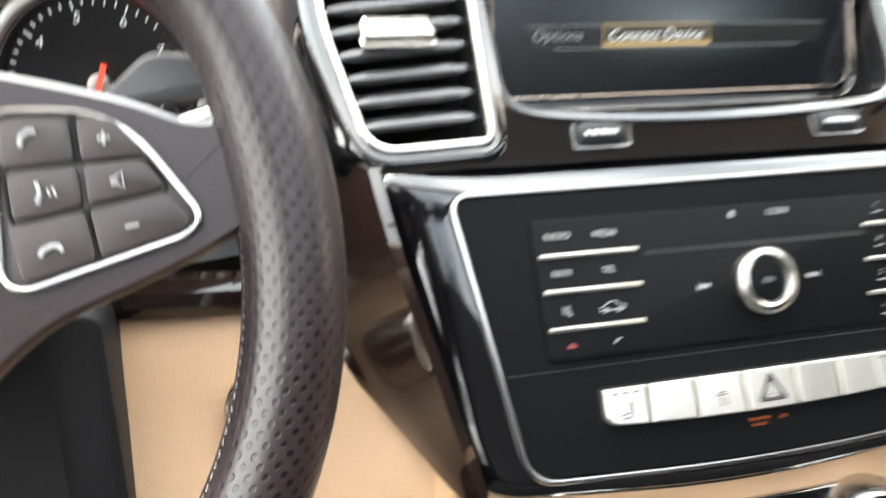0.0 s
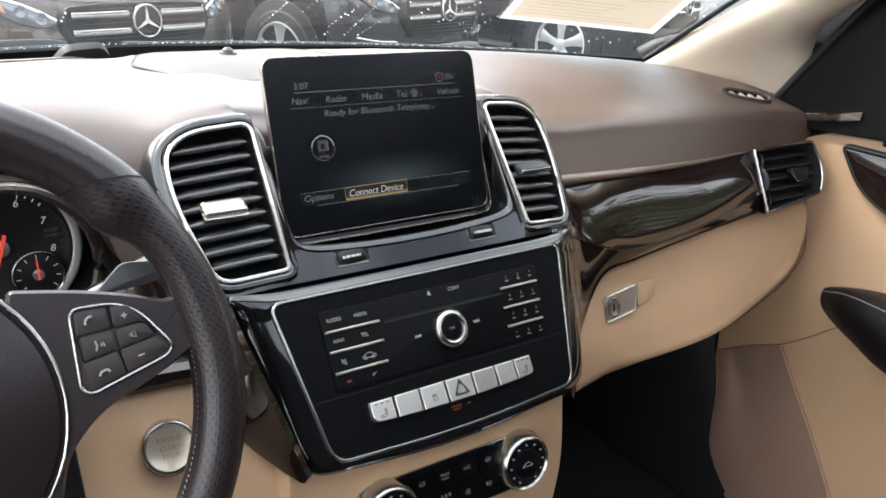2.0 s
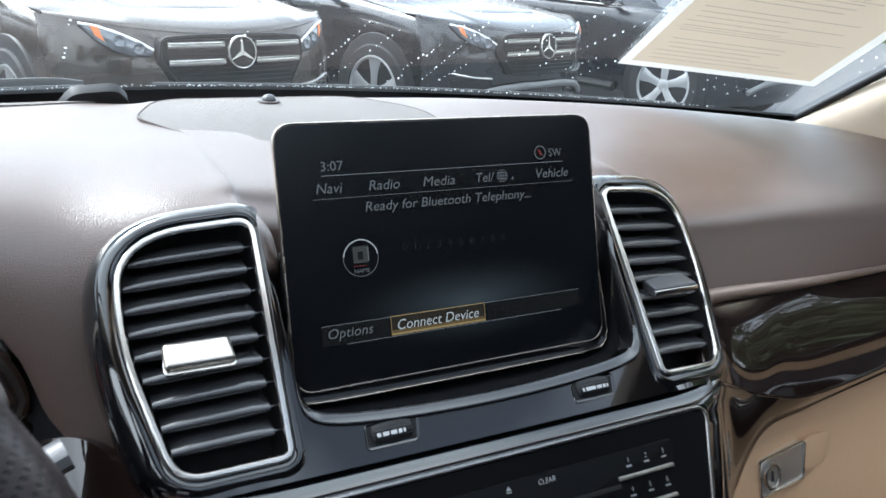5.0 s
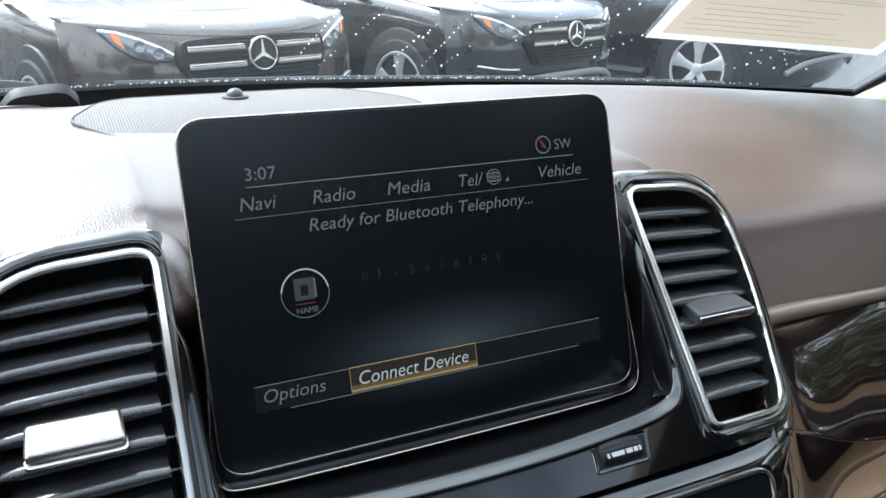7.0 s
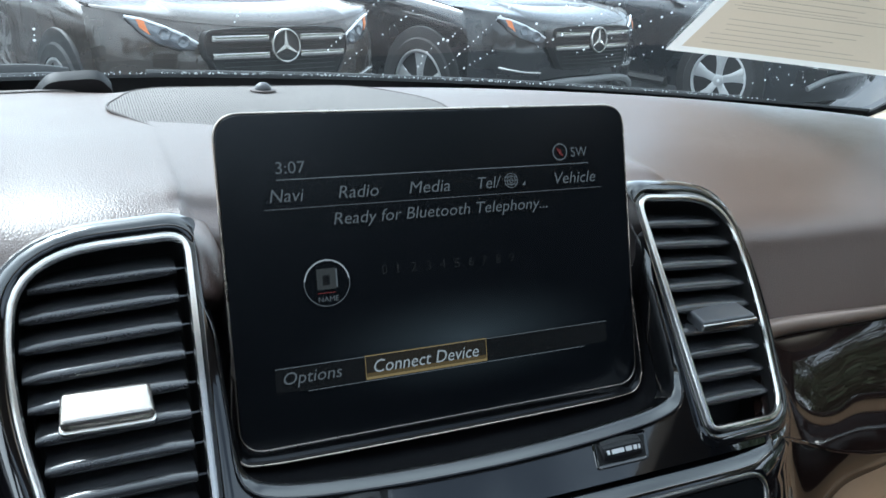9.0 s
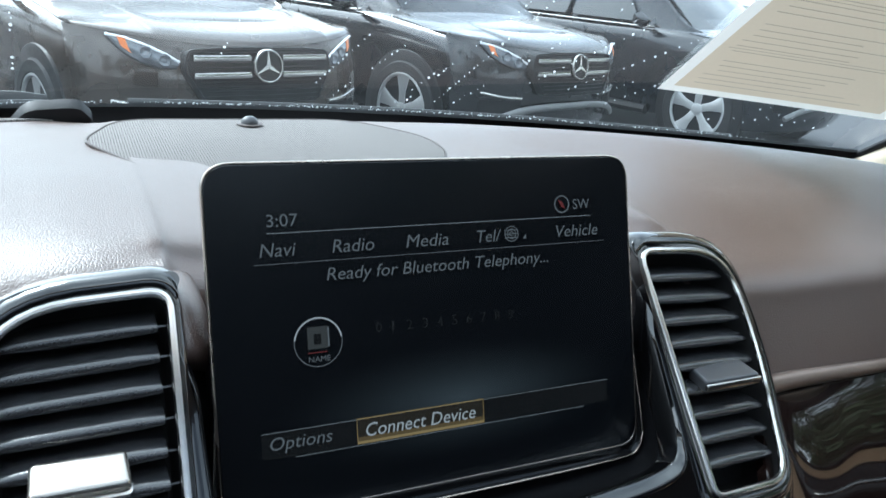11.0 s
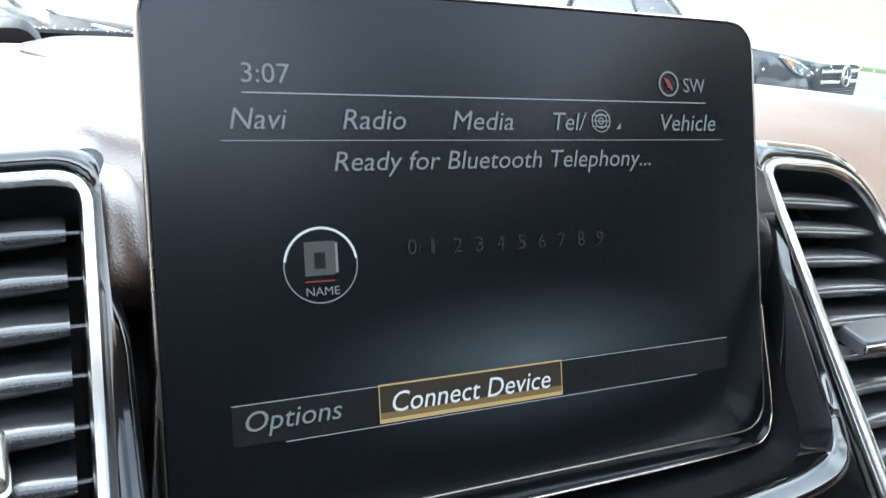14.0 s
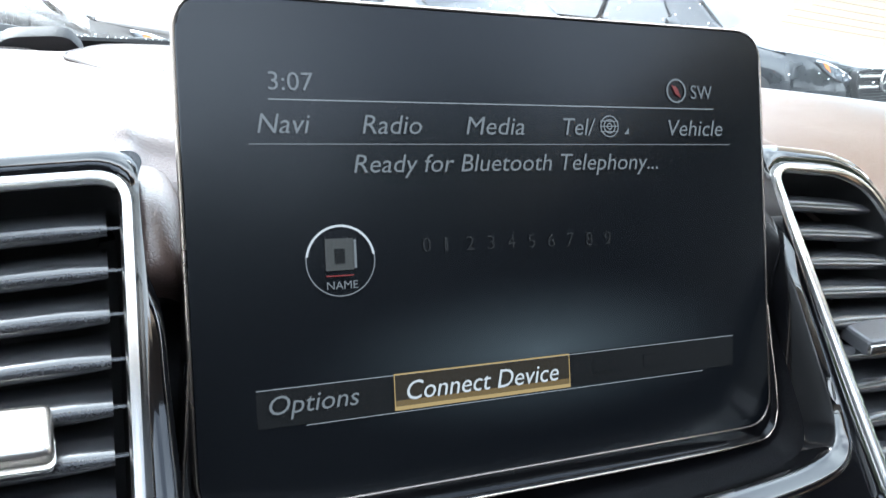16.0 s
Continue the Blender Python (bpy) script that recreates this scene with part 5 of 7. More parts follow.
SPOKE = rpoly([(0.055, 0.060), (0.0896, 0.0538), (0.1182, 0.0458), (0.1330, 0.0388), (0.1430, 0.0415), (0.1505, 0.0420), (0.1520, 0.0150), (0.1450, 0.0078), (0.1290, -0.0004), (0.1124, -0.0070), (0.0930, -0.0142), (0.0800, -0.0240), (0.0690, -0.0368), (0.0625, -0.058), (0.0555, -0.105), (0.040, -0.148), (0.006, -0.150), (0.020, -0.075), (0.040, -0.04)],
              [0.004, 0.015, 0.010, 0.007, 0.004, 0.002, 0.004, 0.004, 0.008, 0.008, 0.008, 0.008, 0.008, 0.01, 0.02, 0.01, 0.004, 0.01, 0.01], 6)
PAD = rpoly([(0.0825, 0.0435), (0.1135, 0.0425), (0.1335, 0.0125), (0.1295, 0.0075), (0.0865, -0.0045), (0.0815, -0.001)], [0.006, 0.016, 0.006, 0.004, 0.004, 0.004], 6)
PAD_KEYS = [
    [(0.0845, 0.0415), (0.1012, 0.0410), (0.1020, 0.0292), (0.0838, 0.0283)],
    [(0.1030, 0.0410), (0.1125, 0.0405), (0.1195, 0.0300), (0.1035, 0.0292)],
    [(0.0852, 0.0272), (0.1025, 0.0280), (0.1032, 0.0172), (0.0858, 0.0142)],
    [(0.1040, 0.0282), (0.1195, 0.0288), (0.1238, 0.0218), (0.1228, 0.0205), (0.1045, 0.0173)],
    [(0.0842, 0.0130), (0.1034, 0.0162), (0.1055, 0.0025), (0.0868, -0.0022)],
    [(0.1045, 0.0163), (0.1240, 0.0197), (0.1305, 0.0120), (0.1290, 0.0090), (0.1065, 0.0028)],
]


def wheel_side(s):
    f = (lambda l: l) if s > 0 else mirror
    part("spoke", sweep(f(SPOKE), [(-0.010, -0.014), (-0.003, -0.009), (0, -0.003), (0, 0.0008), (-0.0006, 0.0034), (-0.0020, 0.0055)], FW), M["spoke"], wheel, "brown-grey plastic spoke")
    pad = part("button_pad", slab(f(PAD), 0.0, 0.0058, FW, 0.001), M["key"], wheel)
    part("chrome_frame", bead(f(PAD), 0.0028, 0.0028, FW, 0.0045), M["chrome"], pad, "satin chrome frame")
    for i, kq in enumerate(PAD_KEYS):
        part("button", slab(f(rpoly(kq, 0.0022, 4)), 0.004, 0.0076 + (0.0006 if i in (2, 3) else 0), FW, 0.0008), M["key"], pad)
    h = 0.0081
    def sym(pts, r=0.00045, hh=h):
        part("symbol", tube([FW @ Vector((x * s, y, hh)) for x, y in pts], r, n=6), M["white"], pad)
    sym([(0.1098 - 0.0016, 0.0350), (0.1098 + 0.0016, 0.0350)])
    sym([(0.1098, 0.0334), (0.1098, 0.0366)])
    sym([(0.1150 - 0.0018, 0.0108), (0.1150 + 0.0018, 0.0112)])
    sym([(0.0892, 0.0338), (0.0897, 0.0362), (0.0915, 0.0377), (0.0932, 0.0376)], 0.0007)
    sym([(0.0917, 0.0046), (0.0925, 0.0062), (0.0945, 0.0072), (0.0965, 0.0070), (0.0972, 0.0058)], 0.0007)
    sym([(0.0925, 0.0242), (0.0931, 0.0212), (0.0922, 0.0185)], 0.0006, h + 0.0004)
    sym([(0.0950, 0.0222), (0.0955, 0.0205)], 0.0004, h + 0.0004)
    sym([(0.0963, 0.0226), (0.0970, 0.0203)], 0.0004, h + 0.0004)
    sym([(0.1105, 0.0238), (0.1118, 0.0240), (0.1136, 0.0257), (0.1140, 0.0215), (0.1120, 0.0228), (0.1107, 0.0226)], 0.0004, h + 0.0004)
    mid = f(rpoly([(0.0840, 0.0285), (0.1195, 0.0298), (0.1250, 0.0215), (0.1240, 0.0195), (0.1040, 0.0160), (0.0850, 0.0130)], 0.003, 4))
    part("key_groove", bead(mid, 0.0011, 0.0006, FW, 0.0056), M["void"], pad)
    for q in ([(0.1012, 0.0425), (0.1032, 0.0425), (0.1034, 0.0290), (0.1020, 0.0290)], [(0.1036, 0.0165), (0.1048, 0.0165), (0.1068, 0.0015), (0.1050, 0.0010)]):
        part("key_groove", slab(f(rpoly(q, 0.0004, 2)), 0.005, 0.0062, FW), M["void"], pad)


wheel_side(1)
wheel_side(-1)
surround = empty_thing("column_surround", (-0.38, -0.04, 0.75), "dark plastic surround where the column passes the lower dash", "column")
part("cheek", slab(rpoly([(-0.090, 0.10), (0.085, 0.10), (0.088, 0.0), (0.098, -0.085), (0.09, -0.10), (-0.10, -0.10)], [0.01, 0.01, 0.02, 0.02, 0.01, 0.01]), -0.05, 0.0, basis((-0.38, -0.092, 0.84), X_AXIS, (0, 0.25, 1)), 0.004), M["black"], surround, "dark grey moulded cheek")
# thin black sheet on the cheek, painting the recess's shade
part("recess", slab(rpoly([(-0.075, 0.085), (0.062, 0.085), (0.066, -0.05), (-0.075, -0.05)], 0.012), 0.0005, 0.0012, basis((-0.38, -0.092, 0.84), X_AXIS, (0, 0.25, 1))), M["void"], surround, "flat black sheet in place of the shaded recess")
part("lower_cover", slab(rpoly([(-0.08, -0.055), (0.070, -0.055), (0.074, -0.095), (-0.08, -0.095)], 0.01), 0.0, 0.004, basis((-0.38, -0.092, 0.84), X_AXIS, (0, 0.25, 1)), 0.002), M["spoke"], surround, "brown-grey lower cover")
thing("steering_column", tube(spline([(-0.38, -0.14, 0.99), (-0.38, -0.05, 0.955), (-0.38, 0.06, 0.92)], 6), 0.062, n=24, squash=0.8), M["black"], "black steering column shroud", "column")

# ---- driver's lower dash ----
knee = empty_thing("knee_panel", (-0.38, -0.05, 0.6), "tan leather lower dash panel under the steering wheel", "dash trim")
part("panel", skin([[(-0.75, 0.02, 0.95), (-0.75, 0.0, 0.88), (-0.74, -0.03, 0.78), (-0.72, 0.0, 0.62)],
                    [(-0.5, 0.0, 0.935), (-0.5, -0.045, 0.88), (-0.5, -0.09, 0.78), (-0.5, -0.02, 0.62)],
                    [(-0.3, -0.028, 0.918), (-0.29, -0.055, 0.88), (-0.28, -0.10, 0.78), (-0.28, -0.03, 0.62)],
                    [(-0.2, -0.030, 0.912), (-0.195, -0.06, 0.87), (-0.19, -0.10, 0.78), (-0.19, -0.04, 0.62)],
                    [(-0.13, -0.045, 0.905), (-0.14, -0.08, 0.865), (-0.145, -0.11, 0.78), (-0.15, -0.06, 0.62)]], 32, 20, 0.012), M["tan"], knee)
part("upper_lip", tube(spline([(-0.6, 0.0, 0.945), (-0.4, -0.02, 0.932), (-0.3, -0.028, 0.922), (-0.2, -0.028, 0.915), (-0.15, -0.035, 0.908)], 24), 0.011), M["wood"], knee, "dark lacquered lip")
FB = basis((-0.2300, -0.0655, 0.8765), (1, -0.12, 0), (0, 0.5, 1))
start = empty_thing("start_button", tuple(FB.translation), "round silver engine start button in a chrome ring", "button")
part("chrome_ring", sweep(circle(0.0208, 48), [(0, -0.01), (0, 0.003), (-0.0006, 0.0044), (-0.0016, 0.0046), (-0.0026, 0.0030), (-0.0028, 0.0)], FB), M["chrome"], start)
cap_ = part("button", sweep(circle(0.0176, 48), [(0, 0.0), (0, 0.0030), (-0.0008, 0.0040), (-0.0030, 0.0032), (-0.0065, 0.0024), (-0.0105, 0.0018), (-0.0145, 0.0015), (-0.0172, 0.0014)], FB), M["button"], start, "dished silver button")
for s, y in (("ENGINE", 0.005), ("START", -0.0018), ("STOP", -0.0075)):
    part("lettering", text_bm(s, 0.0052, FB, 0, y, "CENTER", 0, 1.0, 0.0030), M["stitch_brown"], cap_)

# ---- lacquered wood beside the centre panel ----
thing("side_trim", skin([[(-0.180, -0.046, 0.984), (-0.172, -0.078, 0.945), (-0.160, -0.102, 0.905), (-0.146, -0.128, 0.858)],
                         [(-0.195, -0.010, 0.982), (-0.188, -0.045, 0.940), (-0.172, -0.080, 0.895), (-0.150, -0.122, 0.852)],
                         [(-0.215, 0.030, 0.980), (-0.212, -0.005, 0.940), (-0.200, -0.035, 0.908), (-0.165, -0.090, 0.858)],
                         [(-0.24, 0.045, 0.975), (-0.235, 0.010, 0.940), (-0.225, -0.015, 0.915), (-0.175, -0.070, 0.865)]], 16, 20, 0.006), M["wood"],
      "dark lacquered wood cheek beside the centre panel", "dash trim")

# ---- centre column under the panel ----
column = empty_thing("centre_column", (0, -0.1, 0.4), "tan leather centre column with the climate controls", "console")
COL = rpoly([(-0.155, 0.012), (-0.158, -0.03), (-0.150, -0.13), (-0.13, -0.45), (0.10, -0.45), (0.106, -0.132), (0.126, -0.078), (0.129, 0.012)], [0.003, 0.02, 0.02, 0.01, 0.01, 0.03, 0.03, 0.003], 6)
part("face", sweep(COL, [(0, -0.2), (0, -0.008), (-0.002, -0.002), (-0.007, 0.0)], FC), M["tan"], column)
CLI = rpoly([(-0.104, -0.030), (-0.100, -0.083), (0.088, -0.083), (0.092, -0.030)], 0.020, 8)
cli = part("climate_panel", slab(CLI, -0.004, 0.0014, FC, 0.001), M["matte"], column, "matte black climate panel")
part("chrome_frame", bead(CLI, 0.002, 0.0018, FC), M["chrome"], cli)
for xc in (-0.0765, 0.0665):
    k_ = part("climate_knob", sweep(circle(0.0265, 44, xc, -0.0545), [(0.0015, -0.002), (0.001, 0.004), (0, 0.012), (-0.001, 0.0155), (-0.0022, 0.0165), (-0.0036, 0.015)], FC), M["chrome"], column, "chrome-ringed climate knob")
    part("cap", slab(circle(0.0226, 36, xc, -0.0545), 0.012, 0.0158, FC, 0.001), M["piano"], k_, "black knob cap")
    for i in range(60):
        fk = FC @ Matrix.Translation((xc, -0.0545, 0)) @ pose(0, 0, 0, 0, 0, 360 / 60 * i)
        part("knurl", box(0.0262, -0.0007, 0.002, 0.0268, 0.0007, 0.013, 0.0002, fr=fk), M["chrome"], k_)
    for i in range(11):
        a = radians(-60 + 30 * i)
        part("mark", slab(rect(xc + 0.0185 * math.cos(a) - 0.0011, -0.0545 + 0.0185 * math.sin(a) - 0.0007, xc + 0.0185 * math.cos(a) + 0.0011, -0.0545 + 0.0185 * math.sin(a) + 0.0007, 0.0002), 0.0155, 0.0161, FC), M["grey"], k_)
    part("dial_centre", sweep(circle(0.0145, 32, xc, -0.0545), [(0, 0.0150), (-0.0003, 0.0163), (-0.0010, 0.0167)], FC), M["matte"], k_, "matte black centre")
    part("symbol", tube([FC @ Vector((xc + x, -0.0545 + y, 0.0170)) for x, y in ((-0.006, -0.002), (-0.003, 0.001), (0.001, 0.002), (0.005, -0.001), (0.0055, -0.002), (-0.006, -0.002))], 0.0004, n=5), M["grey"], k_)
for i in range(4):
    x = -0.050 + 0.0235 * i
    for j, y in enumerate((-0.0545, -0.078)):
        kk = part("climate_key", slab(rect(x, y, x + 0.0225, y + 0.0205, 0.0008), 0.001, 0.0030, FC, 0.0006), M["matte"], cli)
        cx, cy = x + 0.0112, y + 0.0105
        if (i, j) == (1, 0):
            part("lettering", text_bm("MAX", 0.0044, FC, cx, cy, "CENTER", 0, 1, 0.0032), M["grey"], kk)
            part("caption", slab(rect(cx - 0.0036, cy - 0.0030, cx + 0.0036, cy - 0.0018, 0.0002), 0.0028, 0.0032, FC), M["grey_dim"], kk)
        elif (i, j) == (2, 0):
            part("lettering", text_bm("A/C", 0.0048, FC, cx, cy - 0.001, "CENTER", 0, 1, 0.0032), M["grey"], kk)
        elif (i, j) == (1, 1):
            for q in (-0.004, 0.0, 0.004):
                part("mark", slab(rect(cx + q - 0.0011, cy + 0.003, cx + q + 0.0011, cy + 0.0062, 0.0003), 0.0028, 0.0032, FC), M["grey_dim"], kk)
        elif (i, j) == (2, 1):                     # a fan
            for q in range(4):
                part("symbol", bead(circle(0.0012, 12, cx + 0.0016 * math.cos(radians(90 * q + 45)), cy + 0.0016 * math.sin(radians(90 * q + 45))), 0.0004, 0.0004, FC, 0.0028), M["grey"], kk)
        elif j == 0 or i == 3:                     # a pane with warm air rising
            part("symbol", tube([FC @ Vector((cx + u_, cy + w_, 0.0031)) for u_, w_ in ((-0.0032, -0.0004), (-0.0024, 0.0020), (0.0024, 0.0020), (0.0032, -0.0004), (-0.0032, -0.0004))], 0.0003, n=5), M["grey"], kk)
            for u_ in (-0.0012, 0.0012):
                part("symbol", tube([FC @ Vector((cx + u_ + w_, cy + v_, 0.0031)) for w_, v_ in ((0, -0.0026), (0.0005, -0.0014), (-0.0004, -0.0004), (0, 0.0008))], 0.00025, n=5), M["grey"], kk)

# ---- passenger's side ----
wood = empty_thing("wood_trim", (0.4, 0.0, 0.95), "dark lacquered wood trim sweeping across the passenger's dash", "dash trim")
# top edge, raised ridge and foot, from the centre panel to the far vent
VENEER = [((0.162, -0.038, 0.990), (0.157, -0.056, 0.976), (0.136, -0.106, 0.868)),
          ((0.190, -0.006, 1.000), (0.183, -0.036, 0.970), (0.160, -0.098, 0.815)),
          ((0.225, 0.022, 1.001), (0.214, -0.0265, 0.955), (0.198, -0.054, 0.832)),
          ((0.285, 0.026, 0.998), (0.257, -0.0245, 0.9375), (0.2486, -0.026, 0.899)),
          ((0.34, 0.028, 0.995), (0.3165, -0.0215, 0.9262), (0.317, -0.0145, 0.9082)),
          ((0.46, 0.037, 0.992), (0.4400, -0.0110, 0.9325), (0.441, -0.0055, 0.9166)),
          ((0.5670, 0.0375, 0.9965), (0.5685, 0.0050, 0.9522), (0.5700, 0.0010, 0.9245))]


def bulge(a, b, h, ks):
    """From a to b in an even curve that swells by h of its length."""
    a, b = Vector(a), Vector(b)
    d = b - a
    n = Vector((1, 0, 0)).cross(d).normalized()
    n = n if n.y < 0 else -n
    return [a + d * k + n * (h * d.length * 4 * k * (1 - k)) for k in ks]


def veneer_row(top, mid, foot):
    return bulge(top, mid, 0.055, (0.0, 0.15, 0.3, 0.5, 0.7, 0.85, 1.0))


part("veneer", skin([veneer_row(*q) for q in VENEER], 60, 30, 0.006), M["wood"], wood)
part("lower_veneer", skin([bulge(m_, f_, 0.03, (0.0, 0.25, 0.5, 0.75, 1.0)) + [Vector(f_) + Vector((0, 0.022, -0.002))] for _, m_, f_ in VENEER], 60, 16, 0.005), M["wood"], wood, "undercut foot of the veneer")


def on_veneer(f, k):
    """A point of the trim: f counts its rows, k runs from top (0) over the ridge (1) to the foot (2)."""
    i = min(int(f), len(VENEER) - 2)
    q = []
    for e in (0, 1):
        t_, m_, f_ = VENEER[i + e]
        q.append(bulge(t_, m_, 0.055, (k,))[0] if k <= 1 else bulge(m_, f_, 0.03, (k - 1,))[0])
    return q[0].lerp(q[1], f - i) + Vector((0, -0.0008, 0.0))


ridge = spline([on_veneer(f, 1.0) for f in range(7)], 60)
part("lower_ridge", tube(ridge, [0.0006] + [0.0012] * 58 + [0.0006], n=8), M["wood"], wood, "raised ridge along the veneer")
part("bronze_strip", tube(spline([(0.19, 0.010, 1.004), (0.225, 0.022, 1.0045), (0.34, 0.028, 0.999), (0.46, 0.037, 0.9945), (0.56, 0.040, 0.996)], 30), [0.0075 - 0.0063 * (i / 29) for i in range(30)], n=12), M["bronze"], wood, "tapering satin bronze strip")

glove = empty_thing("glovebox", (0.42, -0.02, 0.78), "tan leather glovebox lid with a silver latch", "glovebox")
part("lid", skin([[(0.2577, -0.008, 0.889), (0.2265, -0.028, 0.8745), (0.2115, -0.041, 0.8522), (0.2010, -0.051, 0.8252), (0.2010, -0.050, 0.780), (0.206, 0.03, 0.768)],
                  [(0.272, -0.004, 0.894), (0.250, -0.022, 0.875), (0.240, -0.034, 0.850), (0.236, -0.044, 0.820), (0.238, -0.040, 0.778), (0.242, 0.03, 0.770)],
                  [(0.32, 0.002, 0.918), (0.32, -0.018, 0.86), (0.32, -0.036, 0.81), (0.32, -0.034, 0.780), (0.32, 0.04, 0.772)],
                  [(0.45, 0.006, 0.918), (0.45, -0.012, 0.86), (0.45, -0.032, 0.81), (0.455, -0.035, 0.783), (0.46, 0.04, 0.775)],
                  [(0.56, 0.010, 0.920), (0.56, -0.004, 0.87), (0.56, -0.020, 0.828), (0.56, -0.022, 0.801), (0.56, 0.05, 0.794)],
                  [(0.64, 0.012, 0.919), (0.64, -0.002, 0.89), (0.64, -0.012, 0.856), (0.637, -0.014, 0.834), (0.635, 0.06, 0.831)],
                  [(0.685, 0.02, 0.926), (0.682, 0.006, 0.910), (0.680, 0.0, 0.892), (0.677, 0.002, 0.872), (0.675, 0.06, 0.869)]], 48, 24, 0.01), M["tan"], glove)
FG = basis((0.267, -0.0285, 0.845), (1, 0.02, -0.02), (0, 0.33, 1))
latch = part("latch", slab(rpoly([(-0.0026, 0.0007), (0.0475, 0.0064), (0.0511, 0.0359), (-0.0028, 0.0294)], 0.0025), -0.004, 0.003, FG, 0.0015), M["latch"], glove, "brushed silver latch with a key hole", sharp=15)
part("latch_rim", bead(rpoly([(-0.0026, 0.0007), (0.0475, 0.0064), (0.0511, 0.0359), (-0.0028, 0.0294)], 0.0025), 0.002, 0.0022, FG, 0.0025), M["chrome"], latch)
part("lock_ring", bead(circle(0.0080, 24, 0.0095, 0.0160, 0.0100), 0.003, 0.0025, FG, 0.004), M["chrome"], latch)
part("key_hole", slab(rect(0.0082, 0.0115, 0.0108, 0.0205, 0.001), 0.005, 0.0056, FG), M["void"], latch)
part("finger_dip", slab(rpoly([(0.051, 0.008), (0.080, 0.013), (0.088, 0.038), (0.054, 0.037)], 0.010), -0.002, 0.0012, FG, 0.0008), M["tan"], glove)

FT = basis((0.5745, 0.0265, 1.0038), (1, 0.0, -0.02), (0, 0.45, 0.90))
FVT = rpoly([(-0.0145, -0.002), (0.1178, 0.0008), (0.1310, -0.042), (0.1140, -0.0718), (-0.0110, -0.0852)], [0.002, 0.007, 0.03, 0.009, 0.002], 6)
side = empty_thing("air_vent", tuple(FT @ Vector((0.07, -0.08, 0))), "chrome-framed black air vent at the door end of the dash", "air vent")
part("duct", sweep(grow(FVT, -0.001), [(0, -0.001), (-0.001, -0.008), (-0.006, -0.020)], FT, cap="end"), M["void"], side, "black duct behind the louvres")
part("chrome_frame", bead(FVT, 0.0036, 0.0032, FT, -0.001), M["chrome"], side, "satin chrome frame")
part("housing", sweep(FVT, [(0.0, -0.011), (0.001, -0.006), (0.001, -0.002), (0.0005, -0.0015)], FT, cap=False), M["piano"], side)
fi = grow(FVT, -0.003)
for i in range(5):
    y = -0.0715 + 0.0138 * i
    a, c = span(fi, y)
    part("slat", slat_bm(0.0105, c - 0.004, y, FT, None, deep=0.014, thick=0.0036, h=-0.005), M["black"], side)
part("wheel_slot", slab(rpoly([(-0.0125, -0.006), (0.0080, -0.0055), (0.0080, -0.0760), (-0.0095, -0.0785)], 0.003), -0.014, -0.0040, FT, 0.0015), M["piano"], side, "gloss cheek with the slot of the wheel")
part("shutter_wheel", sweep(circle(0.021, 36), [(-0.0010, -0.0030), (0, -0.0022), (0, 0.0022), (-0.0010, 0.0030)], FT @ Matrix.Translation((0.0020, -0.041, -0.0195)) @ pose(0, 0, 0, 0, 90, 0), cap=True), M["tab"], side, "ribbed thumb wheel")
t = part("tab", slab(rpoly([(0.0530, -0.037), (0.0630, -0.0500), (0.0890, -0.0490), (0.0950, -0.034), (0.058, -0.032)], 0.002), -0.006, 0.0022, FT, 0.0014), M["black"], side)
part("tab_lip", tube([FT @ Vector(p) for p in ((0.0525, -0.0375, 0.0015), (0.0625, -0.0508, 0.0022), (0.089, -0.0498, 0.0020))], 0.0010, n=6), M["chrome"], t)

defrost = empty_thing("defroster_vent", (0.664, 0.13, 1.04), "small oval side-window defroster vent with pale slats", "air vent")
FD = basis((0.648, 0.116, 1.0515), (1, -0.30, -0.14), (0.25, 1, 0.32))
DO = rpoly([(-0.044, 0.0), (-0.025, 0.014), (0.034, 0.012), (0.046, -0.003), (0.026, -0.013), (-0.028, -0.011)], 0.011, 5)
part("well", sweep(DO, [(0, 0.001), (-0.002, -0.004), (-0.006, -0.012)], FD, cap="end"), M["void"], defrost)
part("rim", bead(DO, 0.004, 0.003, FD), M["dash_low"], defrost)
part("pod", sweep(DO, [(0.016, -0.022), (0.008, -0.010), (0.003, -0.001), (0.001, 0.0)], FD, cap=False), M["dash"], defrost, "leather-grained surround")
for i in range(4):
    x = -0.026 + 0.0165 * i
    part("slat", slab(rpoly([(x + 0.003, -0.010), (x + 0.010, -0.010), (x + 0.008, 0.006), (x + 0.004, 0.010), (x, 0.004)], 0.003), -0.008, 0.0002, FD, 0.0015), M["defrost_slat"], defrost)

# ---- passenger's door ----
door = empty_thing("door_1", (0.74, -0.3, 0.4), "tan leather front door lining with a wood inlay and dark armrest", "door", kind="structure")


def door_x(y, z):
    return 0.742 - 0.028 * math.exp(-((z - 0.76) / 0.12) ** 2) - 0.10 * max(0.0, 0.75 - z)


def on_door(y, z, out=0.0):
    return (door_x(y, z) - out, y, z)


YS = [0.125, 0.08, 0.03, -0.05, -0.2, -0.35, -0.5]
def belt(y):
    """Height of the lining's upper edge: it climbs away from the dash."""
    return 0.985 + 0.052 * min(1.0, max(0.0, (0.085 - y) / 0.15)) ** 0.8


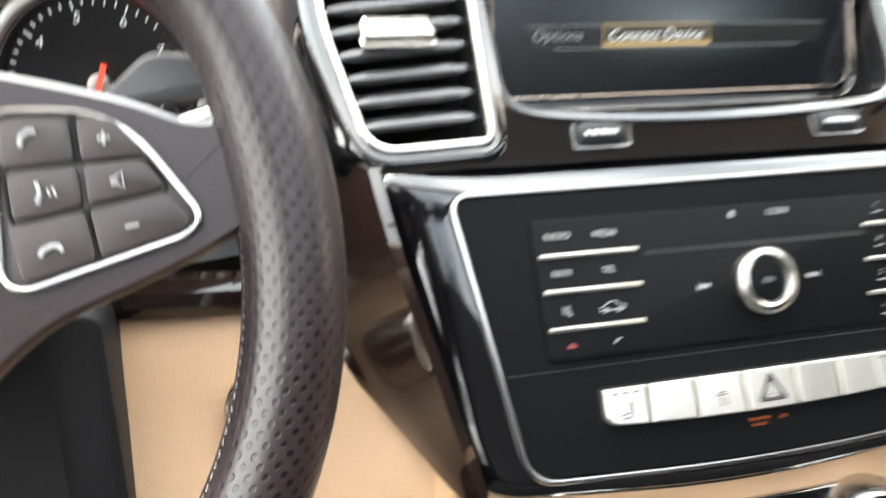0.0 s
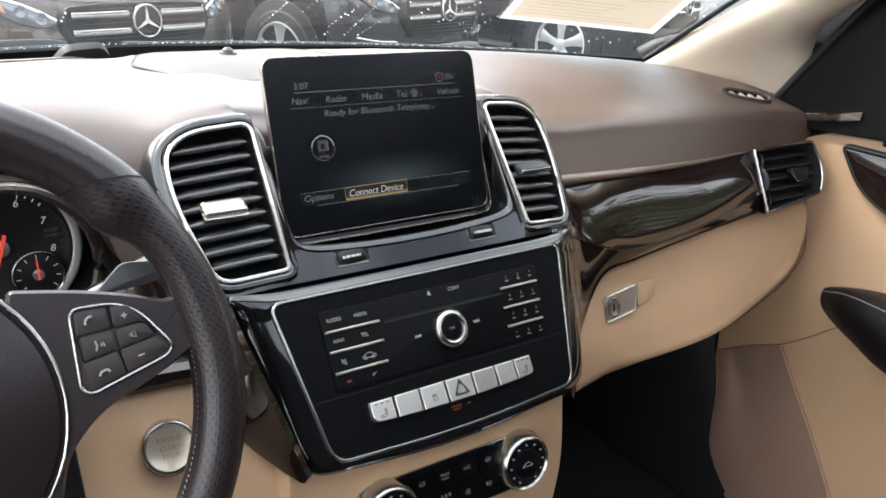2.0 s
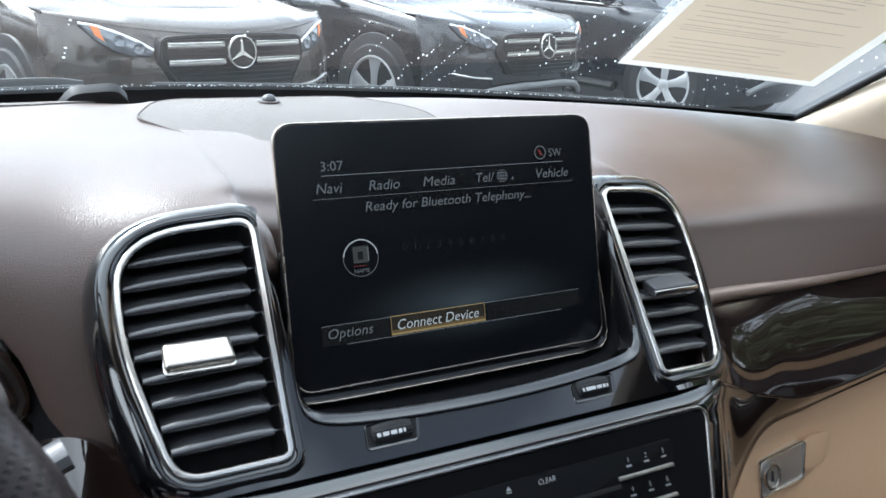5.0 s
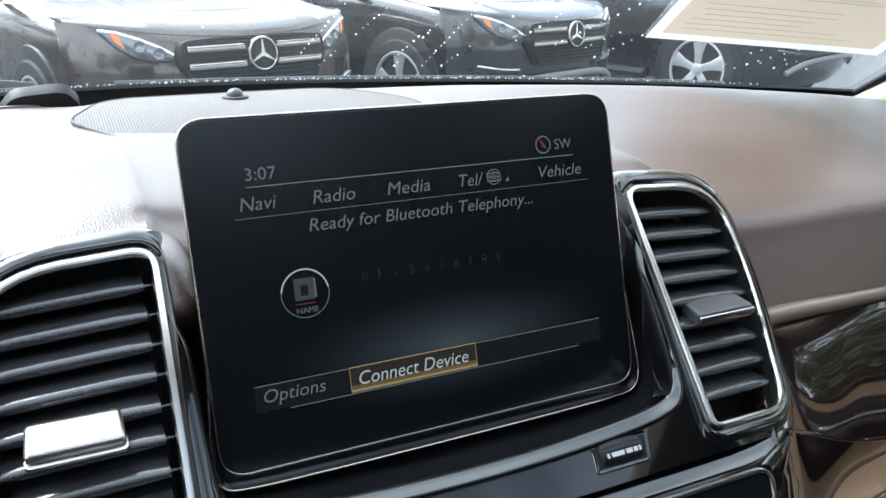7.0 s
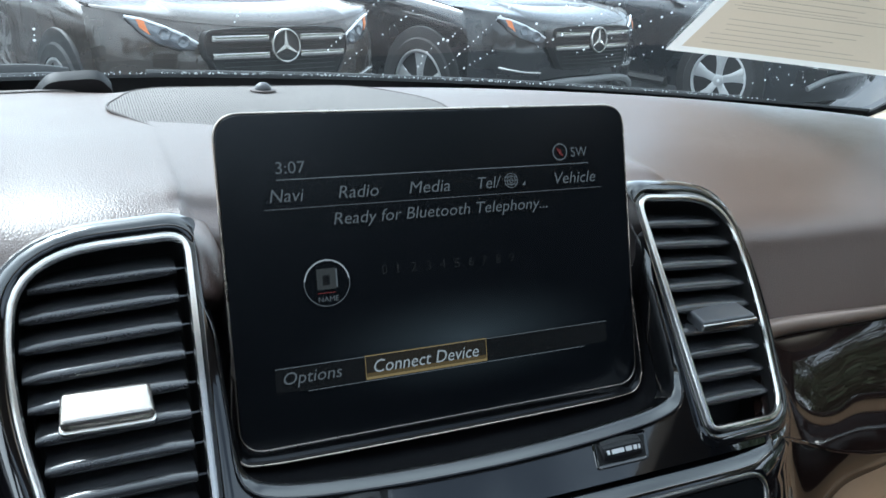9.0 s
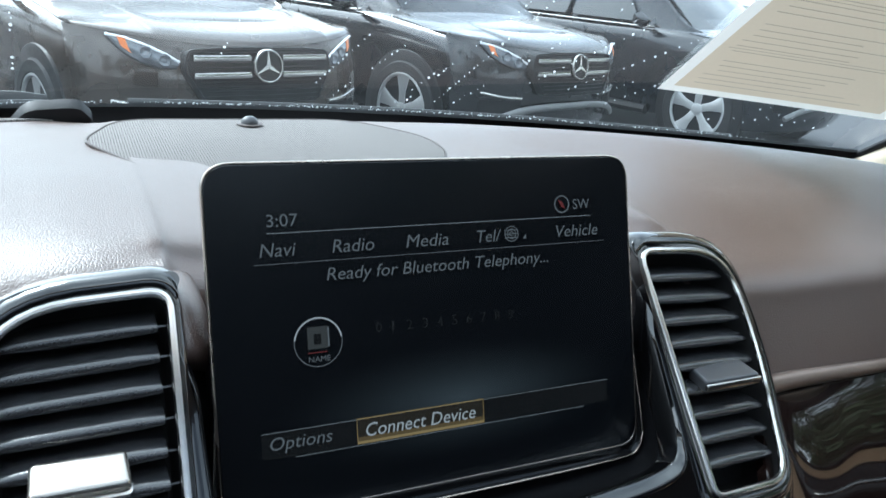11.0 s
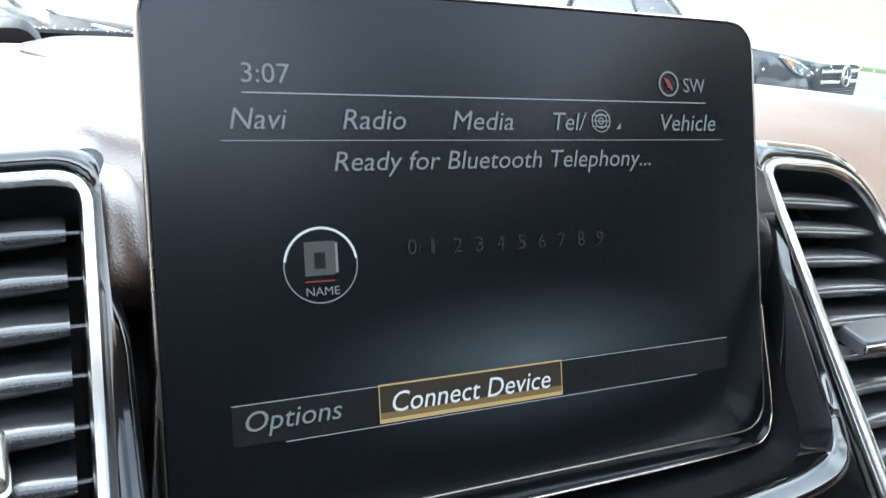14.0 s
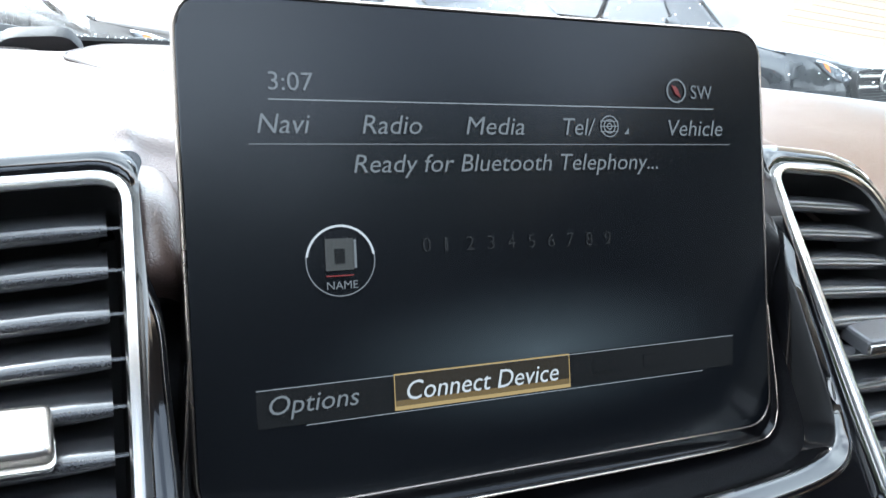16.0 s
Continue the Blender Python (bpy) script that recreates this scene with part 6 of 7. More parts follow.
part("lining", skin([[(door_x(y, z), y, z) for z in (belt(y), belt(y) - 0.016, 0.93, 0.88, 0.83, 0.78, 0.73, 0.68, 0.62, 0.55, 0.48, 0.42, 0.36)] for y in YS], 40, 60, 0.02), M["tan"], door)
part("belt_line", tube(spline([(0.745, 0.09, 1.004), (0.745, 0.04, 1.016), (0.745, -0.02, 1.034), (0.745, -0.1, 1.044), (0.745, -0.4, 1.047), (0.745, -1.2, 1.047)], 24), 0.010, squash=0.8), M["sail"], door, "dark window ledge")
FX = basis((0.738, 0, 0), (0, -1, 0), (0, 0, 1))
part("sail_panel", slab(rpoly([(-0.15, 1.00), (0.06, 1.018), (0.05, 1.22), (0.03, 1.235), (-0.02, 1.180)], [0.01, 0.004, 0.01, 0.01, 0.02]), -0.002, 0.008, FX, 0.003), M["sail"], door, "black mirror corner panel")
part("chrome_strip", slab(rpoly([(-0.060, 1.021), (-0.020, 1.028), (0.015, 1.037), (0.016, 1.050), (-0.024, 1.040), (-0.066, 1.031)], 0.002), 0.006, 0.014, FX, 0.002), M["edge_metal"], door, "satin strip at the window's foot")
part("window_post", slab(rect(0.05, 1.01, 0.085, 1.3, 0.003), 0.0, 0.01, FX, 0.003), M["sail"], door)
part("seal", tube(spline([(0.732, 0.145, 1.008), (0.730, 0.085, 1.092), (0.729, 0.02, 1.182), (0.729, -0.03, 1.237)], 20), 0.006, n=8), M["rubber"], door, "black rubber door seal")
INL = rpoly([(0.002, 0.998), (0.6, 1.0), (0.6, 0.845), (0.21, 0.850), (0.115, 0.913), (0.04, 0.945)], [0.008, 0.01, 0.01, 0.05, 0.04, 0.03], 6)
inlay = part("wood_inlay", slab(INL, 0.004, 0.016, FX, 0.004), M["wood"], door, "dark lacquered wood inlay")
part("inlay_edge", bead(grow(INL, 0.0015), 0.007, 0.008, FX, 0.006), M["black"], inlay)
# seat and door controls on the inlay
for i, (y, z) in enumerate(((0.372, 0.955), (0.395, 0.958))):
    part("seat_switch", slab(rpoly([(y, z), (y + 0.018, z + 0.002), (y + 0.016, z + 0.009 + 0.016 * i), (y + 0.002, z + 0.008 + 0.014 * i)], 0.003), 0.015, 0.022, FX, 0.002), M["chrome"], inlay, "small bright seat switch")
part("pull_handle", tube(spline([(0.722, -0.19, 0.938), (0.712, -0.21, 0.942), (0.708, -0.26, 0.950), (0.712, -0.31, 0.957), (0.722, -0.33, 0.960)], 20), 0.006, n=10, squash=1.4), M["chrome"], inlay, "bright door pull handle")
part("arm_rest", skin([[(0.726, -0.030, 0.777), (0.720, -0.028, 0.780), (0.717, -0.028, 0.776), (0.719, -0.029, 0.771), (0.726, -0.031, 0.770)],
                       [(0.735, -0.045, 0.789), (0.712, -0.036, 0.799), (0.702, -0.040, 0.784), (0.715, -0.042, 0.759), (0.735, -0.05, 0.754)],
                       [(0.735, -0.085, 0.812), (0.69, -0.085, 0.817), (0.672, -0.085, 0.789), (0.69, -0.095, 0.749), (0.735, -0.105, 0.729)],
                       [(0.735, -0.17, 0.822), (0.672, -0.17, 0.825), (0.652, -0.17, 0.789), (0.675, -0.18, 0.729), (0.735, -0.19, 0.704)],
                       [(0.735, -0.4, 0.824), (0.665, -0.4, 0.826), (0.645, -0.4, 0.784), (0.668, -0.4, 0.714), (0.735, -0.4, 0.684)],
                       [(0.735, -0.9, 0.824), (0.665, -0.9, 0.826), (0.645, -0.9, 0.784), (0.668, -0.9, 0.714), (0.735, -0.9, 0.684)]], 40, 24, 0.006), M["arm"], door, "black padded armrest")
part("arm_stitch", tube(spline([(0.704, -0.036, 0.795), (0.681, -0.085, 0.813), (0.663, -0.17, 0.819), (0.656, -0.4, 0.820), (0.656, -0.9, 0.820)], 40), 0.0009, n=6), M["grey"], door, "pale stitching")
FA = basis((0, 0, 0.8235), X_AXIS, (0, 1, 0))
GRIP = rpoly([(0.662, -0.145), (0.703, -0.138), (0.706, -0.33), (0.666, -0.33)], 0.006)
# black plate on the armrest, coloured as the shaded inside of the grip hole
well = part("grip_well", slab(GRIP, -0.004, 0.0045, FA, 0.001), M["void"], door, "flat black plate for the shade in the armrest's grip hole")
part("grip_rim", bead(GRIP, 0.0022, 0.0024, FA, 0.0035), M["chrome"], well, "thin bright rim")
part("seam", tube(spline([on_door(y, z, 0.0015) for y, z in ((0.125, 0.612), (0.1125, 0.621), (0.06, 0.655), (0.011, 0.6815), (-0.03, 0.715), (-0.065, 0.7466), (-0.11, 0.775))], 24), 0.0010, n=6), M["stitch_brown"], door, "brown seam")
part("seam", tube(spline([on_door(y, z, 0.0060) for y, z in ((0.0095, 0.680), (-0.02, 0.63), (-0.07, 0.56), (-0.1266, 0.48), (-0.18, 0.40))], 20), 0.0012, n=6), M["tan"], door, "piped seam")
part("door_gap", tube(spline([on_door(y, z, 0.002) for y, z in ((0.040, 0.908), (0.037, 0.895), (0.025, 0.868), (0.018, 0.847), (0.016, 0.827), (0.028, 0.785), (0.056, 0.739), (0.089, 0.693), (0.12, 0.655))], 30), 0.0011, n=6), M["stitch_brown"], door, "narrow brown gap towards the dash")
part("door_pocket", skin([[on_door(y, z, 0.0045) for y, z in ((0.009, 0.679), (-0.02, 0.63), (-0.07, 0.56), (-0.1266, 0.48), (-0.18, 0.40))],
                          [on_door(y, z, 0.0075) for y, z in ((0.06, 0.652), (0.04, 0.60), (0.01, 0.53), (-0.02, 0.46), (-0.07, 0.385))],
                          [on_door(y, z, 0.0055) for y, z in ((0.117, 0.616), (0.105, 0.56), (0.098, 0.50), (0.089, 0.44), (0.03, 0.372))]], 16, 20, 0.003), M["pocket"], door, "dull brown lower pocket panel")
thing("footwell_carpet", skin([[(0.735, 0.125, 0.67), (0.7, 0.1195, 0.6485), (0.7, 0.098, 0.55), (0.7, 0.0855, 0.4416), (0.7, 0.0255, 0.3744), (0.7, -0.01, 0.33)], [(0.69, 0.30, 0.67), (0.69, 0.30, 0.6485), (0.69, 0.29, 0.55), (0.69, 0.27, 0.4416), (0.69, 0.25, 0.3744), (0.69, 0.24, 0.33)], [(0.69, 0.46, 0.67), (0.69, 0.46, 0.6485), (0.69, 0.46, 0.55), (0.69, 0.46, 0.4416), (0.69, 0.46, 0.3744), (0.69, 0.46, 0.33)]], 16, 24, 0.004), M["carpet"], "black carpet along the side of the passenger's footwell", "carpet", kind="structure")
thing("dash_end", skin([[(0.735, 0.12, 1.0), (0.735, 0.09, 0.97), (0.735, 0.06, 0.93), (0.735, 0.03, 0.85), (0.73, 0.06, 0.75), (0.72, 0.12, 0.66)],
                        [(0.70, 0.12, 0.99), (0.695, 0.09, 0.965), (0.69, 0.06, 0.93), (0.685, 0.03, 0.86), (0.66, 0.05, 0.76), (0.65, 0.12, 0.66)]], 8, 20, 0.006), M["tan"], "tan leather end of the dashboard by the door", "dash trim")
thing("footwell_side", box(0.122, -0.07, 0.32, 0.132, 0.48, 0.84), M["carpet"], "black carpet side of the footwell", "carpet", kind="structure")
thing("footwell_roof", box(0.13, 0.03, 0.775, 0.56, 0.48, 0.79), M["black"], "black underside of the dashboard", "dash trim", kind="structure")

# ---- on and at the windscreen ----
sheet = empty_thing("window_sticker", (0.5, 0.37, 1.12), "cream printed paper sheet fixed inside the windscreen", "paper")
p00, p10, p01 = Vector((0.384, 0.362, 1.1315)), Vector((0.640, 0.330, 1.113)), Vector((0.336, 0.211, 1.22))
FPa = basis(p00, p10 - p00, p01 - p00)
sk = (FPa.inverted() @ p01).x / (FPa.inverted() @ p01).y
PW, PH = (p10 - p00).length, 0.30


def on_sheet(rects, h):
    """Flat pieces of the one thin sheet, h above it."""
    bm = bmesh.new()
    for x0, y0, x1, y1 in rects:
        n = max(1, int((x1 - x0) / 0.02)), max(1, int((y1 - y0) / 0.02))
        net = []
        for j in range(n[1] + 1):
            row = []
            for i in range(n[0] + 1):
                x, y = x0 + (x1 - x0) * i / n[0], y0 + (y1 - y0) * j / n[1]
                p = FPa @ Vector((x + sk * y, y, 0))
                p.y = min(p.y, glass_y(p.x, p.z) - 0.004) - h      # it bends with the glass
                row.append(bm.verts.new(p))
            net.append(row)
        for a, b in zip(net, net[1:]):
            for i in range(n[0]):
                bm.faces.new((a[i], a[i + 1], b[i + 1], b[i]))
    return bm


mg = 0.013
pg = part("page", on_sheet([(mg, mg, PW - mg, PH - mg)], 0), M["paper"], sheet, "cream printed field")
part("margin", on_sheet([(0, 0, PW, mg), (0, PH - mg, PW, PH), (0, mg, mg, PH - mg), (PW - mg, mg, PW, PH - mg)], 0), M["paper_edge"], pg, "white margin")
rl = random.Random(8)
for i in range(24):
    y = 0.026 + 0.0105 * i
    if i % 7 == 6:
        continue
    x0 = 0.026 + 0.012 * rl.random()
    part("print_line", on_sheet([(x0, y, x0 + (PW - 0.06) * (0.5 + 0.45 * rl.random()), y + 0.0016)], 0.0007), M["text_grey"], pg)
part("print_box", on_sheet([(0.022, 0.105, PW - 0.03, 0.1062), (0.022, 0.2, PW - 0.03, 0.2012)], 0.0007), M["text_grey"], pg)

wiper = empty_thing("windscreen_wiper", (-0.2, 0.56, 1.05), "black windscreen wiper resting at the foot of the glass", "wiper")
def on_glass(x, z, d=0.012):
    return Vector((x, glass_y(x, z) + d, z + d * 0.5))
part("blade", tube([on_glass(-0.66 + 0.525 * k, 1.073 + 0.003 * k, 0.010) for k in [i / 20 for i in range(21)]], [0.006] * 19 + [0.005, 0.003]), M["wiper"], wiper)
part("arm", tube(spline([on_glass(-0.62, 1.058, 0.02), on_glass(-0.4, 1.066, 0.022), on_glass(-0.22, 1.072, 0.02), on_glass(-0.17, 1.070, 0.016)], 14), 0.008, squash=1.3), M["rubber"], wiper)
thing("windscreen_wiper", tube(spline([on_glass(x, frit_top(x) - 0.012, 0.014) for x in (-0.1, 0.1, 0.3, 0.45, 0.58)], 14), 0.006), M["rubber"], "long black wiper blade along the glass foot", "wiper")

# at the foot of the glass, inside: a low cover and the end of the long defroster outlet
FCV = basis((0, 0.462, 1.080), X_AXIS, (0, -0.45, 1))
cover = rpoly([(-0.204, -0.016), (-0.133, -0.016), (-0.1335, 0.0015), (-0.1420, 0.0125), (-0.150, 0.0140), (-0.178, 0.0115), (-0.1860, 0.0085)], [0.001, 0.001, 0.004, 0.004, 0.006, 0.006, 0.006], 5)
thing("end_cover", slab(cover, -0.010, 0.004, FCV, 0.0010), M["black"], "low black plastic cover at the foot of the windscreen", "trim piece")
thing("defroster_grille", skin([[(x, 0.4705 - 0.35 * (x + 0.2) ** 2 - w * 0.012 - q * w * 0.030, 1.0805 + q * w * 0.0035 - 0.004 * (x > -0.16)) for q in (0, 0.5, 1)] for x, w in ((-0.46, 1), (-0.36, 1), (-0.26, 1), (-0.215, 0.85), (-0.175, 0.45), (-0.150, 0.05))], 24, 6, 0.004), M["grille_cloth"], "grey mesh defroster outlet along the rear of the dash top", "air vent")

# water runs: strings of small drops on the outside of the glass
rng = random.Random(4)
bm = bmesh.new()
def drop(x, z, r):
    p = on_glass(x, z, 0.005)
    m4 = Matrix.Translation(p) @ pose(0, 0, 0, -60, 0, 0) @ Matrix.Diagonal((r, r, r * 0.5, 1))
    bmesh.ops.create_icosphere(bm, subdivisions=1, radius=1.0, matrix=m4)
STRINGS = [(-0.33, 1.26, -0.335, 1.10), (-0.27, 1.145, -0.285, 1.09), (-0.17, 1.27, -0.19, 1.12), (-0.03, 1.175, -0.035, 1.14), (0.105, 1.26, 0.06, 1.11), (0.115, 1.16, 0.085, 1.095), (0.19, 1.27, 0.165, 1.09), (0.165, 1.13, 0.155, 1.09), (0.20, 1.27, 0.195, 1.09),
           (0.265, 1.22, 0.215, 1.09), (0.30, 1.19, 0.265, 1.12), (0.37, 1.20, 0.31, 1.115), (0.40, 1.18, 0.345, 1.11), (0.44, 1.21, 0.37, 1.10), (0.60, 1.16, 0.50, 1.09), (0.61, 1.15, 0.535, 1.085), (0.66, 1.17, 0.575, 1.085), (0.69, 1.16, 0.61, 1.085)]
for x0, z0, x1, z1 in STRINGS:
    n = int((z0 - z1) / 0.0048)
    i = 0
    while i < n:
        if rng.random() < 0.10:                      # a dry stretch
            i += rng.randint(2, 6)
        k = min(1.0, (i + rng.random() * 0.5) / n)
        drop(x0 + (x1 - x0) * k + rng.uniform(-0.0006, 0.0006), z0 + (z1 - z0) * k, rng.choice((0.0006, 0.0008, 0.0010, 0.0014)))
        i += 1
for i in range(700):
    x = rng.uniform(-0.66, 0.60)
    drop(x, frit_top(x) - 0.001 + abs(rng.gauss(0, 0.0014)), rng.choice((0.0003, 0.0004, 0.0006, 0.0009)))
for i in range(30):
    drop(rng.uniform(0.5, 0.72), rng.uniform(1.09, 1.2), rng.uniform(0.0004, 0.0009))
thing("water_drops", bm, M["drop"], "clear water drops strung down the windscreen", "water drops", kind="stuff")


# ---- outside: car park ----
GZ = -0.15
thing("ground", box(-150, -150, GZ - 0.3, 150, 150, GZ), M["asphalt"], "worn grey asphalt of the car park", "ground", kind="structure")
FE = Matrix.Translation((0, 0, GZ)) @ pose(0, 0, 0, 0, 0, 33)
thing("verge", box(24, -60, -0.05, 32, 60, 0.12, 0.02, fr=FE), M["grass"], "mown grass verge beyond the parked cars", "grass", kind="structure")
thing("road", box(32, -60, -0.05, 52, 60, 0.02, fr=FE), M["concrete"], "pale road beyond the verge", "road", kind="structure")
thing("lawn", box(52, -90, -0.05, 140, 90, 0.10, fr=FE), M["grass"], "wide lawn beyond the road", "grass", kind="structure")


def sec(y, w, zl, zs, zh, crown=0.03):
    half = [(w * 0.93, y, zl), (w, y, zl + 0.14), (w * 1.0, y, (zl + zs) / 2 + 0.05), (w * 0.97, y, zs), (w * 0.80, y, zh - 0.01), (w * 0.42, y, zh + crown * 0.7)]
    return [(-x, yy, z) for x, yy, z in half] + [(0, y, zh + crown)] + half[::-1]


def wheel_parts(car, x, y, s):
    fr = basis((x, y, 0.37), (0, 1, 0), (0, 0, 1)) if s > 0 else basis((x, y, 0.37), (0, -1, 0), (0, 0, 1))
    w = part("wheel", sweep(circle(0.37, 40), [(-0.03, -0.20), (0, -0.17), (0, 0.01), (-0.02, 0.035), (-0.085, 0.04), (-0.10, 0.02), (-0.10, -0.05)], fr), M["tyre"], car, "black tyre")
    part("rim", bead(circle(0.268, 40), 0.03, 0.03, fr, 0.008), M["alloy"], w, "silver alloy rim")
    part("hub", slab(circle(0.055, 24), -0.02, 0.03, fr, 0.01), M["alloy"], w)
    for i in range(5):
        f5 = fr @ pose(0, 0, 0, 0, 0, 72 * i + 18)
        part("spoke", slab(rpoly([(0.035, -0.034), (0.14, -0.040), (0.262, -0.076), (0.262, 0.076), (0.14, 0.040), (0.035, 0.034)], 0.008, 2), -0.01, 0.025, f5, 0.008), M["alloy"], w, "alloy spoke")


def edge_z(x):
    """Height of the bonnet's front edge."""
    return 0.882 + 0.080 * (abs(x) / 0.9) ** 2


def nose(x, z):
    """How far back the front of the car lies."""
    return 0.085 * (x / 0.6) ** 2 + 0.16 * (abs(x) / 0.93) ** 8 + 0.9 * max(0.0, z - 0.66) ** 2


def on_nose(x, z, out=0.012):
    return (x, nose(x, z) - out, z)


def suv(body, label):
    c = empty_thing("parked_car", (0, 0, 0), label, "car", "parked cars")
    st = [(0.36, 0.925, 0.25, 0.90, 0.955, 0.01), (0.5, 0.94, 0.24, 0.93, 1.0, 0.02), (0.95, 0.945, 0.24, 0.97, 1.045, 0.03), (1.35, 0.945, 0.24, 0.99, 1.08, 0.03),
          (2.2, 0.945, 0.24, 0.99, 1.08, 0.02), (3.4, 0.945, 0.24, 1.0, 1.08, 0.02), (4.2, 0.93, 0.26, 1.0, 1.06, 0.02), (4.5, 0.88, 0.3, 0.95, 1.0, 0.02), (4.6, 0.7, 0.4, 0.8, 0.85, 0.02)]
    hull = part("body", skin([sec(*s) for s in st], 60, 48), M[body], c)
    XS = (-0.93, -0.90, -0.82, -0.66, -0.45, -0.22, 0, 0.22, 0.45, 0.66, 0.82, 0.90, 0.93)
    part("front_bumper", skin([[(x, nose(x, 0.3) + 0.10, 0.25), (x, nose(x, 0.4) + 0.02, 0.36), (x, nose(x, 0.5), 0.5), (x, nose(x, 0.62), 0.62), (x, nose(x, 0.76), 0.76), (x, nose(x, edge_z(x) - 0.05), edge_z(x) - 0.05), (x, nose(x, edge_z(x)) + 0.01, edge_z(x))] for x in XS], 60, 24, 0.01, (0, -6, 1)), M[body], c)
    HX = (-0.90, -0.84, -0.72, -0.58, -0.52, -0.3, 0, 0.3, 0.52, 0.58, 0.72, 0.84, 0.90)
    rows = []
    for k in (0.0, 0.04, 0.14, 0.35, 0.65, 1.0):
        row = []
        for x in HX:
            y0 = nose(x, edge_z(x)) + 0.012
            crease = 0.014 if abs(x) in (0.52, 0.3, 0) else 0.0
            row.append((x * (1 - 0.03 * k), y0 + (1.10 - y0) * k, edge_z(x) + 0.004 + (0.155 - 0.6 * (edge_z(x) - 0.90)) * k ** 0.55 + crease * min(1, k * 8) - 0.05 * (abs(x) / 0.9) ** 6 * min(1, 4 * k)))
        rows.append(row)
    part("bonnet_lid", skin(rows, 40, 60, 0.012, (0, 0.6, 4)), M[body], c)
    gh = []
    for y, wb, zb, wt, zt in ((1.02, 0.80, 1.04, 0.70, 1.06), (1.25, 0.86, 1.04, 0.72, 1.20), (1.75, 0.88, 1.02, 0.66, 1.52), (2.1, 0.885, 1.02, 0.64, 1.60), (3.0, 0.885, 1.02, 0.64, 1.62), (3.9, 0.87, 1.02, 0.62, 1.55), (4.3, 0.84, 1.02, 0.58, 1.30), (4.5, 0.8, 1.0, 0.55, 1.06)):
        half = [(wb, y, zb), (wb * 0.5 + wt * 0.5 + 0.02, y, (zb + zt) / 2), (wt + 0.02, y, zt - 0.05), (wt * 0.6, y, zt)]
        gh.append([(-x, yy, z) for x, yy, z in half] + [(0, y, zt + 0.015)] + half[::-1])
    part("cabin", skin(gh, 40, 32), M[body], c)
    fr = basis((0, 1.36, 1.30), X_AXIS, (0, 0.86, 0.52))
    part("windscreen", skin([[(x * 0.75, 1.06 + 0.10 * x * x * 0.8, 1.085) for x in (-1, -0.5, 0, 0.5, 1)], [(x * 0.70, 1.36 + 0.07 * x * x, 1.31) for x in (-1, -0.5, 0, 0.5, 1)], [(x * 0.62, 1.70 + 0.07 * x * x, 1.545) for x in (-1, -0.5, 0, 0.5, 1)]], 12, 12, 0.02), M["car_glass"], c, "dark reflecting windscreen")
    for s in (-1, 1):
        fx = basis((s * 0.83, 0, 1.27), (0, 1, 0), (-s * 0.45, 0, 1))
        for q in ([(1.62, -0.21), (2.45, -0.21), (2.45, 0.26), (2.0, 0.24)], [(2.52, -0.21), (3.4, -0.21), (3.4, 0.25), (2.52, 0.26)], [(3.47, -0.20), (4.1, -0.18), (3.8, 0.18), (3.47, 0.25)]):
            part("side_window", slab(rpoly(q, 0.05), -0.03 if s > 0 else -0.02, 0.02 if s > 0 else 0.03, fx, 0.004), M["car_glass"], c, "dark side window")
        part("window_strip", tube([(s * 0.905, y, 1.045) for y in (1.45, 2.2, 3.0, 3.8, 4.15)], 0.012, n=8), M["chrome"], c, "bright strip under the windows")
        part("roof_rail", tube(spline([(s * 0.62, 1.9, 1.60), (s * 0.63, 2.2, 1.66), (s * 0.63, 3.4, 1.66), (s * 0.61, 3.8, 1.60)], 12), 0.016, n=8), M["chrome"], c, "roof rail")
        part("mirror", skin([[(s * 0.93, 1.52, 1.06), (s * 0.95, 1.48, 1.12), (s * 0.94, 1.55, 1.16)], [(s * 1.06, 1.48, 1.04), (s * 1.07, 1.42, 1.11), (s * 1.06, 1.52, 1.18)], [(s * 1.14, 1.54, 1.07), (s * 1.15, 1.50, 1.12), (s * 1.14, 1.56, 1.16)]], 8, 8, 0.08), M[body], c)
        sq = lambda q: [(0.49 + (x - 0.49) * 0.76, 0.80 + (z - 0.80) * 0.85) for x, z in q]
        low_e = sq([(0.495, 0.765), (0.60, 0.768), (0.72, 0.80), (0.82, 0.865), (0.885, 0.945)])
        top_e = sq([(0.470, 0.815), (0.56, 0.865), (0.68, 0.915), (0.79, 0.950), (0.887, 0.965)])
        lamp = part("headlamp", skin([[on_nose(s * a[0], a[1]), on_nose(s * (a[0] + b[0]) / 2, (a[1] + b[1]) / 2, 0.022), on_nose(s * b[0], b[1])] for a, b in zip(low_e, top_e)], 20, 10, 0.02, (s * 1.5, -4, 1.5)), M["lamp_glass"], c, "clear glass headlamp")
        part("running_light", tube([on_nose(s * x, z - 0.008, 0.018) for x, z in top_e] , 0.008, n=8), M["drop"], lamp, "white running-light strip")
        part("lamp_edge", tube([on_nose(s * x, z, 0.012) for x, z in low_e], 0.006, n=6), M["black"], lamp)
        part("reflector", skin([[on_nose(s * x, z, 0.026) for x, z in ((0.70, 0.845), (0.71, 0.88), (0.715, 0.915))], [on_nose(s * x, z, 0.026) for x, z in ((0.74, 0.88), (0.745, 0.905), (0.75, 0.925))]], 5, 5, 0.004), M["orange"], lamp, "orange side reflector")
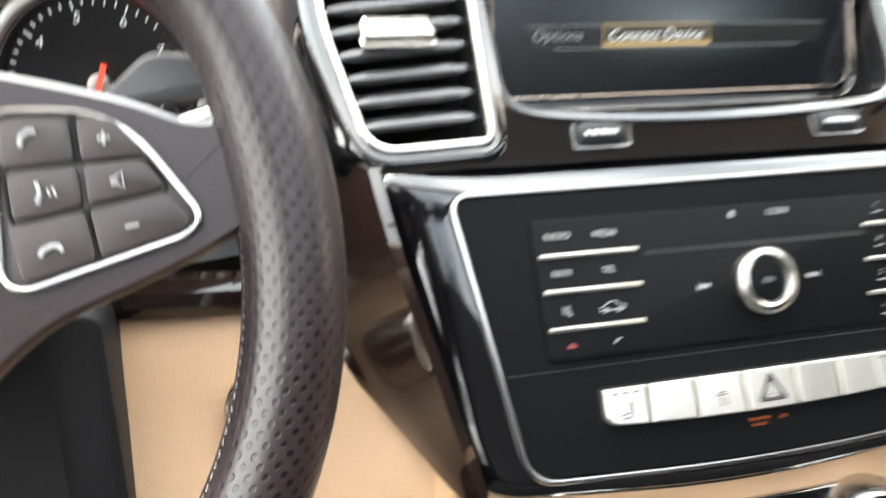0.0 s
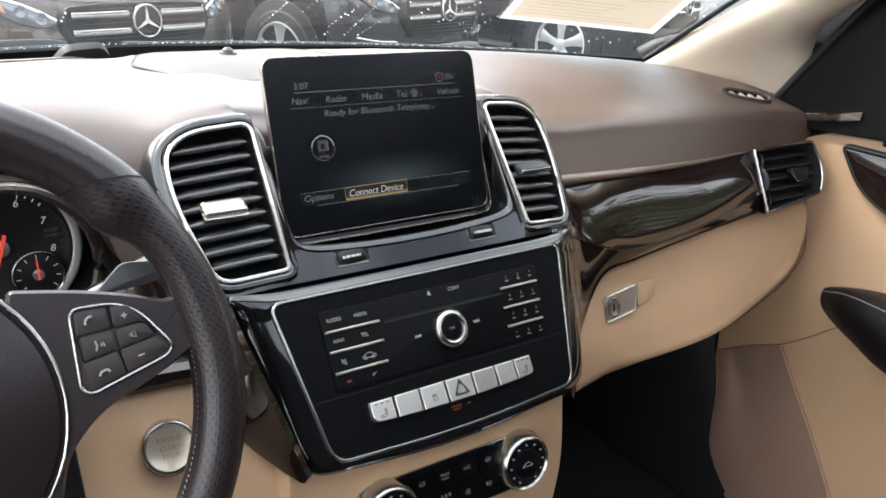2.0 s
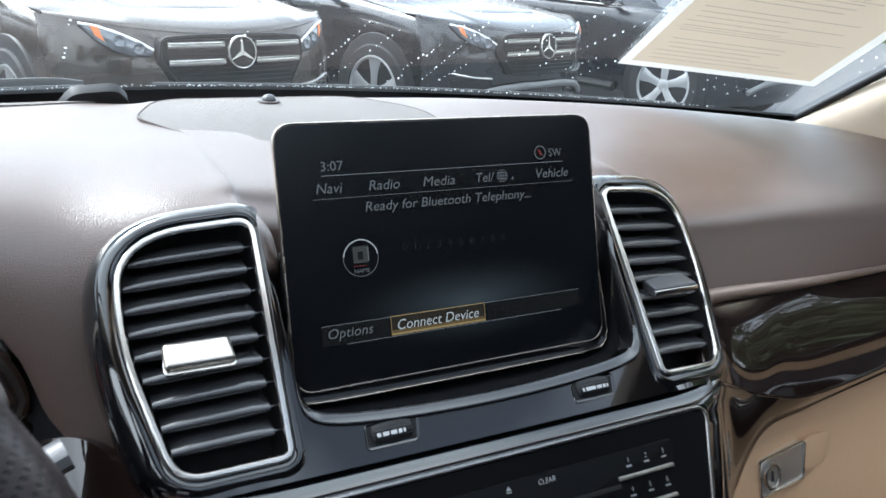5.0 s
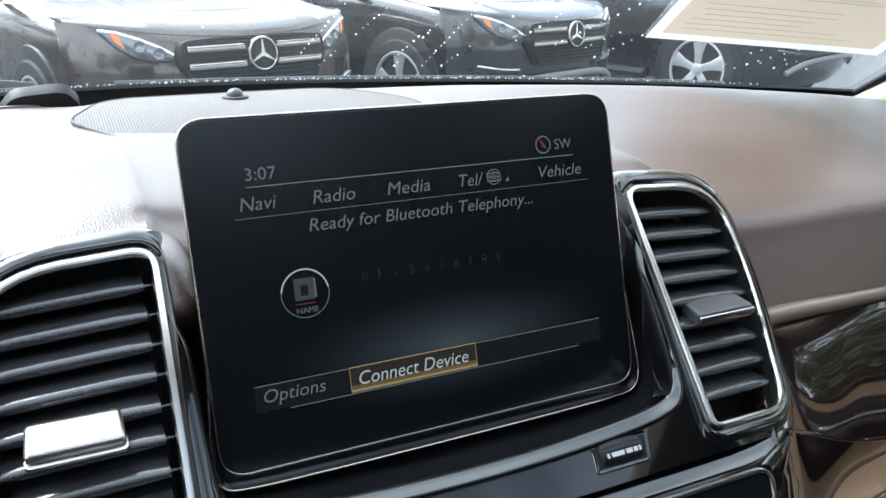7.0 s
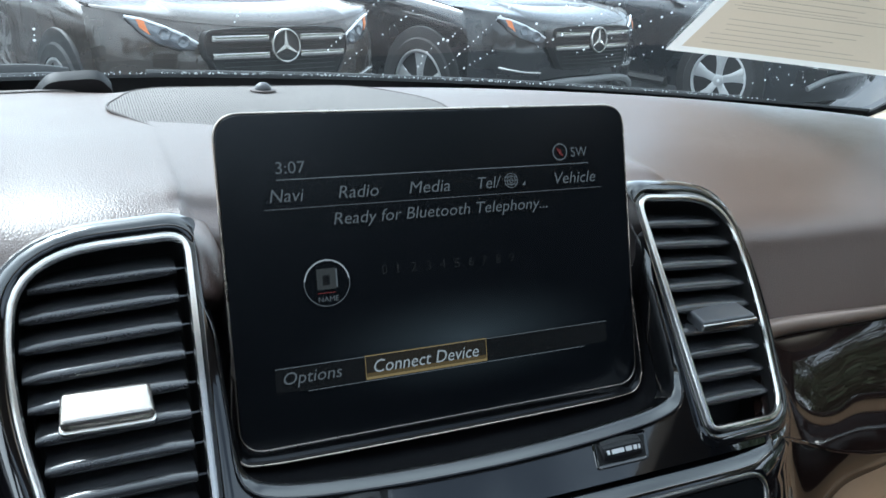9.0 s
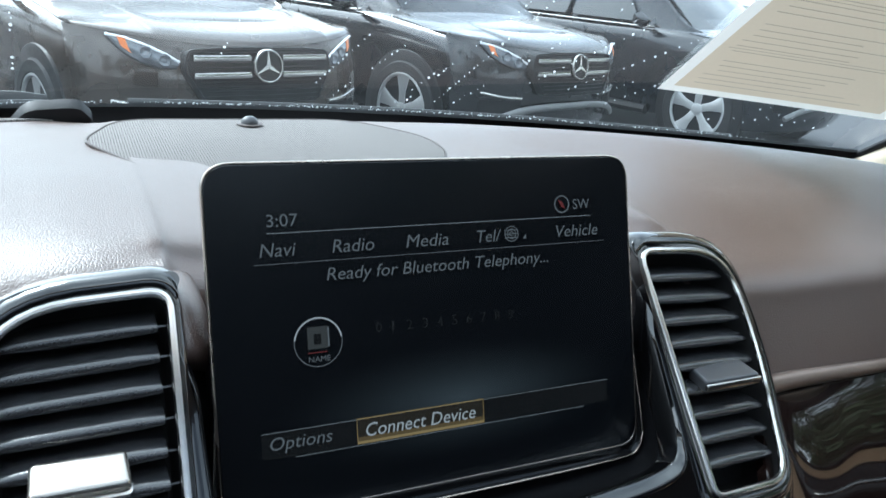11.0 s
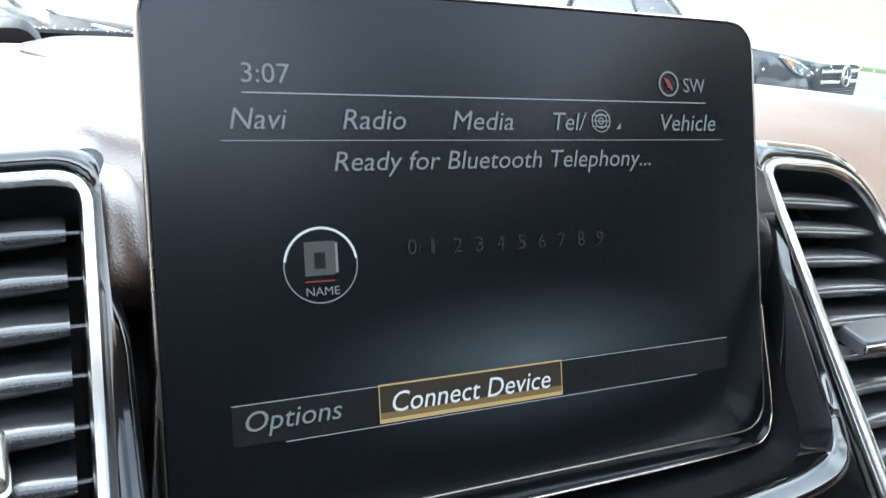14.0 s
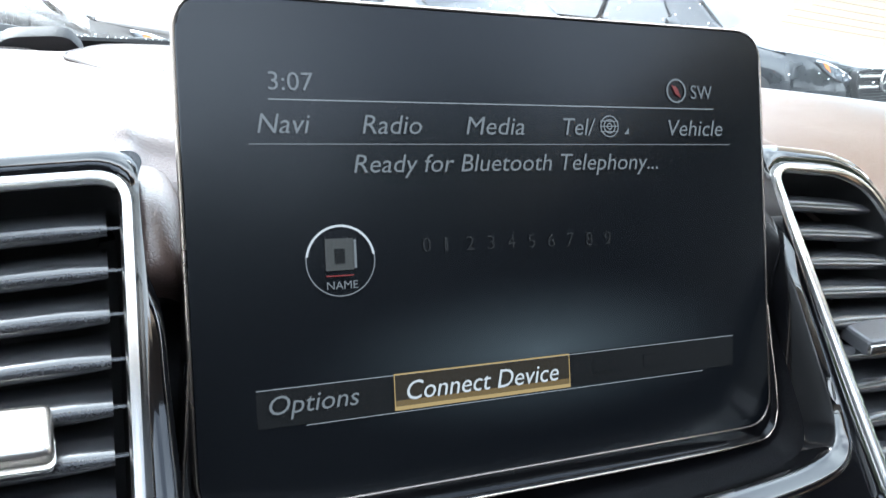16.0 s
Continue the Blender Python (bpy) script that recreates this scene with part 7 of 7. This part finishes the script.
        for px, pz in ((0.55, 0.812), (0.635, 0.85)):
            part("projector", sweep(circle(0.036, 20), [(0, -0.02), (0, 0.004), (-0.008, 0.006), (-0.016, 0.001), (-0.030, -0.002)], basis(on_nose(s * px, pz, 0.022), (1, s * 0.35, 0), (0, 0.3, 1))), M["lamp_glass"], lamp)
        part("fog_trim", tube(spline([on_nose(s * x, z, 0.012) for x, z in ((0.50, 0.560), (0.64, 0.568), (0.80, 0.595))], 10), 0.011, n=8), M["chrome"], c, "bright lower bumper strip")
        part("air_intake", skin([[on_nose(s * x, z, 0.006) for z in (0.44, 0.545)] for x in (0.50, 0.64, 0.80)], 8, 6, 0.004, (0, -6, 1)), M["black"], c, "black bumper intake")
        for y in (0.84, 3.72):
            fa = basis((s * 0.86, y, 0.37), (0, 1, 0), (0, 0, 1)) if s > 0 else basis((s * 0.86, y, 0.37), (0, -1, 0), (0, 0, 1))
            part("wheel_arch", slab(circle(0.445, 40), 0.0, 0.095, fa, 0.012), M["black"], c, "black wheel arch")
            wheel_parts(c, s * 0.935, y, s)
        part("sill", tube([(s * 0.92, y, 0.27) for y in (1.4, 2.3, 3.25)], 0.05, n=8), M["black"], c)
        for y in (2.35, 3.3):
            part("door_handle", tube([(s * 0.955, y, 0.93), (s * 0.975, y + 0.06, 0.935), (s * 0.975, y + 0.14, 0.935), (s * 0.955, y + 0.2, 0.93)], 0.012, n=8), M[body], c)
            part("door_gap", box(s * 0.948 - 0.004, y - 0.10, 0.35, s * 0.948 + 0.004, y - 0.095, 0.98), M["void"], c)
    fg = basis((0, -0.022, 0.79), X_AXIS, (0, 0.10, 1))

    def bow(x, y):
        return 0.20 * x * x
    GR = [p for a, b in zip(*(lambda q: (q, q[1:] + q[:1]))(rpoly([(-0.36, -0.20), (0.36, -0.20), (0.47, -0.02), (0.45, 0.085), (0.25, 0.098), (-0.25, 0.098), (-0.45, 0.085), (-0.47, -0.02)], 0.035, 5))) for p in (a, ((a[0] + b[0]) / 2, (a[1] + b[1]) / 2))]
    g = part("grille", sweep(GR, [(0, -0.05), (0, 0.016), (-0.012, 0.012)], fg, bend=bow), M["void"], c, "black grille")
    part("grille_edge", bead(GR, 0.014, 0.012, fg, 0.010, bend=bow), M["black"], g)
    for y in (-0.048, 0.045):
        for s in (-1, 1):
            xs = [0.10 + 0.03 * i for i in range(12)]
            bar = [(s * x, y - 0.017) for x in xs] + [(s * x, y + 0.019) for x in xs[::-1]]
            part("grille_bar", slab(bar, 0.008, 0.036, fg, 0.008, bend=bow), M["chrome"], g, "chrome grille bar")
    for i in range(11):
        y = -0.185 + 0.026 * i
        part("grille_mesh", tube([fg @ Vector((x, y, 0.016 - bow(x, y))) for x in (-0.36, -0.24, -0.12, 0, 0.12, 0.24, 0.36)], 0.003, n=4), M["black"], g)
    e = part("round_badge", bead(circle(0.088, 36), 0.016, 0.02, fg, 0.03), M["chrome"], c, "round chrome badge")
    part("badge_back", slab(circle(0.085, 36), 0.01, 0.034, fg), M["void"], e)
    for a in (90, 210, 330):
        part("badge_bar", slab([(0, -0.013), (0.082, -0.002), (0.082, 0.002), (0, 0.013)], 0.034, 0.044, fg @ pose(0, 0, 0, 0, 0, a)), M["chrome"], e)
    part("bumper_guard", tube(spline([on_nose(x, 0.50 - 0.11 * (abs(x) / 0.72) ** 4, 0.03) for x in (-0.72, -0.62, -0.5, -0.25, 0, 0.25, 0.5, 0.62, 0.72)], 40), 0.022, n=10, squash=1.2), M["guard"], c, "dull silver under-bumper guard")
    return c


def parked(c, x, y, turn=19):
    c.matrix_basis = Matrix.Translation((x, y, GZ)) @ pose(0, 0, 0, 0, 0, turn)
    return c


c1 = suv("car_brown", "dark brown estate car with chrome grille bars, parked facing")
parked(c1, 0.876, 4.344)
c2 = suv("car_black", "black estate car with chrome grille bars, parked facing")
parked(c2, 3.324, 4.845)
c3 = suv("car_blue", "blue-black estate car seen along its side, parked in the row")
parked(c3, 6.35, 4.99)
for i, (x, y) in enumerate(((-1.57, 3.84), (-4.0, 3.3))):
    copy_thing(c2, Matrix.Translation((x, y, GZ)) @ pose(0, 0, 0, 0, 0, 19))


def tree(x, y, h, seed):
    rg = random.Random(seed)
    t = empty_thing("tree", (x, y, GZ), "tall leafy tree out of direct view beside the car park", "tree", "trees beside the car park")
    bm = tube([(x, y, GZ), (x + 0.1, y, GZ + h * 0.3), (x - 0.1, y + 0.2, GZ + h * 0.6), (x, y, GZ + h * 0.9)], [0.3, 0.22, 0.14, 0.04], n=8)
    for i in range(9):
        a, z = rg.uniform(0, 6.28), h * rg.uniform(0.3, 0.75)
        L = h * rg.uniform(0.15, 0.28)
        tube([(x, y, GZ + z), (x + L * 0.5 * math.cos(a), y + L * 0.5 * math.sin(a), GZ + z + L * 0.4), (x + L * math.cos(a), y + L * math.sin(a), GZ + z + L * 0.7)], [0.1, 0.06, 0.02], n=6, bm=bm)
    part("trunk", bm, M["bark"], t)
    vs, fs = [], []
    clumps = [(rg.gauss(0, 0.2) * h, rg.gauss(0, 0.2) * h, h * rg.uniform(0.35, 1.0), h * rg.uniform(0.07, 0.14)) for _ in range(34)]
    for cx, cy, cz, r in clumps:
        for _ in range(150):
            p = Vector((rg.gauss(0, 1), rg.gauss(0, 1), rg.gauss(0, 0.8))) * r * 0.6 + Vector((x + cx, y + cy, GZ + cz))
            u = Vector((rg.gauss(0, 1), rg.gauss(0, 1), rg.gauss(0, 1))).normalized()
            w = u.orthogonal().normalized()
            q = rg.uniform(0.12, 0.26)
            k = len(vs)
            vs += [p + u * q, p + w * q * 0.6, p - u * q, p - w * q * 0.6]
            fs.append((k, k + 1, k + 2, k + 3))
    me = bpy.data.meshes.new("crown")
    me.from_pydata(vs, [], fs)
    me.materials.append(M["leaf"])
    cr = new("crown", me)
    cr.parent = t
    cr.matrix_parent_inverse = t.matrix_basis.inverted()


# the first five are added to the south, unseen, to darken bonnet reflections
for i, (x, y, h) in enumerate(((-19, -21, 11), (-12, -24, 10), (-5, -20, 11.5), (2, -23, 10), (8, -20, 11), (17, -7, 10), (20, 0, 10), (16, -13, 10.5), (22, -3, 11.5), (27, 6, 9), (15, -19, 10), (21, -10, 12), (14, -25, 11))):
    tree(x, y, h, 20 + i)
